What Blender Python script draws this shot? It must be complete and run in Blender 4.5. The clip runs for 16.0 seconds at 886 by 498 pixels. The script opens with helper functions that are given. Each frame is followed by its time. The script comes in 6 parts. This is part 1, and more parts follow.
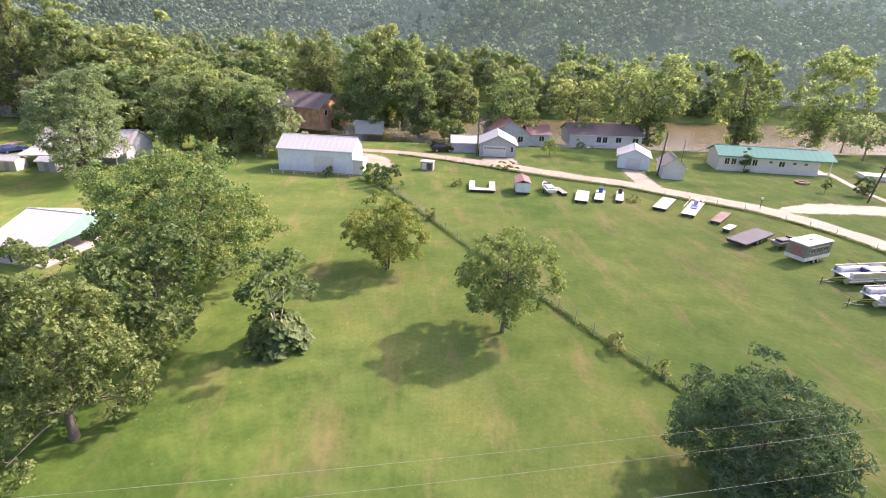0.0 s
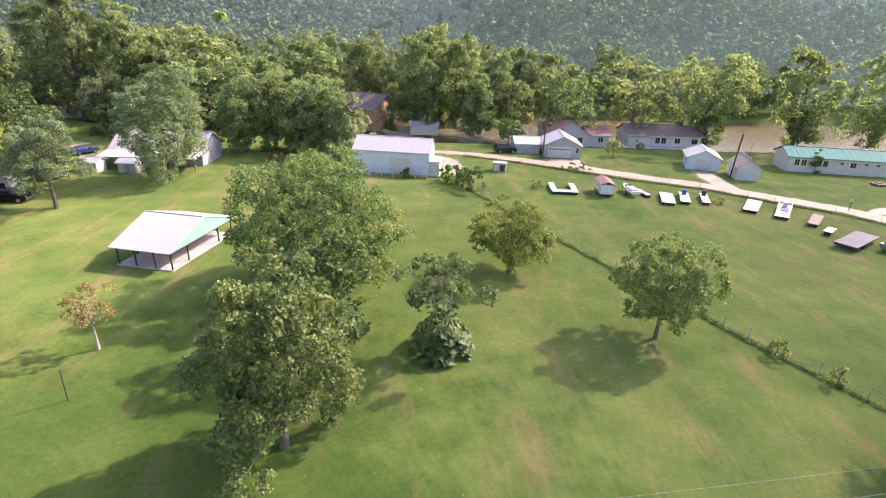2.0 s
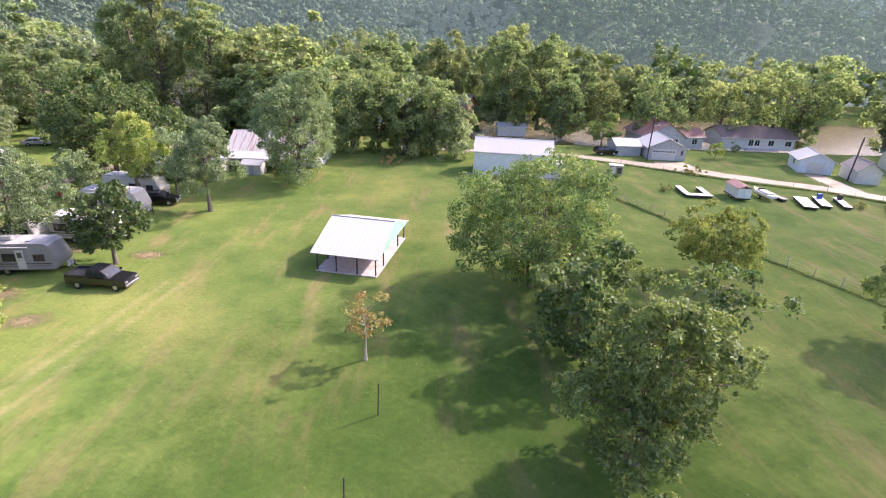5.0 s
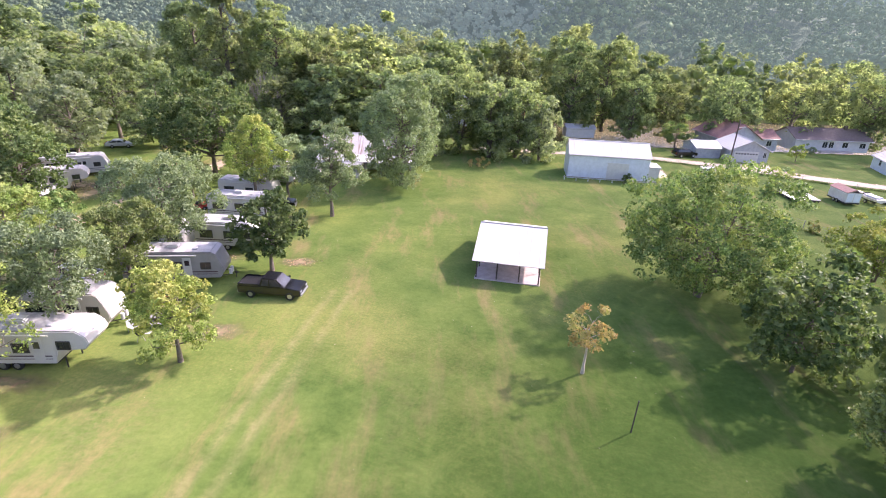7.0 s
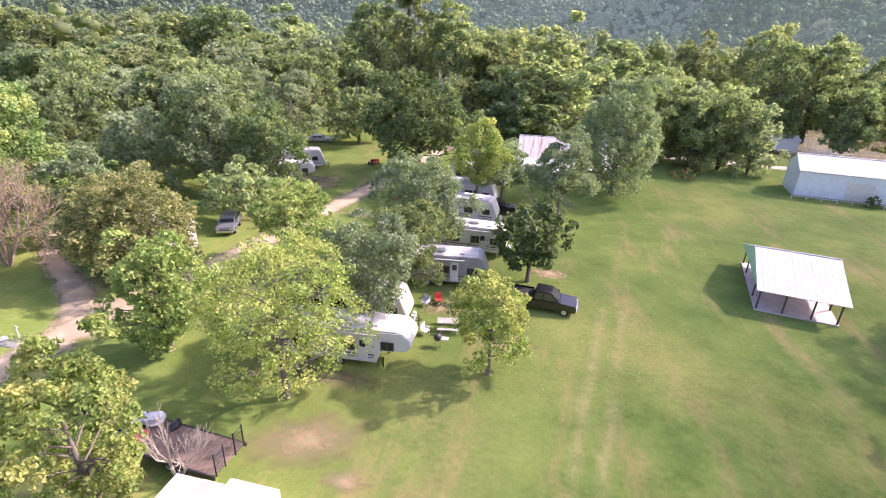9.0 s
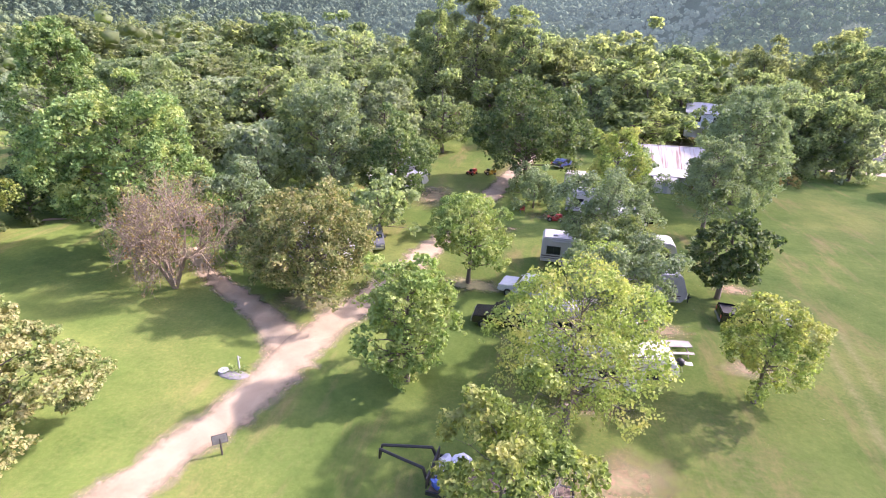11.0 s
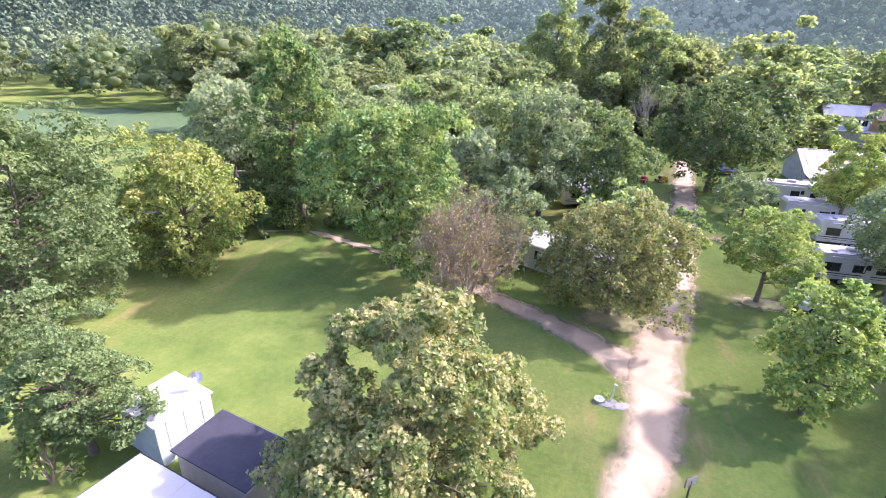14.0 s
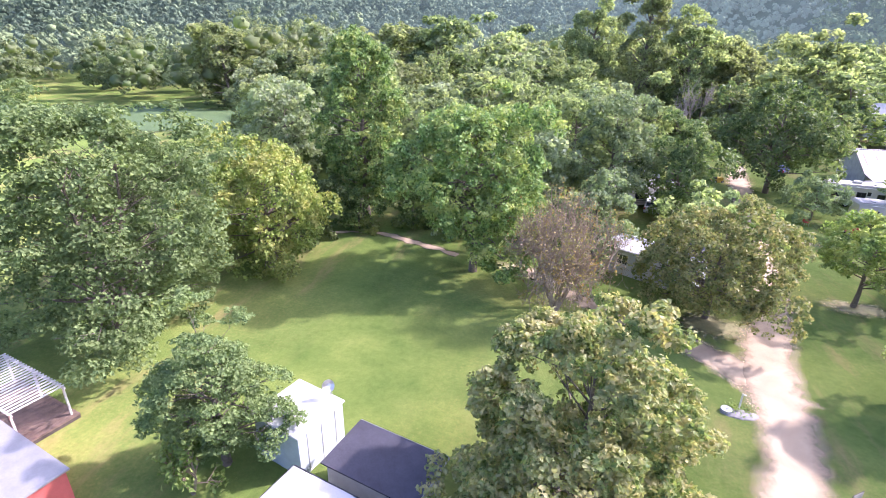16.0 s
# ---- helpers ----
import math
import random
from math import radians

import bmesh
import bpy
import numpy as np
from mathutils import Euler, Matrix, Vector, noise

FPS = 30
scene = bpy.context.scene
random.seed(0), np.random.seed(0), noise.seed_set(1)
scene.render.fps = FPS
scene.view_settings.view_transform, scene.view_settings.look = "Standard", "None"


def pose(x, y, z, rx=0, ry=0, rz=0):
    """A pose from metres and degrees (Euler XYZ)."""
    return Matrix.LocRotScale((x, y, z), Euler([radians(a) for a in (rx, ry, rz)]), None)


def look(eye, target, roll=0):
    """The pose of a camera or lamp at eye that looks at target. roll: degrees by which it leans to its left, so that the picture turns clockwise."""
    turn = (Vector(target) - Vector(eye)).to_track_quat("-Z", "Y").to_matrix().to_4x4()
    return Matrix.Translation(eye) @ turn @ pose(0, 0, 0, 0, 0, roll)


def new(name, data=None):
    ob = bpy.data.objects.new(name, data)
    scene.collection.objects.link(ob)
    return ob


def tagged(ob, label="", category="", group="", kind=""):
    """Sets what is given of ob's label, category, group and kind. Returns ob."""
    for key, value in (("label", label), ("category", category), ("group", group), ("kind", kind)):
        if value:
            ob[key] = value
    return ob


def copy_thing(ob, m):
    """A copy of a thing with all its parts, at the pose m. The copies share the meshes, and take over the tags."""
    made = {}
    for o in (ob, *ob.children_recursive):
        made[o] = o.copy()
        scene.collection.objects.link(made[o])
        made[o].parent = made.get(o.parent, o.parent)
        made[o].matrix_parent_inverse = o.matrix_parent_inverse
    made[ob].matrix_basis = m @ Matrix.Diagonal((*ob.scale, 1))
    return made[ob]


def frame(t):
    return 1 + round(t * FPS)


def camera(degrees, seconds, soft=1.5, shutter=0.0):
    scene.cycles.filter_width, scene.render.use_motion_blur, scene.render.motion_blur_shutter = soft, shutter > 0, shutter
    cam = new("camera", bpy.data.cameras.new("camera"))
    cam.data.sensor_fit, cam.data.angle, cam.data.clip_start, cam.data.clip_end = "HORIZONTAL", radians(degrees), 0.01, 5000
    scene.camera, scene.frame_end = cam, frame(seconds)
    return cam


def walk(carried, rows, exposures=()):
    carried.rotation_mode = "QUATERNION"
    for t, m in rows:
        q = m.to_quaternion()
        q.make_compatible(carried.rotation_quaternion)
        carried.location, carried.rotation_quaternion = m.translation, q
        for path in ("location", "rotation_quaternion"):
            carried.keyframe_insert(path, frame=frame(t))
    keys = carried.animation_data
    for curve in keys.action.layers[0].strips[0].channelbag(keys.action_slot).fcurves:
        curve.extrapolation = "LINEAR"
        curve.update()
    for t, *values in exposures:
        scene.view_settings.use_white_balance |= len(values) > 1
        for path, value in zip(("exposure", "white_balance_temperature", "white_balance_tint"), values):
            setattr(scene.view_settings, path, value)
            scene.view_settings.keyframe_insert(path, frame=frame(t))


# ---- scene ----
cam = camera(81.7, 16.0, 1.0)
PATH = [
    (0, (-0.023, 0.001, 22.518), (0.037, 1.843, 21.741), 2.2),
    (0.5, (-3.029, 0.117, 22.428), (-2.974, 1.959, 21.651), 2.3),
    (1, (-6.095, 0.191, 22.404), (-6.042, 2.033, 21.627), 2.3),
    (1.5, (-9.106, 0.388, 22.383), (-9.056, 2.23, 21.605), 2.2),
    (2, (-12.138, 0.684, 22.365), (-12.092, 2.525, 21.585), 2.1),
    (2.5, (-15.211, 0.98, 22.257), (-15.169, 2.821, 21.476), 2.0),
    (3, (-18.272, 1.172, 22.226), (-18.232, 3.012, 21.445), 2.0),
    (3.5, (-21.354, 1.35, 22.211), (-21.317, 3.19, 21.428), 2.0),
    (4, (-24.709, 1.584, 22.077), (-24.67, 3.424, 21.294), 2.1),
    (6.5, (-43.224, 2.855, 21.863), (-43.188, 4.694, 21.077), 2.4),
    (7, (-47.063, 3.182, 21.89), (-47.03, 5.019, 21.1), 2.3),
    (7.5, (-50.659, 3.518, 21.929), (-50.629, 5.353, 21.135), 2.3),
    (8, (-54.63, 3.966, 21.91), (-54.599, 5.8, 21.113), 2.3),
    (8.5, (-58.396, 4.226, 21.855), (-58.517, 6.055, 21.055), 2.1),
    (9, (-62.377, 4.266, 21.638), (-62.718, 6.064, 20.832), 2.1),
    (9.2, (-63.965, 4.243, 21.559), (-64.327, 6.036, 20.751), 2.2),
    (11.3, (-81.929, 3.008, 21.258), (-82.25, 4.819, 20.473), 1.8),
    (11.5, (-83.499, 2.808, 21.273), (-83.829, 4.617, 20.489), 1.8),
    (12, (-87.363, 2.522, 21.247), (-87.715, 4.327, 20.46), 1.7),
    (12.5, (-91.082, 2.21, 21.219), (-91.463, 4.01, 20.434), 1.4),
    (13, (-95.01, 1.772, 21.246), (-95.399, 3.57, 20.46), 1.2),
    (13.5, (-98.799, 1.253, 21.184), (-99.2, 3.05, 20.403), 1.0),
    (14, (-102.268, 0.735, 21.183), (-102.677, 2.529, 20.399), 0.9),
    (14.5, (-105.263, 0.319, 21.223), (-105.683, 2.108, 20.434), 1.0),
    (15, (-107.649, 0.036, 21.181), (-108.074, 1.824, 20.391), 1.0),
    (15.5, (-108.98, -0.07, 21.137), (-109.407, 1.717, 20.347), 0.9),
    (16, (-109.492, -0.057, 21.162), (-109.917, 1.73, 20.37), 0.9),
]
walk(cam, [(t, look(eye, target, roll)) for t, eye, target, roll in PATH],
     [(0.0, 1.55, 6450, 31), (3.5, 1.48, 6200, 31), (7.0, 1.68, 6050, 36), (9.0, 1.70, 6100, 38), (12.0, 1.90, 5750, 40), (16.0, 1.97, 5600, 37)])

# ---- world, sun and exposure ----
SUN_AZ, SUN_EL = 29.0, 39.0          # degrees: from +x towards +y, above the horizon
world = bpy.data.worlds.new("sky")
scene.world = world
world.use_nodes = True
wt = world.node_tree
sky = wt.nodes.new("ShaderNodeTexSky")
sky.sky_type = "NISHITA"
sky.sun_disc = False
sky.sun_elevation = radians(SUN_EL)
sky.sun_rotation = radians(90 - SUN_AZ)
sky.dust_density = 3.0
wt.nodes["Background"].inputs["Strength"].default_value = 0.15
wt.links.new(sky.outputs[0], wt.nodes["Background"].inputs["Color"])
sun = new("sun", bpy.data.lights.new("sun", "SUN"))
sun.data.energy = 3.0
sun.data.angle = radians(1.5)
sun.data.color = (1.0, 0.91, 0.78)
ca, sa = math.cos(radians(SUN_AZ)), math.sin(radians(SUN_AZ))
ce, se = math.cos(radians(SUN_EL)), math.sin(radians(SUN_EL))
sun.matrix_world = look((ca * ce * 200, sa * ce * 200, se * 200), (0, 0, 0))


# ---- node materials ----
def nodes_of(name):
    m = bpy.data.materials.new(name)
    m.use_nodes = True
    t = m.node_tree
    return m, t, t.nodes["Principled BSDF"]


def node(t, kind, **values):
    n = t.nodes.new(kind)
    for k, v in values.items():
        n.inputs[k].default_value = v
    return n


def noise_tex(t, scale, detail=4.0, rough=0.6, coord="Object", dist=0.0):
    c = t.nodes.new("ShaderNodeTexCoord")
    n = node(t, "ShaderNodeTexNoise", Scale=scale, Detail=detail, Roughness=rough, Distortion=dist)
    t.links.new(c.outputs[coord], n.inputs["Vector"])
    return n


def ramp(t, source, stops):
    r = t.nodes.new("ShaderNodeValToRGB")
    e = r.color_ramp.elements
    while len(e) < len(stops):
        e.new(0.5)
    for el, (p, c) in zip(e, stops):
        el.position, el.color = p, (*c, 1)
    t.links.new(source, r.inputs["Fac"])
    return r


def mix(t, fac, a, b, how="MIX"):
    m = t.nodes.new("ShaderNodeMix")
    m.data_type, m.blend_type = "RGBA", how
    for sock, v in ((m.inputs[0], fac), (m.inputs[6], a), (m.inputs[7], b)):
        if hasattr(v, "is_linked"):
            t.links.new(v, sock)
        elif isinstance(v, (int, float)):
            sock.default_value = v
        else:
            sock.default_value = (*v, 1)
    return m.outputs[2]


def bump(t, b, height, strength, distance=0.02):
    n = node(t, "ShaderNodeBump", Strength=strength, Distance=distance)
    t.links.new(height, n.inputs["Height"])
    t.links.new(n.outputs[0], b.inputs["Normal"])


def plain(name, colour, rough=0.6, metal=0.0, dirt=0.25, scale=1.5, bumpy=0.15):
    """Painted or plain stuff with stains at two scales and a little relief."""
    m, t, b = nodes_of(name)
    big, fine = noise_tex(t, scale, 5, 0.65), noise_tex(t, scale * 14, 3)
    dark = tuple(c * (1 - dirt) for c in colour)
    r1 = ramp(t, big.outputs["Fac"], [(0.35, dark), (0.62, colour)])
    r2 = ramp(t, fine.outputs["Fac"], [(0.3, tuple(1 - dirt * 0.6 for _ in colour)), (0.7, (1, 1, 1))])
    t.links.new(mix(t, 1.0, r1.outputs[0], r2.outputs[0], "MULTIPLY"), b.inputs["Base Color"])
    b.inputs["Roughness"].default_value = rough
    b.inputs["Metallic"].default_value = metal
    if bumpy:
        bump(t, b, fine.outputs["Fac"], bumpy)
    return m


def leaf_material(name, dark, light, odd, odd_share=0.25, clump=0.5, gloss=0.5, thin=0.42):
    """Leaves: every leaf its own tone, patches of another tone through the crown, some light let through."""
    m, t, b = nodes_of(name)
    dark, light, odd = ((c[0] * 1.24 * v, c[1] * 1.15 * v, c[2] * 1.28 * v) for c, v in ((dark, 0.80), (light, 1.02), (odd, 1.0)))
    geo = t.nodes.new("ShaderNodeNewGeometry")
    info = t.nodes.new("ShaderNodeObjectInfo")
    patches = noise_tex(t, clump, 3, 0.6)
    r1 = ramp(t, geo.outputs["Random Per Island"], [(0.0, dark), (1.0, light)])
    r2 = ramp(t, patches.outputs["Fac"], [(0.62 - odd_share * 0.7, (0, 0, 0)), (0.74 - odd_share * 0.4, (1, 1, 1))])
    col = mix(t, r2.outputs[0], r1.outputs[0], odd)
    shift = node(t, "ShaderNodeHueSaturation")
    mr = node(t, "ShaderNodeMapRange")
    mr.inputs["To Min"].default_value, mr.inputs["To Max"].default_value = 0.82, 1.2
    t.links.new(info.outputs["Random"], mr.inputs["Value"])
    t.links.new(mr.outputs[0], shift.inputs["Value"])
    t.links.new(col, shift.inputs["Color"])
    t.links.new(shift.outputs[0], b.inputs["Base Color"])
    b.inputs["Roughness"].default_value = gloss
    b.inputs["Specular IOR Level"].default_value = 0.2 if gloss < 0.65 else 0.12
    tr = t.nodes.new("ShaderNodeBsdfTranslucent")
    t.links.new(mix(t, 1.0, shift.outputs[0], (1.18, 1.25, 0.68), "MULTIPLY"), tr.inputs["Color"])
    ms = t.nodes.new("ShaderNodeMixShader")
    ms.inputs[0].default_value = thin
    out = t.nodes["Material Output"]
    t.links.new(b.outputs[0], ms.inputs[1])
    t.links.new(tr.outputs[0], ms.inputs[2])
    t.links.new(ms.outputs[0], out.inputs["Surface"])
    return m


def hazed_woods_material(name, dark, light, low, high):
    """Distant woods behind the river; haze is painted as emission, stronger below the sun."""
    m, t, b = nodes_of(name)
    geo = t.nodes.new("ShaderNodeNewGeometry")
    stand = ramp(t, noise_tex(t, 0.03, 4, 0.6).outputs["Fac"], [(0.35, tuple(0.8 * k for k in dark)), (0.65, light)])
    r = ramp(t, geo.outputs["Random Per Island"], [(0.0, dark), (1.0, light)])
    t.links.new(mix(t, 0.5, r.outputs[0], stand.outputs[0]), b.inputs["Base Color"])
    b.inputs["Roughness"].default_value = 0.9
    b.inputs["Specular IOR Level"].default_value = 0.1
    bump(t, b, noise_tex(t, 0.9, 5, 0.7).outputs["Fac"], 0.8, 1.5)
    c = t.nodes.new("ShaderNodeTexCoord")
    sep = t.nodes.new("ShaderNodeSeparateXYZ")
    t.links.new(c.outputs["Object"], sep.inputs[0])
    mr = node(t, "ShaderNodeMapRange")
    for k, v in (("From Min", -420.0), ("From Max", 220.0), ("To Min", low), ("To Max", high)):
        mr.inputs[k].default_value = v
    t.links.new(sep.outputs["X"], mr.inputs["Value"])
    # pale emission from the leaves themselves stands in for hazy air
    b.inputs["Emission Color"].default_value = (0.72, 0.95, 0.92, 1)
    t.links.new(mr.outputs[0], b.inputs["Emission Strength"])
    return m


def lawn_material():
    m, t, b = nodes_of("lawn")
    big = noise_tex(t, 0.045, 5, 0.6, dist=0.4)
    mid = noise_tex(t, 0.28, 5, 0.65)
    fine = noise_tex(t, 4.5, 4, 0.7)
    tiny = noise_tex(t, 28.0, 2)
    green = ramp(t, mid.outputs["Fac"], [(0.3, (0.108, 0.166, 0.042)), (0.55, (0.154, 0.210, 0.056)), (0.75, (0.204, 0.250, 0.074))])
    dry = ramp(t, fine.outputs["Fac"], [(0.3, (0.24, 0.245, 0.075)), (0.7, (0.32, 0.29, 0.11))])
    where = node(t, "ShaderNodeMath")
    where.operation = "MULTIPLY_ADD"
    where.inputs[1].default_value = 0.45
    t.links.new(fine.outputs["Fac"], where.inputs[0])
    t.links.new(big.outputs["Fac"], where.inputs[2])
    # drier turf by the trailers and under the flight's start, broad shade painted into the turf round the tall lawn
    # trees
    here = t.nodes.new("ShaderNodeTexCoord")

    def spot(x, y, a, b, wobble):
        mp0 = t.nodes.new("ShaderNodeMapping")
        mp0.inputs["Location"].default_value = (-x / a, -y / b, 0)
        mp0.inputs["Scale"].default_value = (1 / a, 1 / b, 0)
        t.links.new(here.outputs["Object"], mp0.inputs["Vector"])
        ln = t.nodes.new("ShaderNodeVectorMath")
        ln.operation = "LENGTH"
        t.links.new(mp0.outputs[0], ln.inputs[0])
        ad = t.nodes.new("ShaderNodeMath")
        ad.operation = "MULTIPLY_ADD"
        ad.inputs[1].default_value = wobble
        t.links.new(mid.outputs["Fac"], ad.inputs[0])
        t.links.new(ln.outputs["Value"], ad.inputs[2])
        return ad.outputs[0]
    # soft shade painted into the turf colour; no object casts it
    lawn_shade = ramp(t, spot(-30, 17, 42, 36, 0.5), [(0.6, (0.52, 0.64, 0.54)), (1.7, (1, 1, 1))])
    parched = [ramp(t, spot(*q), [(0.35, (0.62, 0.62, 0.62)), (1.3, (0, 0, 0))]).outputs[0] for q in ((-66, 26, 10, 13, 0.9), (-5.5, 23, 5, 9, 1.1), (-49, 28, 3, 15, 1.2))]
    share = ramp(t, where.outputs[0], [(0.72, (0, 0, 0)), (0.95, (0.55, 0.55, 0.55))])
    col = mix(t, share.outputs[0], green.outputs[0], dry.outputs[0])
    crumbs = ramp(t, noise_tex(t, 1.6, 5, 0.7).outputs["Fac"], [(0.38, (0, 0, 0)), (0.66, (1, 1, 1))])
    for k in parched:
        col = mix(t, mix(t, 1.0, k, crumbs.outputs[0], "MULTIPLY"), col, (0.32, 0.25, 0.13))
    # thin brown streaks left by the mower and by drought
    tc = t.nodes.new("ShaderNodeTexCoord")
    mp = t.nodes.new("ShaderNodeMapping")
    mp.inputs["Scale"].default_value = (0.34, 0.085, 1)
    mp.inputs["Rotation"].default_value = (0, 0, radians(8))
    t.links.new(tc.outputs["Object"], mp.inputs["Vector"])
    streak = node(t, "ShaderNodeTexNoise", Scale=1.0, Detail=6.0, Roughness=0.68)
    t.links.new(mp.outputs[0], streak.inputs["Vector"])
    thin = ramp(t, streak.outputs["Fac"], [(0.52, (0, 0, 0)), (0.70, (0.72, 0.72, 0.72))])
    kept = ramp(t, spot(-114, 30, 20, 24, 0.3), [(0.9, (0.12, 0.12, 0.12)), (1.3, (1, 1, 1))])
    col = mix(t, mix(t, 1.0, thin.outputs[0], kept.outputs[0], "MULTIPLY"), col, (0.31, 0.235, 0.12))
    lush = ramp(t, noise_tex(t, 0.11, 4, 0.55).outputs["Fac"], [(0.35, (0.78, 0.84, 0.78)), (0.65, (1.12, 1.06, 1.0))])
    col = mix(t, 1.0, col, lush.outputs[0], "MULTIPLY")
    # two worn wheel tracks that run towards the woods
    c = t.nodes.new("ShaderNodeTexCoord")
    sep = t.nodes.new("ShaderNodeSeparateXYZ")
    t.links.new(c.outputs["Object"], sep.inputs[0])

    def calc(op, a, v=None, w=None):
        n = t.nodes.new("ShaderNodeMath")
        n.operation = op
        for s, q in zip(n.inputs, (a, v, w)):
            if q is None:
                continue
            if hasattr(q, "is_linked"):
                t.links.new(q, s)
            else:
                s.default_value = q
        return n.outputs[0]
    across = calc("SUBTRACT", sep.outputs["X"], calc("MULTIPLY_ADD", sep.outputs["Y"], 0.16, -62.2))
    across = calc("ADD", across, calc("MULTIPLY_ADD", mid.outputs["Fac"], 0.9, -0.45))
    rut = calc("ABSOLUTE", calc("SUBTRACT", calc("ABSOLUTE", across), 0.8))
    rut = calc("SUBTRACT", 1.0, calc("SMOOTH_MIN", calc("DIVIDE", rut, 0.6), 1.0, 0.1))
    fade = calc("MULTIPLY", calc("LESS_THAN", sep.outputs["Y"], 44.0), calc("GREATER_THAN", sep.outputs["Y"], -60.0))
    rut = calc("MULTIPLY", calc("MULTIPLY", rut, fade), calc("MULTIPLY", fine.outputs["Fac"], calc("MULTIPLY_ADD", mid.outputs["Fac"], 1.7, -0.35)))
    col = mix(t, rut, col, (0.41, 0.31, 0.175))
    tuft = ramp(t, noise_tex(t, 2.2, 6, 0.8).outputs["Fac"], [(0.32, (0.82, 0.84, 0.80)), (0.66, (1.12, 1.10, 1.08))])
    col = mix(t, 1.0, col, tuft.outputs[0], "MULTIPLY")
    grain = ramp(t, tiny.outputs["Fac"], [(0.25, (0.80, 0.82, 0.78)), (0.75, (1.12, 1.10, 1.08))])
    col = mix(t, 1.0, col, grain.outputs[0], "MULTIPLY")
    col = mix(t, 1.0, col, lawn_shade.outputs[0], "MULTIPLY")
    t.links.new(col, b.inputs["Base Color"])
    b.inputs["Roughness"].default_value = 0.9
    b.inputs["Diffuse Roughness"].default_value = 0.85
    b.inputs["Specular IOR Level"].default_value = 0.02
    bump(t, b, tiny.outputs["Fac"], 0.6, 0.05)
    return m


def gravel_material(name, light, dark, grass=0.25, soft=0.4):
    m, t, b = nodes_of(name)
    big, fine, grit = noise_tex(t, 0.35, 5, 0.6, dist=0.5), noise_tex(t, 3.0, 4, 0.7), noise_tex(t, 30, 3)
    r = ramp(t, big.outputs["Fac"], [(0.30, dark), (0.68, light)])
    g = ramp(t, grit.outputs["Fac"], [(0.3, (0.72, 0.70, 0.68)), (0.7, (1.1, 1.1, 1.1))])
    col = mix(t, 1.0, r.outputs[0], g.outputs[0], "MULTIPLY")
    w = ramp(t, fine.outputs["Fac"], [(0.66 - grass * 0.3, (0, 0, 0)), (0.78 - grass * 0.3, (0.7, 0.7, 0.7))])
    col = mix(t, w.outputs[0], col, (0.17, 0.17, 0.07))
    t.links.new(col, b.inputs["Base Color"])
    b.inputs["Roughness"].default_value = 0.9
    bump(t, b, grit.outputs["Fac"], 0.7, 0.03)
    # the edge thins out into the grass
    at = t.nodes.new("ShaderNodeAttribute")
    at.attribute_name = "edge"
    add = t.nodes.new("ShaderNodeMath")
    add.operation = "MULTIPLY_ADD"
    add.inputs[1].default_value = soft
    t.links.new(noise_tex(t, 1.3, 5, 0.7).outputs["Fac"], add.inputs[0])
    t.links.new(at.outputs["Fac"], add.inputs[2])
    mid = t.nodes.new("ShaderNodeMath")
    mid.operation = "SUBTRACT"
    mid.inputs[1].default_value = soft * 0.5
    t.links.new(add.outputs[0], mid.inputs[0])
    thin = ramp(t, mid.outputs[0], [(1.1 - soft, (0, 0, 0)), (0.97, (1, 1, 1))])
    clear = t.nodes.new("ShaderNodeBsdfTransparent")
    ms = t.nodes.new("ShaderNodeMixShader")
    t.links.new(thin.outputs[0], ms.inputs[0])
    t.links.new(b.outputs[0], ms.inputs[1])
    t.links.new(clear.outputs[0], ms.inputs[2])
    t.links.new(ms.outputs[0], t.nodes["Material Output"].inputs["Surface"])
    return m


def water_material():
    m, t, b = nodes_of("muddy_water")
    big = noise_tex(t, 0.05, 3)
    wave = noise_tex(t, 0.9, 4, 0.55, dist=0.3)
    r = ramp(t, big.outputs["Fac"], [(0.3, (0.105, 0.085, 0.040)), (0.7, (0.150, 0.120, 0.058))])
    t.links.new(r.outputs[0], b.inputs["Base Color"])
    b.inputs["Roughness"].default_value = 0.22
    b.inputs["IOR"].default_value = 1.33
    bump(t, b, wave.outputs["Fac"], 0.7, 0.2)
    return m


def bark_material(name, a, c):
    m, t, b = nodes_of(name)
    n = noise_tex(t, 6, 5, 0.7)
    t.links.new(ramp(t, n.outputs["Fac"], [(0.3, a), (0.7, c)]).outputs[0], b.inputs["Base Color"])
    b.inputs["Roughness"].default_value = 0.9
    bump(t, b, n.outputs["Fac"], 0.6, 0.03)
    return m


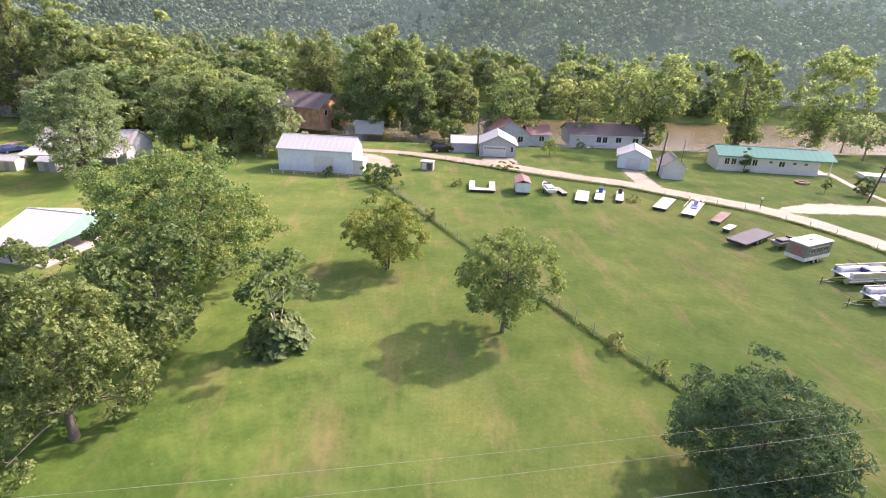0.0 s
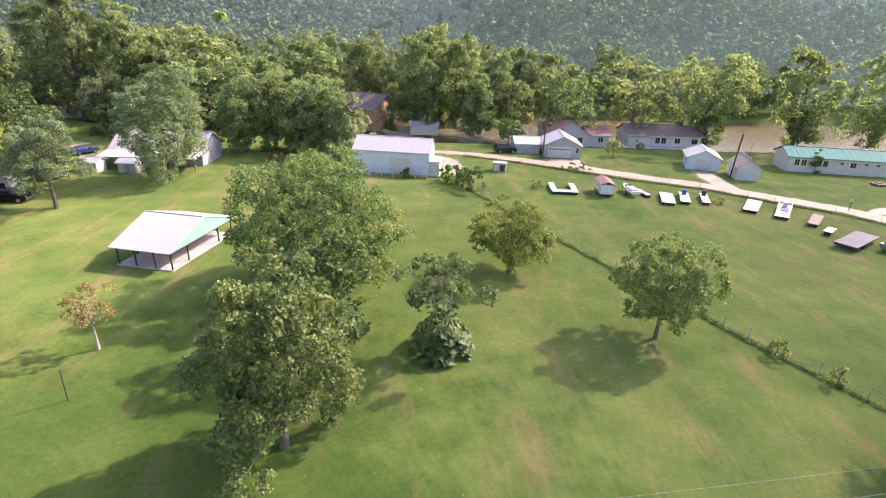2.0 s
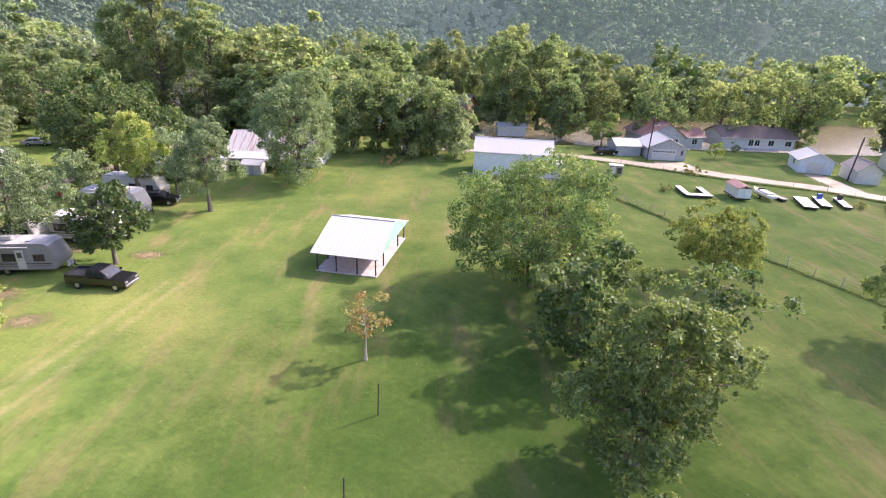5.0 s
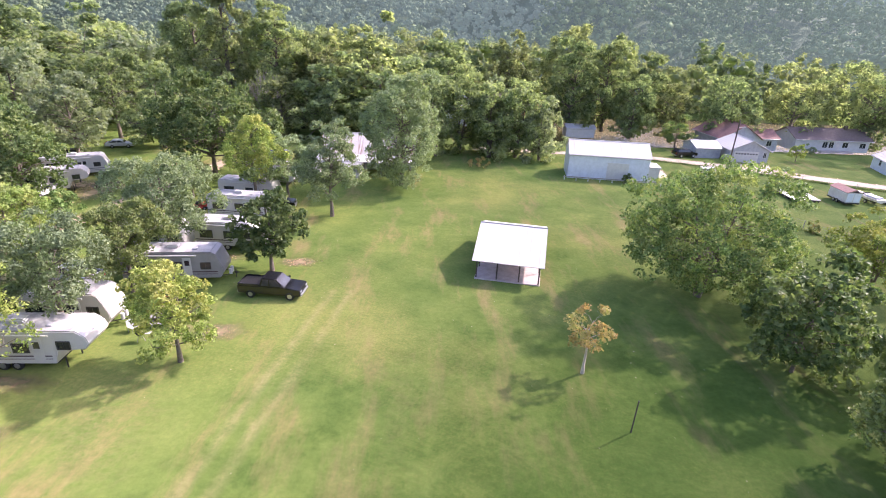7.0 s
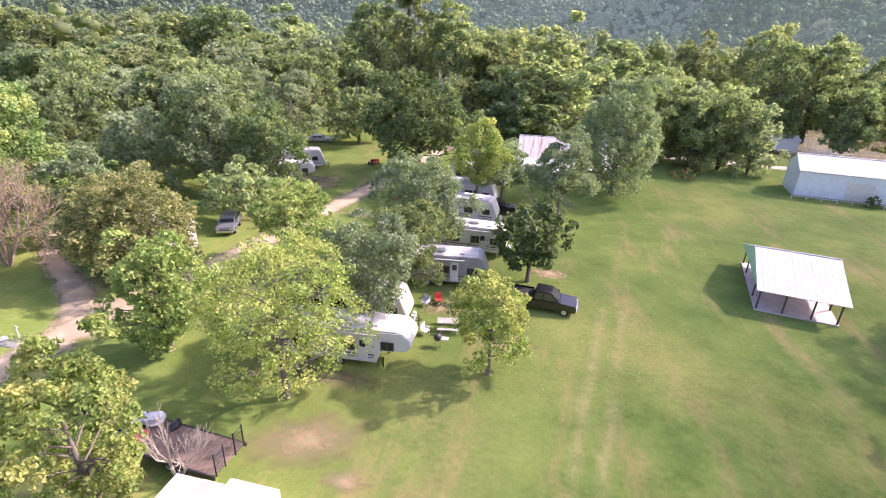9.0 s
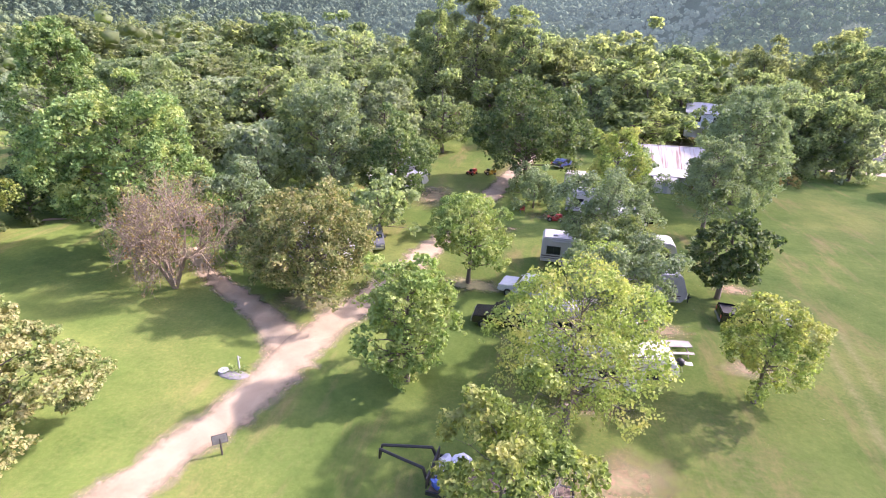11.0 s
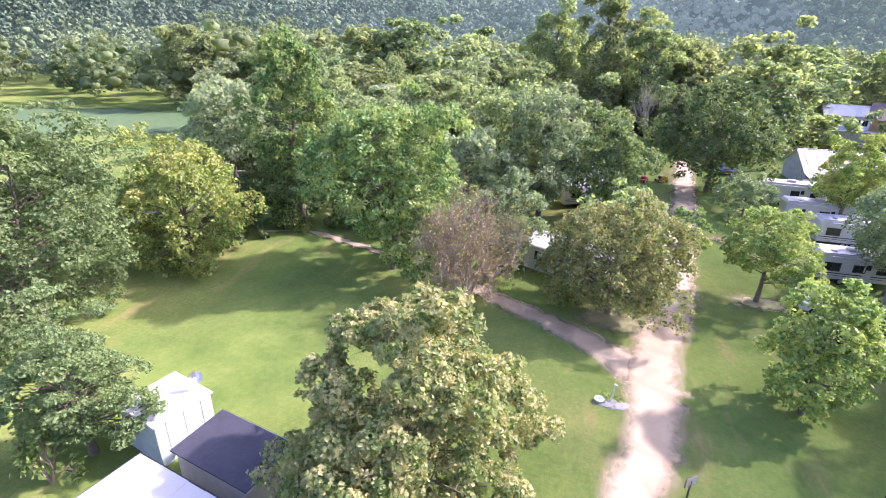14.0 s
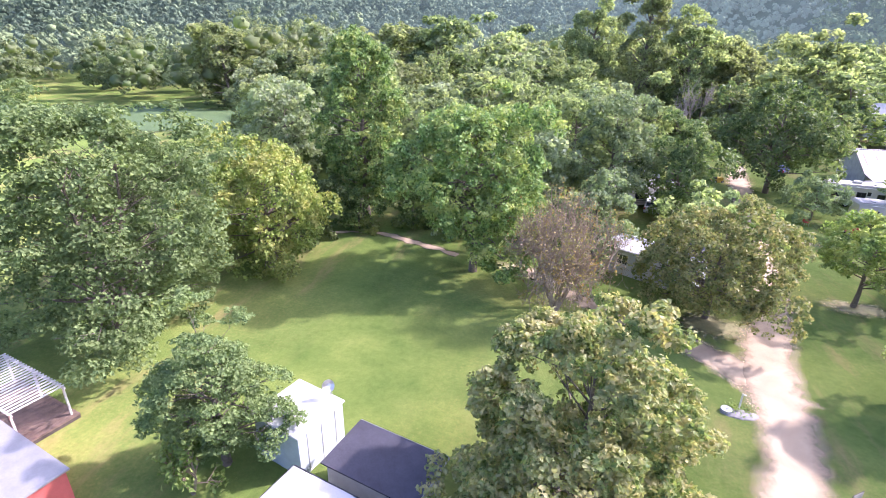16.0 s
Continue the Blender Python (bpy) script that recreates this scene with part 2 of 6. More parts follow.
def ribbed_roof(name, colour, rust=(0.30, 0.12, 0.06), share=0.0, rough=0.55):
    """Painted sheet metal with streaks that run down the slope."""
    m, t, b = nodes_of(name)
    c = t.nodes.new("ShaderNodeTexCoord")
    mp = t.nodes.new("ShaderNodeMapping")
    mp.inputs["Scale"].default_value = (1.6, 0.12, 0.12)
    t.links.new(c.outputs["Object"], mp.inputs["Vector"])
    n = node(t, "ShaderNodeTexNoise", Scale=1.6, Detail=5.0, Roughness=0.65)
    t.links.new(mp.outputs[0], n.inputs["Vector"])
    fine = noise_tex(t, 9, 4)
    col = mix(t, ramp(t, fine.outputs["Fac"], [(0.3, (0.2, 0.2, 0.2)), (0.7, (0, 0, 0))]).outputs[0], colour, tuple(x * 0.6 for x in colour))
    col = mix(t, ramp(t, n.outputs["Fac"], [(0.66 - share, (0, 0, 0)), (0.80 - share, (1, 1, 1))]).outputs[0] if share else 0.0, col, rust)
    t.links.new(col, b.inputs["Base Color"])
    b.inputs["Roughness"].default_value = rough
    return m


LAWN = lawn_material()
GRAVEL = gravel_material("pale_gravel", (0.45, 0.36, 0.235), (0.29, 0.22, 0.135), 0.12, 0.7)
ROADGRAVEL = gravel_material("road_gravel", (0.37, 0.315, 0.23), (0.27, 0.225, 0.155), 0.22)
REDDIRT = gravel_material("bare_red_earth", (0.34, 0.20, 0.12), (0.22, 0.17, 0.09), 0.85, 1.1)
DRYGRASS = gravel_material("dry_thin_grass", (0.30, 0.26, 0.13), (0.20, 0.20, 0.08), 0.7, 0.8)
FIELD = gravel_material("field_grass", (0.080, 0.135, 0.036), (0.062, 0.110, 0.030), 0.0)
WATER = water_material()
BARK = bark_material("grey_brown_bark", (0.09, 0.07, 0.05), (0.20, 0.165, 0.125))
PALEBARK = bark_material("pale_bark", (0.30, 0.25, 0.19), (0.48, 0.42, 0.34))
DEADBARK = bark_material("dead_twig_bark", (0.19, 0.145, 0.095), (0.37, 0.29, 0.20))
L_MID = leaf_material("mid_green_leaves", (0.070, 0.131, 0.036), (0.185, 0.290, 0.091), (0.281, 0.334, 0.101), 0.2)
L_YEL = leaf_material("yellow_green_leaves", (0.112, 0.172, 0.036), (0.255, 0.345, 0.080), (0.305, 0.325, 0.090), 0.24)
L_DARK = leaf_material("dark_green_leaves", (0.050, 0.090, 0.028), (0.125, 0.190, 0.062), (0.175, 0.225, 0.080), 0.2)
L_GREY = leaf_material("silvery_green_leaves", (0.100, 0.148, 0.068), (0.250, 0.330, 0.170), (0.205, 0.280, 0.125), 0.3)
L_SILVER = leaf_material("silver_maple_leaves", (0.105, 0.160, 0.070), (0.250, 0.330, 0.165), (0.215, 0.290, 0.130), 0.3)
L_LOCUST = leaf_material("feathery_locust_leaves", (0.080, 0.132, 0.046), (0.172, 0.250, 0.092), (0.160, 0.225, 0.080), 0.3, gloss=0.8)
L_OLIVE = leaf_material("olive_autumn_leaves", (0.085, 0.130, 0.038), (0.195, 0.262, 0.084), (0.215, 0.268, 0.085), 0.22, clump=0.9)
L_RUST = leaf_material("rusty_autumn_leaves", (0.210, 0.140, 0.050), (0.400, 0.280, 0.110), (0.260, 0.270, 0.090), 0.35)
L_BRIGHT = leaf_material("bright_green_leaves", (0.100, 0.170, 0.036), (0.225, 0.320, 0.085), (0.280, 0.330, 0.100), 0.25)
L_BLOSSOM = leaf_material("green_leaves_with_cream_seed_heads", (0.085, 0.145, 0.038), (0.225, 0.300, 0.092), (0.385, 0.375, 0.160), 0.30, clump=1.3)
L_TIPS = leaf_material("leaves_with_yellow_brown_tips", (0.090, 0.130, 0.040), (0.220, 0.265, 0.085), (0.300, 0.285, 0.112), 0.24, clump=1.7)
L_NEEDLE = leaf_material("blue_green_needles", (0.036, 0.072, 0.032), (0.092, 0.150, 0.064), (0.070, 0.118, 0.052), 0.3, clump=0.8, gloss=0.8, thin=0.25)
L_WEED = leaf_material("rank_weeds", (0.079, 0.131, 0.036), (0.229, 0.290, 0.091), (0.334, 0.299, 0.121), 0.3, clump=1.0)
# some distance haze is mixed into this leaf colour
L_FAR = leaf_material("distant_woods", (0.100, 0.150, 0.070), (0.215, 0.280, 0.135), (0.220, 0.260, 0.125), 0.3, clump=0.03, gloss=0.8, thin=0.62)
# haze on the hill, its floor and far woods is painted as emission
L_HAZE = hazed_woods_material("hillside_with_painted_haze", (0.075, 0.120, 0.070), (0.165, 0.215, 0.115), 0.008, 0.095)
HILLFLOOR = hazed_woods_material("hill_floor_with_painted_haze", (0.045, 0.075, 0.042), (0.085, 0.120, 0.066), 0.004, 0.055)
L_MIST = hazed_woods_material("far_woods", (0.090, 0.140, 0.060), (0.210, 0.265, 0.115), 0.002, 0.060)
# woodland leaves made paler and bluer: haze painted into their base colours
W_MID = leaf_material("hazed_woodland_green", (0.115, 0.170, 0.078), (0.270, 0.345, 0.165), (0.290, 0.345, 0.155), 0.2, clump=0.15, thin=0.62, gloss=0.75)
W_GREY = leaf_material("hazed_woodland_grey_green", (0.140, 0.188, 0.115), (0.300, 0.362, 0.220), (0.255, 0.315, 0.180), 0.3, clump=0.15, thin=0.62, gloss=0.75)
W_OLIVE = leaf_material("hazed_woodland_olive", (0.130, 0.172, 0.078), (0.280, 0.335, 0.155), (0.265, 0.300, 0.140), 0.2, clump=0.15, thin=0.62, gloss=0.75)
W_DARK = leaf_material("hazed_woodland_dark_green", (0.085, 0.132, 0.060), (0.200, 0.270, 0.125), (0.220, 0.280, 0.130), 0.2, clump=0.15, thin=0.60, gloss=0.75)


# ---- mesh kit ----
def part(name, bm, material, parent, label="", m=None):
    """One bmesh as one mesh object under a thing or a part."""
    me = bpy.data.meshes.new(name)
    bm.to_mesh(me)
    bm.free()
    me.materials.append(material)
    ob = new(name, me)
    ob.parent = parent
    if m is not None:
        ob.matrix_basis = m
    return tagged(ob, label)


def thing(name, label, category, m=None, group="", kind=""):
    ob = new(name)
    ob.empty_display_size = 0.3
    if m is not None:
        ob.matrix_basis = m
    return tagged(ob, label, category, group, kind)


def array_mesh(name, verts, faces, material, smooth=False):
    me = bpy.data.meshes.new(name)
    me.from_pydata(np.asarray(verts, dtype=np.float32), [], np.asarray(faces))
    me.materials.append(material)
    if smooth:
        me.polygons.foreach_set("use_smooth", [True] * len(me.polygons))
    me.update()
    return me


def box(bm, x0, x1, y0, y1, z0, z1, bevel=0.0):
    made = bmesh.ops.create_cube(bm, size=1.0)["verts"]
    for v in made:
        v.co = Vector(((x0 + x1) / 2 + v.co.x * (x1 - x0), (y0 + y1) / 2 + v.co.y * (y1 - y0), (z0 + z1) / 2 + v.co.z * (z1 - z0)))
    if bevel:
        edges = list({e for v in made for e in v.link_edges})
        bmesh.ops.bevel(bm, geom=edges, offset=bevel, segments=2, affect="EDGES")
    return made


def boxed(*size, bevel=0.0):
    bm = bmesh.new()
    box(bm, *size, bevel=bevel)
    return bm


def prism(bm, outline, y0, y1, taper=0.0):
    """An outline in x and z, drawn out from y0 to y1."""
    n = len(outline)
    mid = sum(p[0] for p in outline) / n
    a = [bm.verts.new((x, y0, z)) for x, z in outline]
    b = [bm.verts.new((x, y1, z)) for x, z in outline]
    bm.faces.new(a)
    bm.faces.new(b[::-1])
    for i in range(n):
        bm.faces.new((a[i], b[i], b[(i + 1) % n], a[(i + 1) % n]))
    bmesh.ops.recalc_face_normals(bm, faces=bm.faces)
    return a + b


def rod(bm, a, b, r, r2=None, n=6):
    a, b = Vector(a), Vector(b)
    d = b - a
    if d.length < 1e-5:
        return
    m = Matrix.Translation((a + b) / 2) @ d.to_track_quat("Z", "Y").to_matrix().to_4x4()
    bmesh.ops.create_cone(bm, cap_ends=True, segments=n, radius1=r, radius2=r if r2 is None else r2, depth=d.length, matrix=m)


def rods(*segs, n=6):
    bm = bmesh.new()
    for a, b, r in segs:
        rod(bm, a, b, r, n=n)
    return bm


def wheel_bm(r, w, n=16):
    bm = bmesh.new()
    m = Euler((radians(90), 0, 0)).to_matrix().to_4x4()
    bmesh.ops.create_cone(bm, cap_ends=True, segments=n, radius1=r, radius2=r, depth=w, matrix=m)
    bmesh.ops.bevel(bm, geom=[e for e in bm.edges if abs(e.verts[0].co.y - e.verts[1].co.y) < 1e-4], offset=w * 0.15, segments=1, affect="EDGES")
    return bm


# ---- trees ----
def tubes(segs, sides=6):
    """Tapered limbs as arrays: rows of start, end, two radii."""
    vs, fs = [], []
    for a, b, r0, r1 in segs:
        a, b = np.array(a, float), np.array(b, float)
        d = b - a
        d /= max(np.linalg.norm(d), 1e-6)
        u = np.cross(d, (0.3, 0.9, 0.2))
        u /= np.linalg.norm(u)
        w = np.cross(d, u)
        k = len(vs)
        for c, r in ((a, r0), (b, r1)):
            for i in range(sides):
                q = 2 * math.pi * i / sides
                vs.append(c + r * (math.cos(q) * u + math.sin(q) * w))
        for i in range(sides):
            j = (i + 1) % sides
            fs.append((k + i, k + j, k + sides + j, k + sides + i))
    return np.array(vs), np.array(fs)


def leaves(rng, points, out, size, spread=0.8, lift=0.35, aspect=0.62):
    """A kite-shaped leaf, a little folded, at every point; out: which way its clump faces."""
    n = len(points)
    nor = out + spread * rng.normal(size=(n, 3)) + np.array((0, 0, lift))
    nor /= np.linalg.norm(nor, axis=1)[:, None] + 1e-9
    a = np.cross(nor, rng.normal(size=(n, 3)))
    a /= np.linalg.norm(a, axis=1)[:, None] + 1e-9
    b = np.cross(nor, a)
    s = (size * rng.uniform(0.65, 1.35, n))[:, None]
    fold = nor * s * 0.12
    v = np.stack([points - a * s * 0.5, points + b * s * 0.5 * aspect + fold + a * s * 0.06, points + a * s * 0.5, points - b * s * 0.5 * aspect + fold + a * s * 0.06], axis=1)
    return v.reshape(-1, 3), np.arange(4 * n).reshape(n, 4)


def lobes_of(rng, h, w, low, shape, count, big=1.0, rough=0.16):
    """Clumps that make up a crown: rows of centre and radius."""
    out = []
    zc, rh, rw = (h + low) / 2, (h - low) / 2, w / 2
    ph = np.random.default_rng(int(h * 100 + w * 10)).uniform(0, 6.28, 4)
    for i in range(count):
        u = 1 - 2 * (i + 0.5) / count
        q = 2.39996 * i + rng.uniform(-0.6, 0.6)
        ring = max(0.0, 1 - u * u) ** (0.34 if shape == "egg" else 0.44)
        k = rng.uniform(0.48, 0.90) * (1 + rough * math.sin(2 * q + ph[0] + 2 * u) + rough * math.sin(3 * q + ph[1] - 3 * u) + 0.5 * rough * math.sin(5 * u + ph[2]))
        x, y, z = ring * math.cos(q) * k, ring * math.sin(q) * k, u * k * rng.uniform(0.9, 1.1)
        wide = 1.0
        if shape == "cone":
            wide = 0.28 + 0.85 * (1 - (z + 1) / 2)
        elif shape == "vase":
            wide = 0.62 + 0.45 * (z + 1) / 2
        elif shape == "egg":
            wide = 1.08 - 0.34 * (z + 1) / 2
        elif shape == "dome":
            z = abs(z) * 1.25 - 0.45 if z > -0.2 else z
        r = big * rng.uniform(0.22, 0.40) * (0.55 + 0.45 * wide)
        out.append((x * wide * rw, y * wide * rw, zc + z * rh, r * min(rw, rh * 1.1)))
    for i in range(max(2, count // 4)):
        out.append((rng.uniform(-0.35, 0.35) * rw, rng.uniform(-0.35, 0.35) * rw, zc + rng.uniform(-0.5, 0.55) * rh, 0.38 * min(rw, rh)))
    return np.array(out)


def sprays_of(rng, lobes, per, fine=1.0):
    """Smaller sprays on the outside of every clump, more of them on top."""
    mid = np.array((0, 0, lobes[:, 2].mean()))
    c = np.repeat(lobes, per, axis=0)
    d = rng.normal(size=(len(c), 3))
    d /= np.linalg.norm(d, axis=1)[:, None]
    o = c[:, :3] - mid
    d += 0.75 * o / (np.linalg.norm(o, axis=1)[:, None] + 0.1) + np.array((0, 0, 0.35))
    d /= np.linalg.norm(d, axis=1)[:, None]
    r = c[:, 3] * rng.uniform(0.24, 0.58, len(c)) * fine
    return np.column_stack([c[:, :3] + d * (c[:, 3] * rng.uniform(0.45, 1.08, len(c)))[:, None] * (1, 1, 0.85), r])


def foliage(rng, lobes, count, size, spread=0.8, lift=0.35, aspect=0.75, inner=0.35, per=5, fine=1.0, flat=0.7):
    sprays = sprays_of(rng, lobes, per, fine)
    p = sprays[:, 3] ** 2
    which = rng.choice(len(sprays), int(count * 2.6), p=p / p.sum())
    d = rng.normal(size=(len(which), 3))
    d /= np.linalg.norm(d, axis=1)[:, None]
    keep = rng.random(len(d)) < 0.30 + 0.70 * (d[:, 2] + 1) / 2
    d, which = d[keep], which[keep]
    rad = sprays[which, 3] * (1.0 - inner * rng.random(len(which)) ** 1.3) * (1 + 0.12 * rng.normal(size=len(which)))
    pts = sprays[which, :3] + d * rad[:, None] * np.array((1, 1, flat))
    deep = np.zeros(len(which), bool)
    for x, y, z, r in lobes:
        deep |= ((pts - (x, y, z)) ** 2).sum(1) < (0.55 * r) ** 2
    keep = np.flatnonzero(~deep)[:count]
    pts = pts[keep]
    pts[:, 2] = np.maximum(pts[:, 2], 0.1)
    return leaves(rng, pts, d[keep], size, spread, lift, aspect)


def limbs(rng, h, w, low, lobes, stems=1, lean=0.04, thick=0.022, sides=6):
    """Trunk and limbs up to the clumps."""
    segs = []
    zc = (h + low) / 2
    r0 = max(0.06, thick * h)
    tops = []
    for s in range(stems):
        q = 2 * math.pi * s / stems + rng.uniform(0, 1)
        off = 0.0 if stems == 1 else 0.9
        knots = [np.array((0.15 * off * math.cos(q), 0.15 * off * math.sin(q), 0.0))]
        steps = 5
        for i in range(1, steps + 1):
            f = i / steps
            knots.append(np.array((off * math.cos(q) * f * w * 0.16 + rng.normal() * lean * h * 0.3 * f, off * math.sin(q) * f * w * 0.16 + rng.normal() * lean * h * 0.3 * f, f * (low + 0.72 * (h - low)))))
        rr = r0 if stems == 1 else r0 * 0.65
        rs = [rr * (1.25 if i == 0 else 1 - 0.8 * i / steps) for i in range(steps + 1)]
        for i in range(steps):
            segs.append((knots[i], knots[i + 1], rs[i], rs[i + 1]))
        tops.append((knots, rs))
    for i, (x, y, z, r) in enumerate(lobes):
        knots, rs = tops[i % stems]
        c = np.array((x, y, z))
        f = min(0.95, max(0.25, (z - 0.45 * math.hypot(x, y)) / max(0.1, knots[-1][2])))
        k = f * (len(knots) - 1)
        j = min(int(k), len(knots) - 2)
        a = knots[j] + (knots[j + 1] - knots[j]) * (k - j)
        ra = 0.5 * (rs[j] + (rs[j + 1] - rs[j]) * (k - j))
        m = a + (c - a) * 0.5 + np.array((0, 0, 0.06 * h)) * rng.uniform(-0.3, 0.8)
        segs.append((a, m, ra, ra * 0.6))
        segs.append((m, c, ra * 0.6, ra * 0.25))
        for _ in range(2):
            t = rng.normal(size=3)
            t = t / np.linalg.norm(t) * r * 0.8
            segs.append((m + (c - m) * rng.uniform(0.3, 0.9), c + t, ra * 0.28, ra * 0.08))
    return tubes(segs, sides)


def fitted(points, lobes, h, w, low):
    """Stretch a crown and its clumps to the given height, width and foot."""
    z0, z1 = np.percentile(points[:, 2], (0.6, 99.8))
    mid = points[:, :2].mean(0)
    spans = [np.ptp(np.percentile(points[:, :2] @ (math.cos(q), math.sin(q)), (0.7, 99.3))) for q in np.arange(8) * math.pi / 8]
    k = 0.93 * w / np.mean(spans)
    kz = (h - low) / (z1 - z0)

    def move(p):
        q = np.array(p, float)
        q[:, :2] = (q[:, :2] - mid) * k
        q[:, 2] = np.maximum(low + (q[:, 2] - z0) * kz, 0.08)
        return q
    out = np.array(lobes)
    out[:, :3] = move(lobes[:, :3])
    out[:, 3] *= k
    return move(points), out


def tree(label, x, y, h, w, leaf, size=0.3, low=None, shape="round", cover=1.35, clumps=22, seed=0, stems=1, bark=BARK, category="tree", name="tree", group="", spread=0.8, turn=0.0, lift=0.35, aspect=0.75, inner=0.35, lean=0.04, per=9, sides=6, big=1.0, fine=1.0, flat=0.7, rough=0.16):
    rng = np.random.default_rng(seed + 11)
    low = 0.22 * h if low is None else low
    lobes = lobes_of(rng, h, w, low, shape, clumps, big, rough)
    ob = thing(name, label, category, pose(x, y, 0, 0, 0, turn), group)
    count = int(cover * math.pi * w * (h - low) / (0.5 * aspect * size * size))
    lv, lf = foliage(rng, lobes, count, size, spread, lift, aspect, inner, per, fine, flat)
    quads = lv.reshape(-1, 4, 3)
    heart = quads.mean(1)
    placed, lobes = fitted(heart, lobes, h, w, low)
    lv = (quads + (placed - heart)[:, None, :]).reshape(-1, 3)
    tv, tf = limbs(rng, h, w, low, lobes, stems, lean, sides=sides)
    trunk = new("trunk", array_mesh("trunk", tv, tf, bark, True))
    trunk.parent = ob
    crown = new("crown", array_mesh("crown", lv, lf, leaf))
    crown.parent = ob
    return ob


def weeds(name, label, rng, spots, height, leaf, size=0.22, per=40, radius=0.4):
    """Rank growth as many small leaves round the given spots."""
    k = np.repeat(np.asarray(spots, float), per, axis=0)
    d = rng.normal(size=(len(k), 3)) * (radius, radius, height * 0.4)
    p = k + d
    p[:, 2] = np.abs(p[:, 2]) * 0.8 + 0.02
    v, f = leaves(rng, p, np.tile((0, 0, 1.0), (len(p), 1)), size, 1.2, 0.2, 0.5)
    return tagged(new(name, array_mesh(name, v, f, leaf)), label, "weeds", kind="stuff")


# ---- ground, river, roads ----
def river_y(x):
    """Middle of the river, which bends away behind the woods."""
    return 143.0 + 0.0016 * max(0.0, -x - 10) ** 2 + 0.0006 * max(0.0, x - 60) ** 2


def hill(x, y):
    d = math.hypot(x * 0.8, y - 40)
    s = min(1.0, max(0.0, (x + 50) / 110))
    near = 335 - 165 * s * s * (3 - 2 * s) + 0.35 * max(0.0, x - 60)
    return 0.0 if d < near else 95 * (1 - math.exp(-((d - near) / 190) ** 1.3)) * (0.85 + 0.25 * noise.noise((x * 0.004, y * 0.004, 0)))


def ground_z(x, y):
    off = abs(y - river_y(x)) - 24.0
    bank = -2.6 * min(1.0, max(0.0, (4.0 - off) / 5.0))
    return bank + hill(x, y)


def grid_axis(lo, a, b, hi, near, far):
    left = [lo + i * far for i in range(int((a - lo) / far))]
    mid = [a + i * near for i in range(int((b - a) / near))]
    right = [b + i * far for i in range(int((hi - b) / far) + 1)]
    return left + mid + right


gx, gy = grid_axis(-1600, -300, 240, 1600, 4.0, 50.0), grid_axis(-700, -40, 300, 1800, 4.0, 50.0)
gv = np.array([(x, y, ground_z(x, y)) for y in gy for x in gx])
nx = len(gx)
gf = np.array([(j * nx + i, j * nx + i + 1, (j + 1) * nx + i + 1, (j + 1) * nx + i) for j in range(len(gy) - 1) for i in range(nx - 1)])
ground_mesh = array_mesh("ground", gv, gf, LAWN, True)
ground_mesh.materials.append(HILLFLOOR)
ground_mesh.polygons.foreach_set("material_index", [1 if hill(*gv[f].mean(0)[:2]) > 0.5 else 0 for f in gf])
ground = tagged(new("ground", ground_mesh), "mown green lawn with dry tan patches", "lawn", kind="structure")

wx = list(range(-120, 330, 6))
wv = np.array([(x, river_y(x) + s * 30, -1.7) for x in wx for s in (-1, -0.5, 0, 0.5, 1)])
wf = np.array([(i * 5 + k, (i + 1) * 5 + k, (i + 1) * 5 + k + 1, i * 5 + k + 1) for i in range(len(wx) - 1) for k in range(4)])
tagged(new("water", array_mesh("water", wv, wf, WATER, True)), "wide muddy brown river with small ripples", "river", kind="structure")


def strip(name, label, category, line, material, z=0.03, seed=0, step=0.7, rag=0.22, kind="structure"):
    """A way with ragged edges along rows of x, y, width."""
    pts = []
    for (x0, y0, w0), (x1, y1, w1) in zip(line, line[1:]):
        n = max(2, int(math.hypot(x1 - x0, y1 - y0) / step))
        pts += [(x0 + (x1 - x0) * i / n, y0 + (y1 - y0) * i / n, w0 + (w1 - w0) * i / n) for i in range(n)]
    pts.append(line[-1])
    p = np.array(pts)
    for _ in range(6):
        p[1:-1] = (p[:-2] + 2 * p[1:-1] + p[2:]) / 4
    rng = np.random.default_rng(seed)
    d = np.gradient(p[:, :2], axis=0)
    d /= np.linalg.norm(d, axis=1)[:, None]
    side = np.stack([-d[:, 1], d[:, 0]], 1)
    vs = []
    for i in range(len(p)):
        l, r = p[i, 2] / 2 + rng.normal() * rag, p[i, 2] / 2 + rng.normal() * rag
        for k in (-1, -0.5, 0, 0.5, 1):
            off = k * (r if k > 0 else l)
            vs.append((p[i, 0] + side[i, 0] * off, p[i, 1] + side[i, 1] * off, z - (0.02 if abs(k) == 1 else 0)))
    f = [(i * 5 + k, (i + 1) * 5 + k, (i + 1) * 5 + k + 1, i * 5 + k + 1) for i in range(len(p) - 1) for k in range(4)]
    me = array_mesh(name, vs, f, material, True)
    edge = me.attributes.new("edge", "FLOAT", "POINT")
    edge.data.foreach_set("value", [abs(k) for _ in range(len(p)) for k in (-1, -0.5, 0, 0.5, 1)])
    return tagged(new(name, me), label, category, kind=kind)


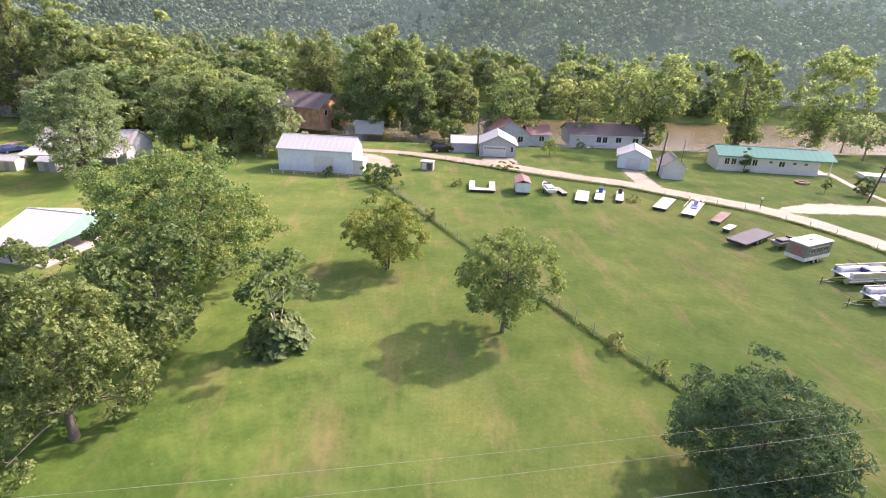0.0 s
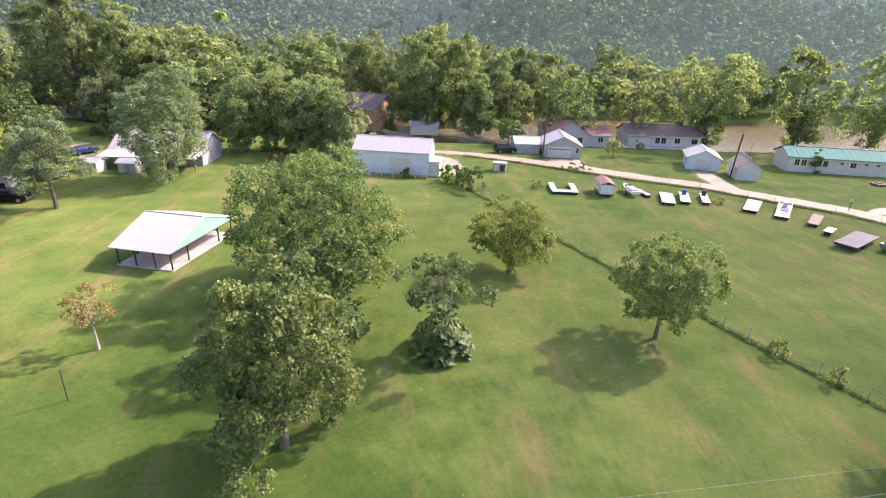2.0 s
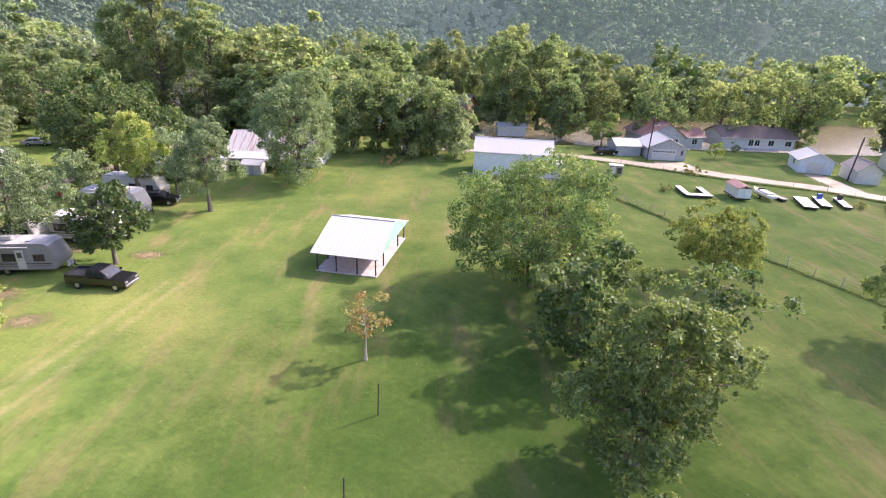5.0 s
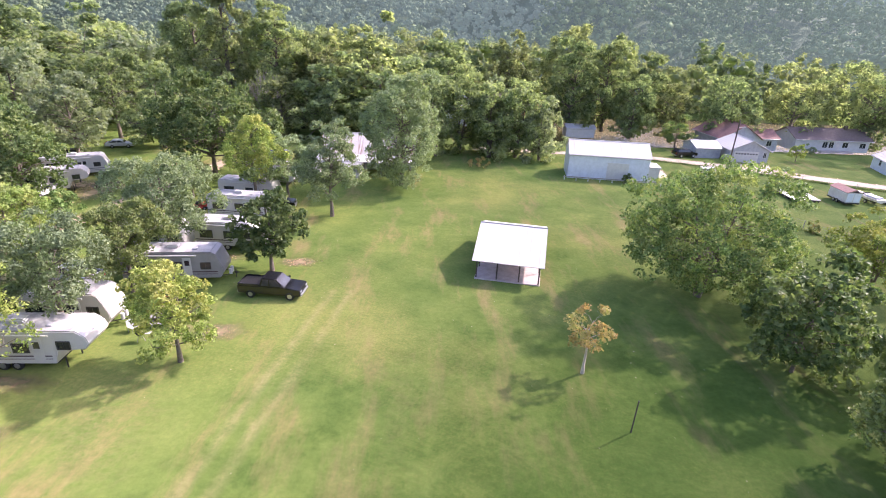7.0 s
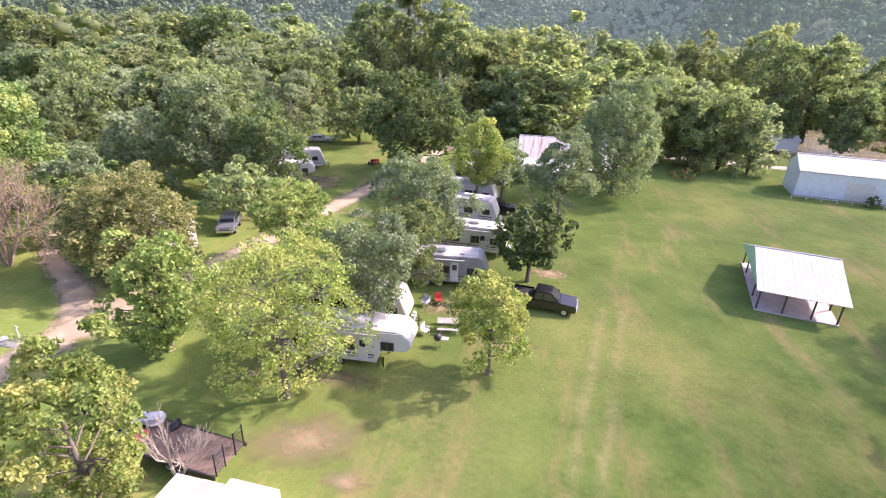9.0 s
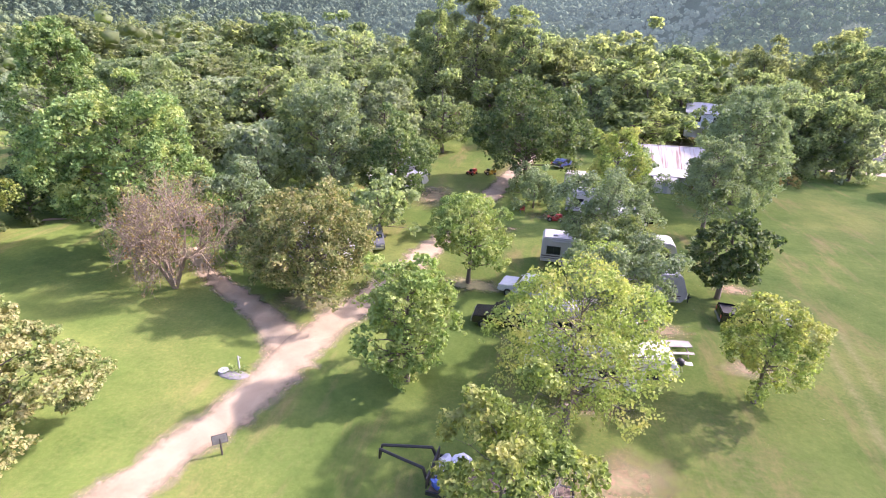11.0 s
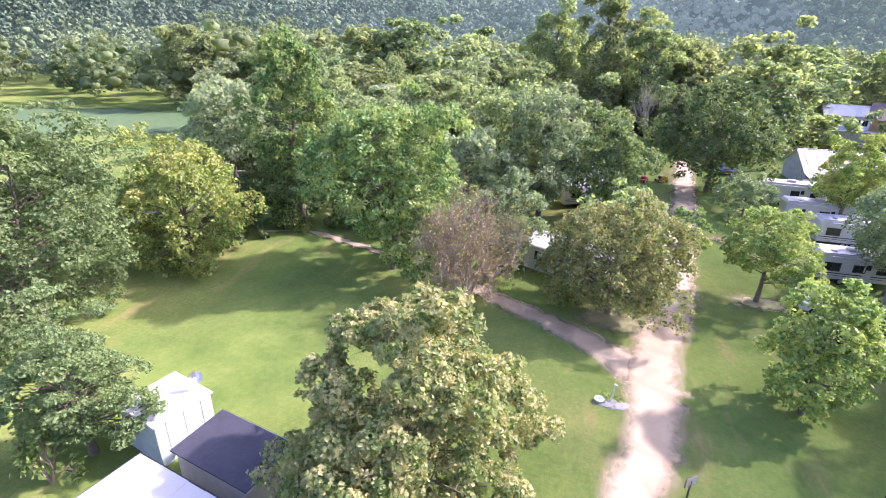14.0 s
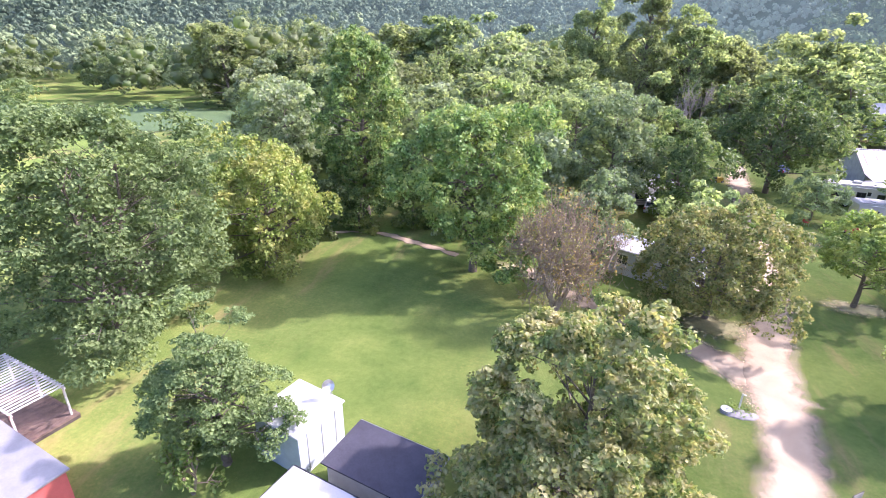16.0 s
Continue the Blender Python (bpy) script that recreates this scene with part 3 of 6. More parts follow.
def patch(name, label, x, y, a, b, material, z=0.02, seed=0, turn=0.0):
    """A worn or bare spot with an uneven edge."""
    rng = np.random.default_rng(seed)
    n, c, s = 40, math.cos(radians(turn)), math.sin(radians(turn))
    k = np.array([1 + 0.22 * noise.noise((math.cos(q) * 1.5 + seed * 3.1, math.sin(q) * 1.5, 0)) + 0.10 * rng.normal() for q in np.linspace(0, 2 * math.pi, n, endpoint=False)])
    vs = [(x, y, z)]
    for i in range(n):
        q = 2 * math.pi * i / n
        u, w = a * k[i] * math.cos(q), b * k[i] * math.sin(q)
        vs.append((x + c * u - s * w, y + s * u + c * w, z - 0.012))
    me = bpy.data.meshes.new(name)
    me.from_pydata(vs, [], [(0, 1 + i, 1 + (i + 1) % n) for i in range(n)])
    me.materials.append(material)
    edge = me.attributes.new("edge", "FLOAT", "POINT")
    edge.data.foreach_set("value", [0.0] + [1.0] * n)
    return tagged(new(name, me), label, "ground", kind="structure")


strip("driveway", "pale gravel driveway with worn wheel tracks", "driveway", [(-109, -12, 4.4), (-101, 8, 4.2), (-97.4, 19.7, 3.9), (-96.2, 23.2, 3.8), (-95.0, 27.3, 4.2), (-94.9, 31.5, 5.2), (-93.8, 36, 4.4), (-91.9, 40.7, 4.3), (-89.9, 50, 3.8), (-88.0, 59, 3.9), (-85.4, 72, 4.5), (-82.9, 86, 3.9), (-80.0, 102, 3.6)], GRAVEL, 0.04, 1)
strip("driveway_branch", "grey gravel side drive to a mobile home", "driveway", [(-94.3, 30.8, 4.6), (-97.4, 33.6, 3.8), (-100.8, 36.4, 3.2), (-104.5, 38.6, 2.8), (-108.3, 41.3, 2.1), (-113, 46, 2.0)], GRAVEL, 0.035, 2)
strip("footpath", "pale trodden path on the lawn", "path", [(-134, 49, 1.2), (-129, 50.5, 1.3), (-124, 48.5, 1.4), (-119, 46.5, 1.5)], GRAVEL, 0.03, 3)
strip("road", "narrow pale gravel road past the houses", "road", [(-40, 106, 3.4), (-11.7, 103.8, 3.6), (-4.8, 103.0, 3.7), (4.3, 98.8, 4.2), (14.8, 93.9, 5.2), (24, 88.3, 4.6), (33, 84.3, 4.4), (41.5, 77.6, 4.6), (48, 73.6, 4.6), (52, 68.7, 4.6), (55.6, 62.5, 4.6), (57.2, 57.4, 4.4), (58.5, 45, 4.2), (58, 20, 4.0)], ROADGRAVEL, 0.04, 4, 1.5, 0.15)
strip("turning_place", "gravel turning place beside the road", "road", [(52, 71, 2.0), (57.5, 72.6, 6.0), (63, 73.2, 6.4), (72, 72, 6.0), (90, 69, 5.0)], ROADGRAVEL, 0.032, 5, 1.5, 0.3)
strip("garage_drive", "short gravel drive to a garage", "driveway", [(13.4, 94.5, 9), (13.4, 100.4, 7.4)], ROADGRAVEL, 0.034, 6, 1.0, 0.2)
strip("garage_drive", "short gravel drive to a garage", "driveway", [(37.0, 82, 4.6), (37.6, 94.2, 4.6)], ROADGRAVEL, 0.034, 7, 1.0, 0.2)
strip("shed_yard", "gravel yard beside a metal shed", "yard", [(-15, 101, 3), (-10.5, 97, 6.0), (-8.6, 92, 5), (-9.6, 87, 3)], ROADGRAVEL, 0.028, 8, 1.0, 0.4)
strip("garden_walk", "pinkish garden walk to a porch", "path", [(77.5, 96.5, 1.5), (74.5, 85, 1.5), (73.4, 74, 1.5)], ROADGRAVEL, 0.03, 9, 1.0, 0.06)
for i, (x, y, a, b, mt, tn) in enumerate([(-63.4, 36.6, 2.5, 1.5, REDDIRT, 10), (-60.6, 49.6, 2.6, 1.3, REDDIRT, 5), (-68.6, 40.6, 3.0, 1.8, REDDIRT, 0), (-68.8, 50.3, 3.6, 1.2, REDDIRT, -4), (-83.2, 60.0, 3.0, 1.3, REDDIRT, 0), (-73.6, 24.3, 4.4, 2.4, REDDIRT, 15), (-70.5, 22.2, 1.5, 0.8, REDDIRT, 0),
                                       (-74.5, 30.0, 4.2, 1.3, REDDIRT, 0), (-84.0, 44.6, 4.0, 1.6, DRYGRASS, 0), (50.2, 36.0, 3.4, 1.5, REDDIRT, 20), (-75.5, 65.6, 5.0, 2.0, REDDIRT, 0), (-112.5, 44.6, 4.0, 1.4, DRYGRASS, -20), (-97.0, 38.5, 3.6, 2.6, DRYGRASS, 0), (-92.8, 70.0, 3.0, 6.0, REDDIRT, 0), (-97.5, 72.0, 5.5, 4.0, REDDIRT, 30)]):
    patch("bare_patch", "worn patch of bare reddish earth in the grass" if mt is REDDIRT else "patch of thin dry grass", x, y, a, b, mt, 0.018 + 0.0007 * i, i, tn)
strip("far_field", "bright green hay field in front of dark woods", "field", [(-330, 70, 56), (-262, 92, 48), (-200, 108, 42), (-172, 114, 26)], FIELD, 0.06, 12, 4.0, 0.8)


# ---- woods ----
def crown_core(rng, lobes, share, fine=2):
    """The closed inside of far crowns: an uneven lump for every clump."""
    bm = bmesh.new()
    bmesh.ops.create_icosphere(bm, subdivisions=fine, radius=1.0)
    unit = np.array([v.co[:] for v in bm.verts])
    tri = np.array([[v.index for v in f.verts] for f in bm.faces])
    bm.free()
    n = len(unit)
    r = lobes[:, 3, None, None] * share * rng.uniform(0.62, 1.28, (len(lobes), n, 1))
    v = lobes[:, None, :3] + unit[None] * r * (1, 1, 0.85)
    f = tri[None] + (np.arange(len(lobes)) * n)[:, None, None]
    return v.reshape(-1, 3), f.reshape(-1, 3)


def wood_mass(name, label, spots, material, count, size, seed, lift=0.7, clumps=10, core=0.85, fine=2):
    rng = np.random.default_rng(seed)
    vs, fs, k = [], [], 0
    cv, cf, ck = [], [], 0
    for x, y, h, w in spots:
        base = np.array((x, y, ground_z(x, y)))
        lobes = lobes_of(rng, h, w, h * 0.1, ("round", "egg", "vase", "dome")[int(rng.integers(4))], clumps, 1.15)
        lobes = lobes[lobes[:, 2] > 0.25 * h]
        v, f = foliage(rng, lobes, count, size, 0.45, lift, 0.85, per=4)
        vs.append(v + base)
        fs.append(f + k)
        k += len(v)
        v, f = crown_core(rng, lobes, core, fine)
        cv.append(v + base)
        cf.append(f + ck)
        ck += len(v)
    ob = tagged(new(name, array_mesh(name, np.concatenate(vs), np.concatenate(fs), material)), label, "woods", kind="stuff")
    inner = new("inner_crowns", array_mesh("inner_crowns", np.concatenate(cv), np.concatenate(cf), material, True))
    inner.parent = ob
    return ob


def open_ground(x, y):
    """True where no wood grows: river, houses, lawns, the hay field."""
    if x > -30 and y < river_y(x) + 27:
        return True
    if abs(y - river_y(x)) < 24 and x > -45:
        return True
    if -330 < x < -172 and abs(y - (118 + (x + 176) * 0.29)) < 17:
        return True
    if x < -138 and y < 114 and 20 < math.degrees(math.atan2(y, -x - 107)) < 51.5:
        return True
    if x > -120 and y < 112:
        return True
    if math.hypot(x + 93, y - 119) < 13 or math.hypot(x + 46, y - 121) < 14:
        return True
    return x > -160 and y < 66


def off_path(x, y):
    """How far a spot lies from the line of the flight."""
    return math.hypot(x - min(0.0, max(-110.0, x)), y)


woods_rng = np.random.default_rng(5)
near_spots, far_spots = [], []
for _ in range(4200):
    x, y = woods_rng.uniform(-330, 260), woods_rng.uniform(30, 330)
    if open_ground(x, y):
        continue
    if y - 60 < -0.35 * (x + 150) and x < -150 and y < 60:
        continue
    h = (woods_rng.uniform(10, 18) + (woods_rng.uniform(2, 7) if y > 115 else 0)) * (1 + 0.45 * noise.noise((x * 0.022, y * 0.022, 3)))
    w = min(17, h * woods_rng.uniform(0.65, 0.95)) * (1.0 if off_path(x, y) < 160 else 1.15)
    d = off_path(x, y)
    lot = near_spots if d < 160 else far_spots
    gap = 7.0 if d < 160 else 9.5
    if all((x - q[0]) ** 2 + (y - q[1]) ** 2 > gap * gap for q in lot):
        lot.append((x, y, h, w))
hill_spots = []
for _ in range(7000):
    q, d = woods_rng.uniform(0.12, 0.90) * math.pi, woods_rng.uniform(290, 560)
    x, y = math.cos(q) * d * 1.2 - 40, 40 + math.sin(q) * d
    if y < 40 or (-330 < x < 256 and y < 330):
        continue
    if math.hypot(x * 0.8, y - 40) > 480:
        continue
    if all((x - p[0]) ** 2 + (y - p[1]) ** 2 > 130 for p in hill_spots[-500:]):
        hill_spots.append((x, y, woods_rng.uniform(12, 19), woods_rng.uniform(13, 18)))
wood_mass("distant_woods", "mixed green woods in the distance", [p for p in far_spots if off_path(p[0], p[1]) < 215], L_FAR, 760, 0.9, 3, 0.6, 14, 0.5)
wood_mass("far_woods", "green woods in the far distance with painted haze", [p for p in far_spots if off_path(p[0], p[1]) >= 215], L_MIST, 240, 1.45, 6, 0.6, 10, 0.5, 1)
wood_mass("backdrop", "wooded hillside in the distance with painted haze", hill_spots, L_HAZE, 64, 2.2, 4, 0.6, 5, 0.66, 1)


# ---- single trees ----
tree("small round shade tree with olive leaves beside a wire fence", 6.3, 36.1, 8.5, 8.0, L_OLIVE, 0.20, 2.0, "round", 1.6, 44, 1, lean=0.05, rough=0.05, per=24, fine=0.6)
tree("low rounded lawn tree with yellowish green leaves", -4.1, 47.8, 7.9, 8.5, L_YEL, 0.22, 1.35, "round", 1.6, 44, 2, stems=3, rough=0.06, per=24, fine=0.6)
tree("ragged broad-leaved tree with thin branches", -11.2, 33.4, 7.7, 6.4, L_DARK, 0.36, 2.4, "vase", 0.7, 13, 3, stems=3, bark=PALEBARK)
tree("large spreading shade tree with bright green leaves", -22.6, 45.0, 12.8, 15.0, L_MID, 0.23, 1.0, "dome", 1.6, 70, 4, stems=3, rough=0.07, per=24, fine=0.6)
tree("broad catalpa tree with large drooping leaves", -20.9, 33.8, 9.0, 9.2, L_DARK, 0.36, 0.6, "round", 1.6, 50, 5, stems=2, rough=0.08, per=24, fine=0.6)
tree("dense lawn tree turning brown at its top", -20.3, 23.6, 11.6, 8.8, L_OLIVE, 0.22, 0.8, "egg", 1.6, 56, 6, rough=0.2, per=24, fine=0.6)
tree("blue-green white pine with soft needle tufts", 17.4, 20.0, 8.0, 8.6, L_NEEDLE, 0.30, 0.2, "egg", 1.8, 64, 7, category="pine", aspect=0.24, per=18, lift=0.5, spread=1.0, fine=0.75, flat=0.45, rough=0.08)
tree("thin sapling with rusty autumn leaves", -36.4, 32.8, 5.2, 3.7, L_RUST, 0.20, 2.2, "vase", 0.55, 14, 8, bark=PALEBARK, category="sapling")
tree("tall silvery maple at the edge of the lawn", -52.3, 77.8, 16.3, 12.6, L_SILVER, 0.28, 0.9, "egg", 1.6, 64, 9, big=1.1, per=24, fine=0.6)
tree("slim open-crowned tree beside parked trailers", -59.9, 63.3, 11.6, 8.6, L_GREY, 0.22, 3.4, "egg", 1.35, 26, 10)
tree("round tree with large dark leaves behind a pickup", -62.5, 47.4, 9.6, 6.4, L_DARK, 0.36, 2.0, "round", 1.6, 24, 11, per=24, fine=0.6)
tree("small yellow-green tree beside bare earth", -64.4, 32.8, 7.3, 5.5, L_YEL, 0.20, 1.35, "round", 1.35, 24, 12)
tree("light green tree over a camping trailer", -76.3, 27.4, 10.9, 10.0, L_YEL, 0.17, 1.8, "round", 0.72, 44, 13, rough=0.22, per=22, fine=0.65)
tree("compact bright green tree beside the driveway", -86.4, 30.0, 9.0, 6.5, L_BRIGHT, 0.24, 0.7, "egg", 1.6, 50, 14, per=24, fine=0.6)
tree("broad low tree with yellowish brown leaf tips", -97.2, 39.7, 9.9, 12.0, L_TIPS, 0.24, 0.8, "dome", 1.8, 66, 15, per=24, fine=0.6)
tree("tall green hickory at the back of the lawn", -116.9, 43.4, 17.0, 14.4, L_MID, 0.29, 2.6, "egg", 2.1, 60, 17, per=24, fine=0.6)
tree("very tall dense tree clad in vines", -131.4, 53.2, 21.0, 10.8, L_MID, 0.32, 0.6, "egg", 1.6, 60, 18, per=24, fine=0.6)
tree("wide tree with yellow-tinged leaves at the wood's edge", -135.7, 39.2, 13.0, 12.6, L_YEL, 0.29, 0.4, "round", 1.6, 60, 19, per=24, fine=0.6)
tree("feathery grey-green locust tree over a cabin", -139.0, 25.0, 17.6, 16.0, L_LOCUST, 0.26, 0.6, "egg", 1.7, 90, 20, stems=3, lift=0.9, per=14, fine=0.85, flat=0.32)
tree("young feathery locust tree beside a shed", -125.0, 17.0, 9.6, 6.4, L_LOCUST, 0.16, 1.2, "egg", 1.6, 54, 21, lift=0.8, per=14, fine=0.8, flat=0.32, rough=0.25)
tree("broad dome-shaped dark green tree over the drive's end", -81.0, 80.0, 15.3, 18.4, L_DARK, 0.42, 2.4, "dome", 1.6, 56, 22, per=24, fine=0.6)
tree("light green tree beside the driveway", -84.5, 45.0, 9.0, 8.0, L_BRIGHT, 0.24, 2.6, "round", 1.6, 32, 23, per=24, fine=0.6)
tree("large round tree covered in creamy seed heads", -107.4, 17.6, 12.1, 13.2, L_BLOSSOM, 0.215, 0.6, "egg", 2.3, 34, 24, big=1.15, per=34, fine=0.50, rough=0.12)
tree("bushy tree with yellowing leaves beside a flatbed trailer", -79.4, 16.6, 10.8, 6.4, L_YEL, 0.19, 0.8, "egg", 1.1, 30, 25, per=14, fine=0.7, rough=0.24)
tree("grey-green tree over the trailers", -73.5, 35.0, 9.6, 8.2, L_GREY, 0.20, 3.3, "round", 1.35, 30, 26)
tree("grey-green tree over the trailers", -72.8, 49.2, 10.4, 9.2, L_GREY, 0.22, 2.6, "round", 1.35, 30, 27)
tree("tall light green tree among the trailers", -70.0, 66.0, 11.6, 7.6, L_YEL, 0.24, 3.0, "round", 1.35, 26, 28)
tree("round bush-like tree beside the driveway", -79.3, 68.6, 6.0, 7.4, L_GREY, 0.24, 0.5, "round", 1.35, 24, 29)
tree("round green tree behind a bare tree", -106.2, 45.0, 10.1, 6.4, L_GREY, 0.26, 0.8, "round", 1.35, 26, 31)
tree("tall grey-green tree over a dark yard", -104.2, 62.0, 15.0, 10.4, L_GREY, 0.31, 1.35, "egg", 1.35, 34, 32)
tree("round grey-green tree beside the drive", -96.4, 62.5, 12.8, 10.4, L_DARK, 0.34, 1.2, "round", 1.35, 34, 33)
tree("slender tree beside parked trailers", -67.2, 70.2, 8.6, 8.0, L_GREY, 0.24, 2.2, "round", 1.35, 24, 34)
tree("small tree beside a travel trailer", -72.8, 42.3, 8.7, 7.2, L_OLIVE, 0.20, 1.6, "round", 1.35, 22, 35)
tree("small apple tree on a mown garden lawn", 24.5, 104.2, 3.5, 3.2, L_YEL, 0.19, 0.9, "round", 1.35, 12, 36)
tree("narrow dark cypress in front of a long house", 59.9, 95.0, 4.6, 2.2, L_DARK, 0.20, 0.2, "cone", 1.35, 14, 37)
tree("round dark garden bush", 72.0, 80.7, 3.2, 3.2, L_DARK, 0.22, 0.1, "round", 1.35, 14, 38, category="bush", name="bush")
tree("small round tree beside a garage", 4.2, 114.0, 6.9, 7.0, L_MID, 0.26, 1.2, "round", 1.35, 18, 39)
# dense undergrowth along the edge of the wood behind the side lawn
for i, (x, y, h, w, mt) in enumerate([(-141.5, 41.5, 5.0, 7.5, L_MID), (-136.5, 44.0, 4.6, 6.5, L_DARK), (-135.0, 48.5, 6.5, 7.0, L_DARK), (-131.5, 51.0, 6.0, 6.5, L_MID), (-125.5, 52.5, 5.0, 5.5, L_DARK), (-121.0, 50.5, 3.6, 3.6, L_GREY), (-108.5, 52.0, 5.0, 6.0, L_DARK), (-112.5, 53.5, 6.0, 7.0, L_MID)]):
    tree("leafy bush at the shady edge of the wood", x, y, h, w, mt, 0.30, 0.1, "round", 1.1, 16, 300 + i, category="bush", name="bush", group="wood edge bushes", sides=4)
# trees along the river bank
for i, (x, y, h, w, mt, sh, lo) in enumerate([(18.4, 122.5, 14.5, 14.0, W_DARK, "round", 0.8), (34.8, 124.0, 17.5, 15.0, W_OLIVE, "round", 1.0), (50.6, 120.0, 20.0, 21.0, W_MID, "vase", 4.0), (71.5, 119.5, 22.0, 14.0, W_MID, "egg", 0.6), (95.0, 125.0, 22.5, 17.0, W_MID, "egg", 0.4), (95.5, 117.0, 8.0, 6.2, W_GREY, "round", 2.0), (94.0, 108.5, 9.6, 9.0, W_GREY, "vase", 3.0), (116, 118, 20, 16, W_MID, "egg", 2.0)]):
    tree("tall leafy tree on the river bank", x, y, h, w, mt, 0.62, lo, sh, 1.05, 26, 50 + i, group="river bank trees")
# the dark grove and the row behind the metal shed
for i, (x, y, h, w, mt, lo) in enumerate([(-47.5, 98, 15, 11, W_MID, 0.8), (-43, 101, 16.5, 11, W_MID, 0.6), (-37.5, 98.5, 15, 10.5, W_MID, 1.0), (-32.5, 99, 14, 11, W_MID, 0.6), (-28.2, 97.5, 11.5, 9, W_GREY, 0.2), (-35.0, 102.5, 14, 11, W_GREY, 0.2)]):
    tree("tall slim-stemmed tree in a row behind the lawn", x, y, h, w, mt, 0.42, lo, "egg", 1.35, 34, 70 + i, stems=3, group="row of trees")
for i, (x, y, h, w, mt) in enumerate([(-16, 127, 21, 15, W_DARK), (-7, 131, 22, 15, W_MID), (1.5, 130, 18, 12, W_DARK), (7, 126, 12.5, 10, W_OLIVE), (-3, 122, 14, 10, W_DARK), (-30, 140, 22, 15, W_OLIVE), (-14, 142, 24, 16, W_OLIVE)]):
    tree("large dense tree on the river bank", x, y, h, w, mt, 0.52, 0.6, "egg", 1.35, 34, 80 + i, group="river bank trees")
for i, (x, y, h, w, mt) in enumerate([(-95, 126, 33, 13, W_OLIVE), (-85, 129, 29, 14, W_MID), (-106, 135, 29, 16, W_MID), (-76, 134, 20, 13, W_OLIVE)]):
    tree("very tall tree that overtops the woods", x, y, h, w, mt, 0.55, 1.0, "egg", 1.35, 40, 90 + i, group="tall trees")
# trees round the camp ground
for i, (x, y, h, w, mt) in enumerate([(-128.8, 66.6, 14, 16, W_MID), (-108.5, 69, 15, 16, W_MID), (-119.8, 55, 9, 9, W_DARK), (-116, 82, 15, 13, W_MID), (-104, 84, 14, 12, W_GREY), (-97, 97, 15, 13, W_MID), (-122, 97, 17, 14, W_GREY), (-109, 104, 16, 13, W_MID), (-69, 110, 12, 10, W_MID), (-140, 80, 16, 14, W_MID), (-146, 62, 15, 13, W_GREY), (-136, 100, 17, 14, W_MID), (-95.5, 53.5, 7.5, 8, W_MID), (-144, 33, 13, 12, W_DARK), (-124.5, 60, 12, 10, W_MID), (-113.0, 60.0, 11, 10, W_GREY)]):
    tree("leafy shade tree over the camp ground", x, y, h, w, mt, 0.52, h * 0.10, ("round", "egg", "dome")[i % 3], 1.05, 26, 100 + i, group="camp ground trees")
tree("dense ivy round the trunk of a river bank tree", 50.8, 119.0, 8.0, 7.0, W_DARK, 0.5, -0.5, "egg", 1.2, 16, 150, category="ivy", name="ivy")
tree("dense ivy round the trunk of a river bank tree", 71.8, 118.4, 9.0, 7.0, W_DARK, 0.5, -0.5, "egg", 1.2, 16, 151, category="ivy", name="ivy")
for i in range(16):
    x = -28 + i * 8.0 + (i * 37 % 5)
    tree("dense bush on the far river bank", x, river_y(x) + 28 + (i * 13 % 4), 5 + i % 4, 9.0, W_DARK, 0.8, -0.5, "round", 1.1, 12, 160 + i, category="bush", name="bush", group="bank bushes", sides=4)
# nearer woods, tree by tree
wood_kinds = []
for i, (mt, sh) in enumerate([(W_MID, "egg"), (W_GREY, "round"), (W_OLIVE, "egg"), (W_MID, "dome"), (W_OLIVE, "round"), (W_DARK, "egg"), (W_GREY, "vase"), (W_OLIVE, "round")]):
    wood_kinds.append((mt, sh))
protos = [None] * len(wood_kinds)
for i, (x, y, h, w) in enumerate(near_spots):
    k = (i * 5 + int(x) % 3) % len(wood_kinds)
    m = pose(x, y, ground_z(x, y) - 0.1, 0, 0, (i * 77) % 360)
    if protos[k] is None:
        protos[k] = tree("woodland tree in a dense mixed wood", x, y, 16, 11.5, wood_kinds[k][0], 0.62, -1.0, wood_kinds[k][1], 1.15, 26, 200 + k, sides=4, group="woodland trees")
        ob = protos[k]
        ob.matrix_basis = m
    else:
        ob = copy_thing(protos[k], m)
    ob.scale = (1.22 * w / 11.5, 1.22 * w / 11.5, 1.05 * h / 16)


# ---- more materials ----
WHITE = plain("white_paint", (0.55, 0.54, 0.50), 0.5, dirt=0.14)
WHITEMETAL = ribbed_roof("white_sheet_metal", (0.43, 0.42, 0.395))
RUSTROOF = ribbed_roof("white_sheet_metal_with_rust_streaks", (0.42, 0.40, 0.37), (0.25, 0.15, 0.11), 0.15)
PALESIDING = plain("pale_blue_grey_siding", (0.60, 0.64, 0.68), 0.6, dirt=0.14)
GREYSIDING = plain("grey_siding", (0.42, 0.43, 0.44), 0.7)
CREAM = plain("cream_siding", (0.54, 0.51, 0.45), 0.6, dirt=0.12)
GREENMETAL = ribbed_roof("green_sheet_metal", (0.060, 0.205, 0.16), rough=0.85)
GREENGABLE = plain("pale_green_gable_panel", (0.26, 0.46, 0.36), 0.5, dirt=0.15)
REDSHINGLE = plain("red_brown_shingles", (0.27, 0.14, 0.12), 0.85, scale=3.0)
BROWNSHINGLE = plain("dark_brown_shingles", (0.20, 0.145, 0.13), 0.85, scale=3.0)
TANSHINGLE = plain("tan_shingles", (0.34, 0.28, 0.23), 0.85, scale=3.0)
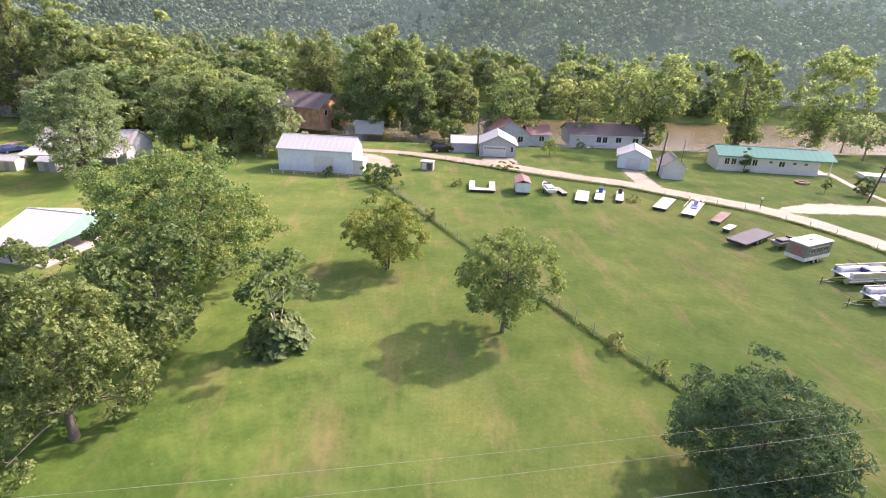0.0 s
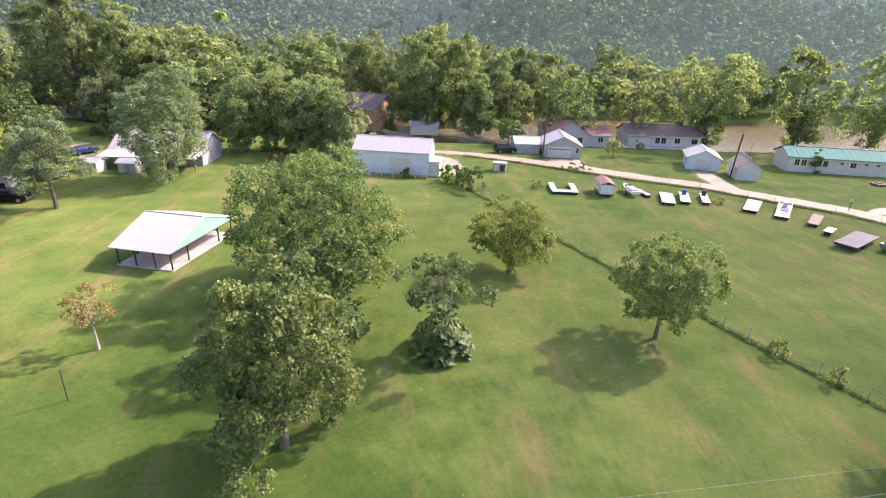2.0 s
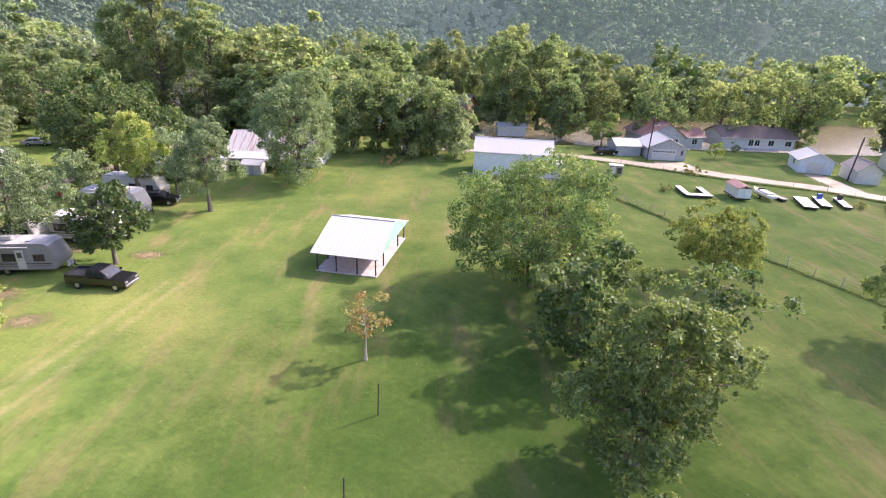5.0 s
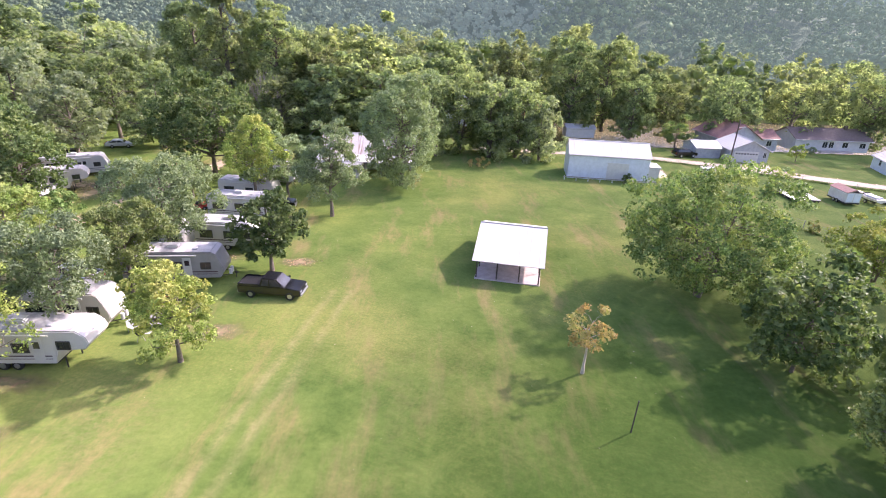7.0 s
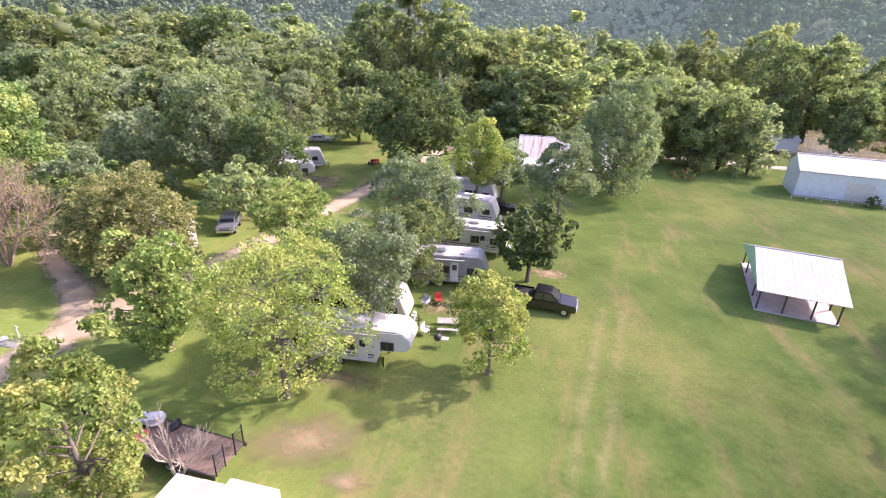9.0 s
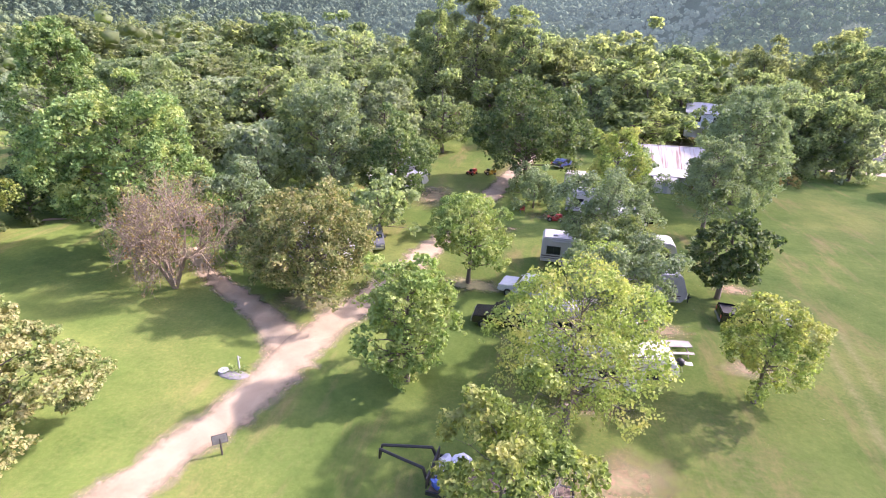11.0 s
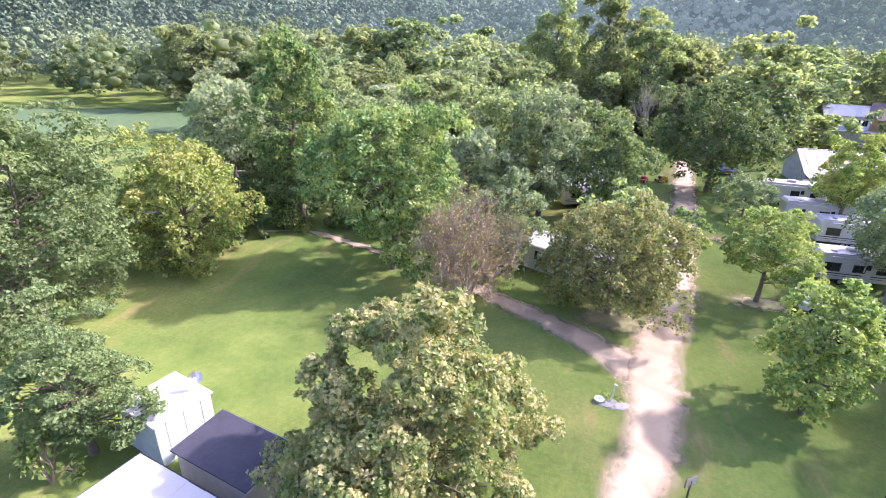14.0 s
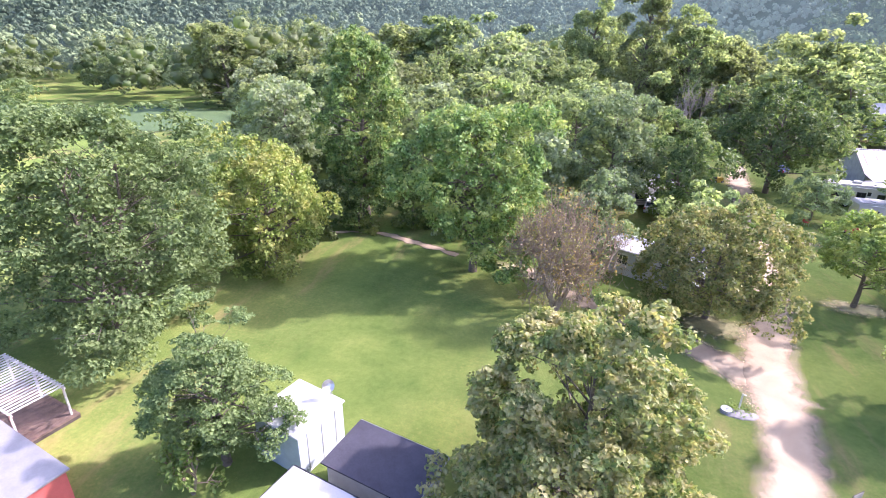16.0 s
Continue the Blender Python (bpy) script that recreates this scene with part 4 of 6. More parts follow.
ORANGE = plain("weathered_orange_boards", (0.62, 0.36, 0.20), 0.8, dirt=0.45, scale=0.9)
DARKWOOD = plain("dark_weathered_wood", (0.09, 0.07, 0.055), 0.85, dirt=0.4)
DECKWOOD = plain("brown_deck_boards", (0.22, 0.15, 0.11), 0.8, dirt=0.4)
GREYWOOD = plain("grey_weathered_wood", (0.36, 0.33, 0.29), 0.85, dirt=0.35)
CONCRETE = plain("pinkish_concrete", (0.52, 0.44, 0.40), 0.85, dirt=0.22)
STONE = plain("grey_stone", (0.28, 0.265, 0.24), 0.85, dirt=0.35, scale=4)
BLACKPAINT = plain("black_car_paint", (0.012, 0.012, 0.014), 0.22, dirt=0.3, bumpy=0)
WHITEPAINT = plain("white_car_paint", (0.58, 0.59, 0.60), 0.3, dirt=0.15, bumpy=0)
GREYPAINT = plain("grey_car_paint", (0.15, 0.155, 0.165), 0.3, dirt=0.2, bumpy=0)
BLUEPAINT = plain("dark_blue_paint", (0.03, 0.05, 0.16), 0.3, dirt=0.2, bumpy=0)
REDPAINT = plain("red_paint", (0.50, 0.05, 0.035), 0.45, dirt=0.3)
YELLOWPAINT = plain("yellow_paint", (0.62, 0.40, 0.03), 0.45, dirt=0.25)
RVSIDE = plain("white_fibreglass", (0.54, 0.52, 0.47), 0.35, dirt=0.1, scale=0.8, bumpy=0)
RVGREY = plain("grey_fibreglass", (0.27, 0.265, 0.26), 0.4, dirt=0.2, scale=0.8, bumpy=0)
RVROOF = plain("chalky_rubber_roof", (0.50, 0.49, 0.47), 0.8, dirt=0.4, scale=0.9)
STRIPE = plain("dark_maroon_stripe", (0.07, 0.035, 0.045), 0.4, dirt=0.2, bumpy=0)
TYRE = plain("black_rubber", (0.02, 0.02, 0.02), 0.8, dirt=0.3)
CHROME = plain("dull_aluminium", (0.58, 0.58, 0.58), 0.35, 0.9, dirt=0.2, bumpy=0)
DARKSTEEL = plain("black_painted_steel", (0.025, 0.024, 0.024), 0.5, dirt=0.3)
DARKROOF = plain("black_roll_roofing", (0.055, 0.053, 0.066), 0.75, dirt=0.35, scale=0.7)
TEALSIDE = plain("pale_teal_siding", (0.47, 0.53, 0.55), 0.55, dirt=0.15)
REDSIDE = plain("faded_red_siding", (0.50, 0.12, 0.10), 0.6, dirt=0.2)
CLOTHBLUE = plain("blue_tarpaulin", (0.05, 0.10, 0.34), 0.6, dirt=0.3)
CLOTHRED = plain("red_plastic", (0.55, 0.06, 0.05), 0.5, dirt=0.2)
CLOTHWHITE = plain("white_plastic_sheet", (0.58, 0.58, 0.62), 0.5, dirt=0.2)


def glass_material(name, tint):
    m, t, b = nodes_of(name)
    n = noise_tex(t, 2.0, 2)
    t.links.new(ramp(t, n.outputs["Fac"], [(0.3, tint), (0.7, tuple(c * 1.6 for c in tint))]).outputs[0], b.inputs["Base Color"])
    b.inputs["Roughness"].default_value = 0.06
    b.inputs["Specular IOR Level"].default_value = 0.7
    return m


GLASS = glass_material("dark_window_glass", (0.018, 0.021, 0.024))


# ---- buildings ----
def slab(bm, quad, thick):
    """A flat plate: four corners of its top, and its thickness downwards."""
    q = [Vector(p) for p in quad]
    n = (q[1] - q[0]).cross(q[3] - q[0]).normalized()
    n = n if n.z > 0 else -n
    top = [bm.verts.new(p) for p in q]
    low = [bm.verts.new(p - n * thick) for p in q]
    bm.faces.new(top)
    bm.faces.new(low[::-1])
    for i in range(4):
        bm.faces.new((top[i], low[i], low[(i + 1) % 4], top[(i + 1) % 4]))
    bmesh.ops.recalc_face_normals(bm, faces=bm.faces)


def window(parent, m, w, h, frame_mat=None, bars=1):
    """A window in a wall's face: local x along the wall, z up, -y outwards."""
    bm = bmesh.new()
    f = 0.07
    for a in ((-w / 2 - f, w / 2 + f, -f, 0.0), (-w / 2 - f, w / 2 + f, h, h + f), (-w / 2 - f, -w / 2, 0.0, h), (w / 2, w / 2 + f, 0.0, h)):
        box(bm, a[0], a[1], -0.05, 0.03, a[2], a[3])
    for i in range(bars):
        x = -w / 2 + w * (i + 1) / (bars + 1)
        box(bm, x - 0.02, x + 0.02, -0.04, 0.0, 0.0, h)
    win = part("window", bm, frame_mat or WHITE, parent, "window with a white frame" if frame_mat is None else "", m)
    part("pane", boxed(-w / 2, w / 2, -0.02, 0.01, 0.0, h), GLASS, win, "dark reflecting pane")
    return win


def panel_door(parent, m, w, h, mat, rows=4, label=""):
    bm = bmesh.new()
    box(bm, -w / 2, w / 2, -0.04, 0.02, 0.02, h)
    for i in range(rows):
        box(bm, -w / 2 + 0.1, w / 2 - 0.1, -0.06, -0.03, 0.08 + i * (h - 0.08) / rows, (i + 1) * (h - 0.08) / rows)
    return part("door", bm, mat, parent, label, m)


def gable(name, label, category, x, y, turn, L, D, eave, rise, wall, roof, axis="x", over=0.35, windows=(), doors=(), ribs=0.0, base=0.0, post=None):
    """A gabled building; its front stands on y = 0 and looks towards -y."""
    ob = thing(name, label, category, pose(x, y, 0, 0, 0, turn))
    bm = bmesh.new()
    if axis == "x":
        prism(bm, [(0, 0), (D, 0), (D, eave), (D / 2, eave + rise), (0, eave)], -L / 2, L / 2)
        bmesh.ops.transform(bm, matrix=Matrix(((0, 1, 0, 0), (1, 0, 0, 0), (0, 0, 1, 0), (0, 0, 0, 1))), verts=bm.verts)
        bmesh.ops.recalc_face_normals(bm, faces=bm.faces)
    else:
        prism(bm, [(-L / 2, 0), (L / 2, 0), (L / 2, eave), (0, eave + rise), (-L / 2, eave)], 0, D)
    part("wall", bm, wall, ob)
    run = (D if axis == "x" else L) / 2
    drop = rise * over / run
    up = 0.10
    for s in (-1, 1):
        bm = bmesh.new()
        if axis == "x":
            e, r = D / 2 + s * (D / 2 + over), D / 2
            quad = [(-L / 2 - over, e, eave - drop + up), (L / 2 + over, e, eave - drop + up), (L / 2 + over, r, eave + rise + up), (-L / 2 - over, r, eave + rise + up)]
        else:
            e = s * (L / 2 + over)
            quad = [(e, -over, eave - drop + up), (e, D + over, eave - drop + up), (0, D + over, eave + rise + up), (0, -over, eave + rise + up)]
        slab(bm, quad, 0.09)
        sheet = part("roof_panel", bm, roof, ob)
        if ribs:
            a, b, c, d = [Vector(p) for p in quad]
            n = int((b - a).length / ribs)
            for i in range(n + 1):
                part("rib", rods((a.lerp(b, i / n), d.lerp(c, i / n), 0.025), n=4), roof, sheet)
    if axis == "x":
        ridge = ((-L / 2 - over, D / 2, eave + rise + up), (L / 2 + over, D / 2, eave + rise + up), 0.09)
        edges = [((-L / 2 - over, e, eave - drop), (L / 2 + over, e, eave - drop), 0.07) for e in (-over, D + over)]
    else:
        ridge = ((0, -over, eave + rise + up), (0, D + over, eave + rise + up), 0.09)
        edges = [((e, -over, eave - drop), (e, D + over, eave - drop), 0.07) for e in (-L / 2 - over, L / 2 + over)]
    part("ridge_cap", rods(ridge), roof, ob)
    for e in edges:
        part("gutter", rods(e), roof if ribs else WHITE, ob)
    for side, u, z, w, h, *bars in windows:
        m = {"f": pose(u, -0.005, z), "r": pose(L / 2 + 0.005, u, z, 0, 0, 90), "l": pose(-L / 2 - 0.005, u, z, 0, 0, -90)}[side]
        window(ob, m, w, h, None, bars[0] if bars else 1)
    for side, u, w, h, mat, rows in doors:
        if w > 4 and side == "f":
            for i in range(8):
                part("door_light", boxed(u - w / 2 + 0.25 + i * 0.54, u - w / 2 + 0.55 + i * 0.54, -0.075, -0.062, h - 0.62, h - 0.34), GLASS, ob)
        m = {"f": pose(u, -0.005, 0), "r": pose(L / 2 + 0.005, u, 0, 0, 0, 90), "l": pose(-L / 2 - 0.005, u, 0, 0, 0, -90)}[side]
        panel_door(ob, m, w, h, mat, rows)
    return ob


# open picnic pavilion
pav = thing("pavilion", "open picnic pavilion with a white metal roof on a concrete slab", "pavilion", pose(-39.1, 51.7, 0, 0, 0, -11.5))
part("slab", boxed(-3.1, 3.1, -5.3, 5.3, 0.0, 0.12, bevel=0.02), CONCRETE, pav, "pinkish concrete slab")
for s in (-1, 1):
    for u in (-2.95, -1.0, 1.1, 2.95):
        part("post", boxed(u - 0.06, u + 0.06, s * 5.1 - 0.06, s * 5.1 + 0.06, 0.12, 1.98), DARKWOOD, pav)
    for v in (-2.6, 2.6):
        part("post", boxed(s * 2.95 - 0.06, s * 2.95 + 0.06, v - 0.06, v + 0.06, 0.12, 1.98), DARKWOOD, pav)
for s in (-1, 1):
    bm = bmesh.new()
    quad = [(-3.35, s * 5.65, 2.06), (3.35, s * 5.65, 2.06), (3.35, 0, 3.92), (-3.35, 0, 3.92)]
    slab(bm, quad, 0.06)
    sheet = part("roof_panel", bm, WHITEMETAL, pav)
    for i in range(15):
        f = i / 14
        part("rib", rods(((-3.35 + 6.7 * f, s * 5.65, 2.065), (-3.35 + 6.7 * f, 0, 3.925), 0.022), n=4), WHITEMETAL, sheet)
    bm = bmesh.new()
    prism(bm, [(-5.6, 1.99), (5.6, 1.99), (0, 3.84)], s * 3.28 - 0.03, s * 3.28 + 0.03)
    bmesh.ops.transform(bm, matrix=Matrix(((0, 1, 0, 0), (1, 0, 0, 0), (0, 0, 1, 0), (0, 0, 0, 1))), verts=bm.verts)
    bmesh.ops.recalc_face_normals(bm, faces=bm.faces)
    part("gable_panel", bm, GREENGABLE, pav, "pale green gable panel")
    part("beam", boxed(-3.2, 3.2, s * 5.1 - 0.08, s * 5.1 + 0.08, 1.82, 2.0), DARKWOOD, pav)
for s in (-1, 1):
    part("beam", boxed(s * 3.05 - 0.05, s * 3.05 + 0.05, -5.0, 5.0, 1.80, 1.96), DARKWOOD, pav)
part("ridge_cap", rods(((-3.36, 0, 3.94), (3.36, 0, 3.94), 0.07)), WHITEMETAL, pav)

# the big metal shed and its lean-to
shed = gable("metal_shed", "large pale metal shed with a white roof beside the lawn", "shed", -19.2, 85.0, -7.5, 12.8, 6.4, 3.9, 1.75, PALESIDING, WHITEMETAL, "x", 0.15, ribs=0.9)
panel_door(shed, pose(1.5, -0.01, 0), 3.4, 2.9, WHITE, 1)
panel_door(shed, pose(6.405, 3.2, 0, 0, 0, 90), 3.0, 3.0, WHITE, 1)
part("lean_to", boxed(6.41, 8.1, 0.1, 3.2, 0, 2.5, bevel=0.03), WHITE, shed, "small white lean-to")
part("lean_to_roof", boxed(6.41, 8.25, -0.05, 3.35, 2.505, 2.6), WHITEMETAL, shed)
fen = thing("low_fence", "low white board fence in front of a metal shed", "fence", pose(-19.2, 83.4, 0, 0, 0, -7.5))
for i in range(9):
    part("post", boxed(-7.2 + i * 1.9 - 0.06, -7.2 + i * 1.9 + 0.06, -0.06, 0.06, 0, 0.75), WHITE, fen)
part("rail", boxed(-7.4, 8.2, -0.11, -0.065, 0.5, 0.66), GREYWOOD, fen)

# houses along the road
gable("garage", "pale grey two-car garage with a white metal roof", "garage", 13.4, 101.6, -5, 7.2, 8.0, 2.5, 1.7, GREYSIDING, WHITEMETAL, "y", 0.4, [("f", 2.85, 1.1, 0.5, 1.0), ("r", 4.0, 1.1, 0.9, 1.0)], [("f", -0.6, 4.6, 2.2, WHITE, 4)], 1.0)
gable("carport_shed", "low white-roofed shed joined to a garage", "shed", 6.9, 104.6, 0, 5.0, 6.0, 2.0, 0.9, GREYSIDING, WHITEMETAL, "x", 0.25, ribs=1.0)
gable("house", "grey cottage with a red-brown shingle roof", "house", 17.5, 112.5, 4, 8.5, 11.0, 2.8, 2.7, GREYSIDING, REDSHINGLE, "y", 0.5, [("f", -1.8, 1.0, 1.1, 1.2), ("f", 2.2, 1.0, 1.1, 1.2)], [("f", 0.2, 0.95, 2.05, WHITE, 3)])
gable("house_wing", "grey house wing with a red-brown shingle roof", "house", 24.2, 114.2, 4, 4.8, 6.0, 2.7, 1.3, GREYSIDING, REDSHINGLE, "x", 0.4, [("f", 0.5, 1.0, 1.1, 1.1)])
bung = gable("bungalow", "long white bungalow with a dark brown roof", "house", 39.6, 115.6, 0, 16.4, 8.0, 2.7, 1.7, WHITE, BROWNSHINGLE, "x", 0.5, [("f", -1.6, 0.9, 1.0, 1.2), ("f", -0.2, 0.9, 1.0, 1.2), ("f", 2.9, 1.0, 1.2, 1.1), ("f", 6.8, 1.0, 1.3, 1.0)], [("f", 1.3, 0.95, 2.05, CREAM, 3)])
part("porch_step", boxed(-3, 4, -1.6, -0.02, 0, 0.3), CONCRETE, bung)
part("chimney", boxed(4.4, 5.1, 3.6, 4.2, 3.8, 5.2, bevel=0.03), DARKWOOD, bung)
gable("garage", "small white garage with a white metal roof", "garage", 38.3, 94.6, -19, 5.6, 6.6, 2.4, 1.3, PALESIDING, WHITEMETAL, "y", 0.35, [("l", 3.0, 1.1, 0.8, 0.9)], [("f", 0.0, 2.7, 2.1, WHITE, 4)], 0.9)
gable("garden_shed", "tall tan-roofed garden shed with pale walls", "shed", 43.0, 87.8, -13, 3.7, 6.0, 2.3, 1.5, CREAM, TANSHINGLE, "y", 0.2, (), [("f", 0.0, 1.9, 2.0, WHITE, 2)])
mob = gable("long_mobile_home", "long cream mobile home with a green metal roof", "mobile home", 64.2, 94.8, -9.5, 18.0, 6.0, 3.0, 1.25, CREAM, GREENMETAL, "x", 0.4, [("f", -7.4, 1.3, 0.8, 1.1), ("f", -6.2, 1.3, 0.8, 1.1), ("f", -3.4, 1.3, 0.6, 1.1), ("f", -2.4, 1.3, 0.8, 1.1), ("f", 0.4, 1.9, 0.6, 0.4), ("f", 2.4, 1.4, 1.0, 0.9), ("f", 4.6, 1.9, 0.6, 0.4), ("f", 6.6, 1.9, 0.6, 0.4)], [], 1.0)
part("skirting", boxed(-9.02, 9.02, -0.04, 6.02, 0, 0.7), WHITE, mob, "white skirting boards")
part("porch_floor", boxed(9.03, 11.4, 0.3, 5.6, 0, 0.3), CONCRETE, mob)
for u in (0.5, 5.4):
    part("porch_post", boxed(11.2, 11.35, u - 0.07, u + 0.07, 0.3, 2.75), WHITE, mob)
for s in (-1, 1):
    bm = bmesh.new()
    slab(bm, [(9.42, 3 + s * 3.4, 2.96), (11.7, 3 + s * 3.4, 2.96), (11.7, 3, 4.34), (9.42, 3, 4.34)], 0.08)
    part("porch_roof", bm, GREENMETAL, mob)
barn = gable("orange_house", "weathered two-storey house with orange boards and a brown roof", "house", -24.0, 128.0, 61, 9.4, 14.0, 5.4, 2.6, ORANGE, BROWNSHINGLE, "y", 0.6, [("f", -2.4, 3.4, 0.9, 1.2), ("f", 0.4, 3.4, 0.9, 1.2), ("f", 2.6, 3.4, 0.9, 1.2), ("f", -2.4, 0.9, 0.9, 1.2), ("f", 2.4, 0.9, 0.9, 1.2)], [("f", 0.0, 1.0, 2.05, DARKWOOD, 2)])
gable("small_shed", "low pale shed beside a weathered house", "shed", -14.5, 121.5, 0, 6.5, 4.0, 2.1, 0.6, WHITE, WHITEMETAL, "x", 0.2)
gable("red_roofed_house", "long low house with a faded red roof", "house", -97.0, 130.0, 8, 15.0, 8.0, 2.6, 1.8, CREAM, REDSHINGLE, "x", 0.6, [("f", -4, 1.0, 1.2, 1.1), ("f", 3, 1.0, 1.2, 1.1)], [("f", 0, 1.0, 2.0, DARKWOOD, 2)])
blue = gable("blue_house", "two-storey pale blue house among the trees", "house", -40.5, 131.0, -12, 12.0, 8.0, 5.6, 1.6, PALESIDING, WHITEMETAL, "x", 0.5, [("f", -3.6, 3.5, 1.0, 1.2), ("f", 0.0, 3.5, 1.0, 1.2), ("f", 1.4, 3.5, 1.0, 1.2), ("f", 4.0, 3.5, 1.0, 1.2)], [], 1.0)
part("porch_roof", boxed(-5.8, 5.8, -3.0, -0.06, 2.5, 2.62), WHITEMETAL, blue)
for u in (-5.5, -1.8, 1.8, 5.5):
    part("porch_post", boxed(u - 0.06, u + 0.06, -2.9, -2.78, 0, 2.5), WHITE, blue)
cabin = gable("camp_house", "low camp house with a rust-streaked white metal roof", "house", -58.6, 86.6, 0, 15.0, 8.6, 2.6, 2.4, GREYSIDING, RUSTROOF, "x", 0.4, [("f", -3.0, 1.0, 1.0, 1.0), ("f", 3.0, 1.0, 1.0, 1.0)], [("f", 0, 0.95, 2.0, WHITE, 3)], 0.8)
bm = bmesh.new()
slab(bm, [(-8.0, -3.6, 2.05), (8.0, -3.6, 2.05), (8.0, -0.42, 2.5), (-8.0, -0.42, 2.5)], 0.07)
part("porch_roof", bm, WHITEMETAL, cabin, "white metal porch roof")
for u in (-7.7, -2.6, 2.6, 7.7):
    part("porch_post", boxed(u - 0.06, u + 0.06, -3.5, -3.38, 0, 2.0), GREYWOOD, cabin)
for x, y in ((-66.6, 80.6), (-60.6, 80.8)):
    gable("wash_house", "small white shed in front of a camp house", "shed", x, y, -4, 2.9, 2.4, 1.7, 0.5, WHITE, WHITEMETAL, "x", 0.25, doors=[("f", 0.0, 0.8, 1.6, GREYSIDING, 1)])

# buildings below the end of the flight
bx = thing("flat_roofed_shed", "pale box-shaped shed with a white flat roof", "shed", pose(-121.75, 19.1, 0, 0, 0, -18))
part("wall", boxed(-1.6, 1.6, -1.6, 1.6, 0, 2.6), TEALSIDE, bx, "pale teal walls")
part("roof", boxed(-1.72, 1.72, -1.72, 1.72, 2.605, 2.72, bevel=0.03), WHITE, bx, "white flat roof")
for u in (-1.0, 0.0, 1.0):
    part("wall_batten", boxed(1.602, 1.63, u - 0.03, u + 0.03, 0, 2.6), WHITE, bx)
dish = thing("satellite_dish", "grey satellite dish on a roof corner", "satellite dish", pose(-120.3, 20.0, 2.72))
part("mast", rods(((0, 0, 0), (0, 0, 0.5), 0.025), ((0, 0, 0.5), (0.15, -0.1, 0.6), 0.02)), CHROME, dish)
bm = bmesh.new()
bmesh.ops.create_uvsphere(bm, u_segments=16, v_segments=8, radius=0.5)
bmesh.ops.delete(bm, geom=[v for v in bm.verts if v.co.z > -0.28], context="VERTS")
part("reflector", bm, CHROME, dish, "", pose(0.05, -0.05, 0.95, 0, 62, -40))
dk = thing("dark_roofed_addition", "low addition with a black roll roof", "building", pose(-116.2, 16.9, 0, 0, 0, -15))
part("wall", boxed(-2.3, 2.3, -1.35, 1.35, 0, 2.45), CREAM, dk)
bm = bmesh.new()
slab(bm, [(-2.55, -1.5, 2.5), (2.55, -1.5, 2.5), (2.55, 1.6, 2.66), (-2.55, 1.6, 2.66)], 0.08)
part("roof", bm, DARKROOF, dk, "black roll roofing")
part("gutter", rods(((-2.55, 1.64, 2.58), (2.55, 1.64, 2.58), 0.05), ((2.6, -1.5, 2.45), (2.6, 1.6, 2.6), 0.05)), CHROME, dk)
wm = thing("white_mobile_home", "old mobile home with a patched white metal roof", "mobile home", pose(-118.2, 12.9, 0, 0, 0, -15))
part("wall", boxed(-2.2, 6.5, -2.1, 1.75, 0, 2.7), WHITE, wm)
for i in range(8):
    part("roof_sheet", boxed(-2.35 + i * 1.12, -2.35 + i * 1.12 + 1.115, -2.2, 1.95, 2.705, 2.80 + 0.006 * (i % 3)), WHITEMETAL, wm)
part("edge_trim", rods(((-2.35, 1.97, 2.76), (6.6, 1.97, 2.76), 0.06), ((-2.38, -2.2, 2.76), (-2.38, 1.95, 2.76), 0.05)), DARKSTEEL, wm)
rd = thing("red_cabin", "red cabin with a grey flat roof", "cabin", pose(-134.2, 11.9, 0, 0, 0, -15))
part("wall", boxed(-4.0, 4.0, -1.9, 1.9, 0, 2.6), REDSIDE, rd, "faded red siding")
part("roof", boxed(-4.15, 4.12, -2.05, 2.05, 2.605, 2.72, bevel=0.02), RVGREY, rd, "grey sheet roof")
window(rd, pose(4.005, -0.4, 1.0, 0, 0, 90), 1.1, 1.0)
window(rd, pose(2.0, -1.905, 1.0), 1.0, 1.0)
pg = thing("pergola", "white slatted pergola over a wooden deck", "pergola", pose(-139.0, 17.2, 0, 0, 0, -14))
for i in range(22):
    part("slat", boxed(-3.2 + i * 0.3, -3.2 + i * 0.3 + 0.08, -1.4, 1.4, 2.3, 2.36), WHITE, pg)
for a in (-1.3, 1.3):
    part("beam", boxed(-3.3, 3.3, a - 0.05, a + 0.05, 2.16, 2.295), WHITE, pg)
    for u in (-3.1, 0, 3.1):
        part("post", boxed(u - 0.05, u + 0.05, a - 0.05, a + 0.05, 0.3, 2.155), WHITE, pg)
for i in range(16):
    part("deck_board", boxed(-3.3 + i * 0.42, -3.3 + i * 0.42 + 0.40, -2.0, 1.6, 0.2, 0.295), DECKWOOD, pg)
part("deck_frame", boxed(-3.3, 3.4, -1.98, 1.58, 0.0, 0.195), DARKWOOD, pg)
hm = gable("small_mobile_home", "small pale mobile home half hidden by trees", "mobile home", -101.2, 45.2, -30, 8.0, 3.8, 2.5, 0.6, WHITE, WHITEMETAL, "x", 0.15, [("f", -2.4, 1.1, 1.0, 0.9), ("f", 2.0, 1.1, 1.0, 0.9)], [("f", 0.2, 0.9, 1.95, CREAM, 2)])


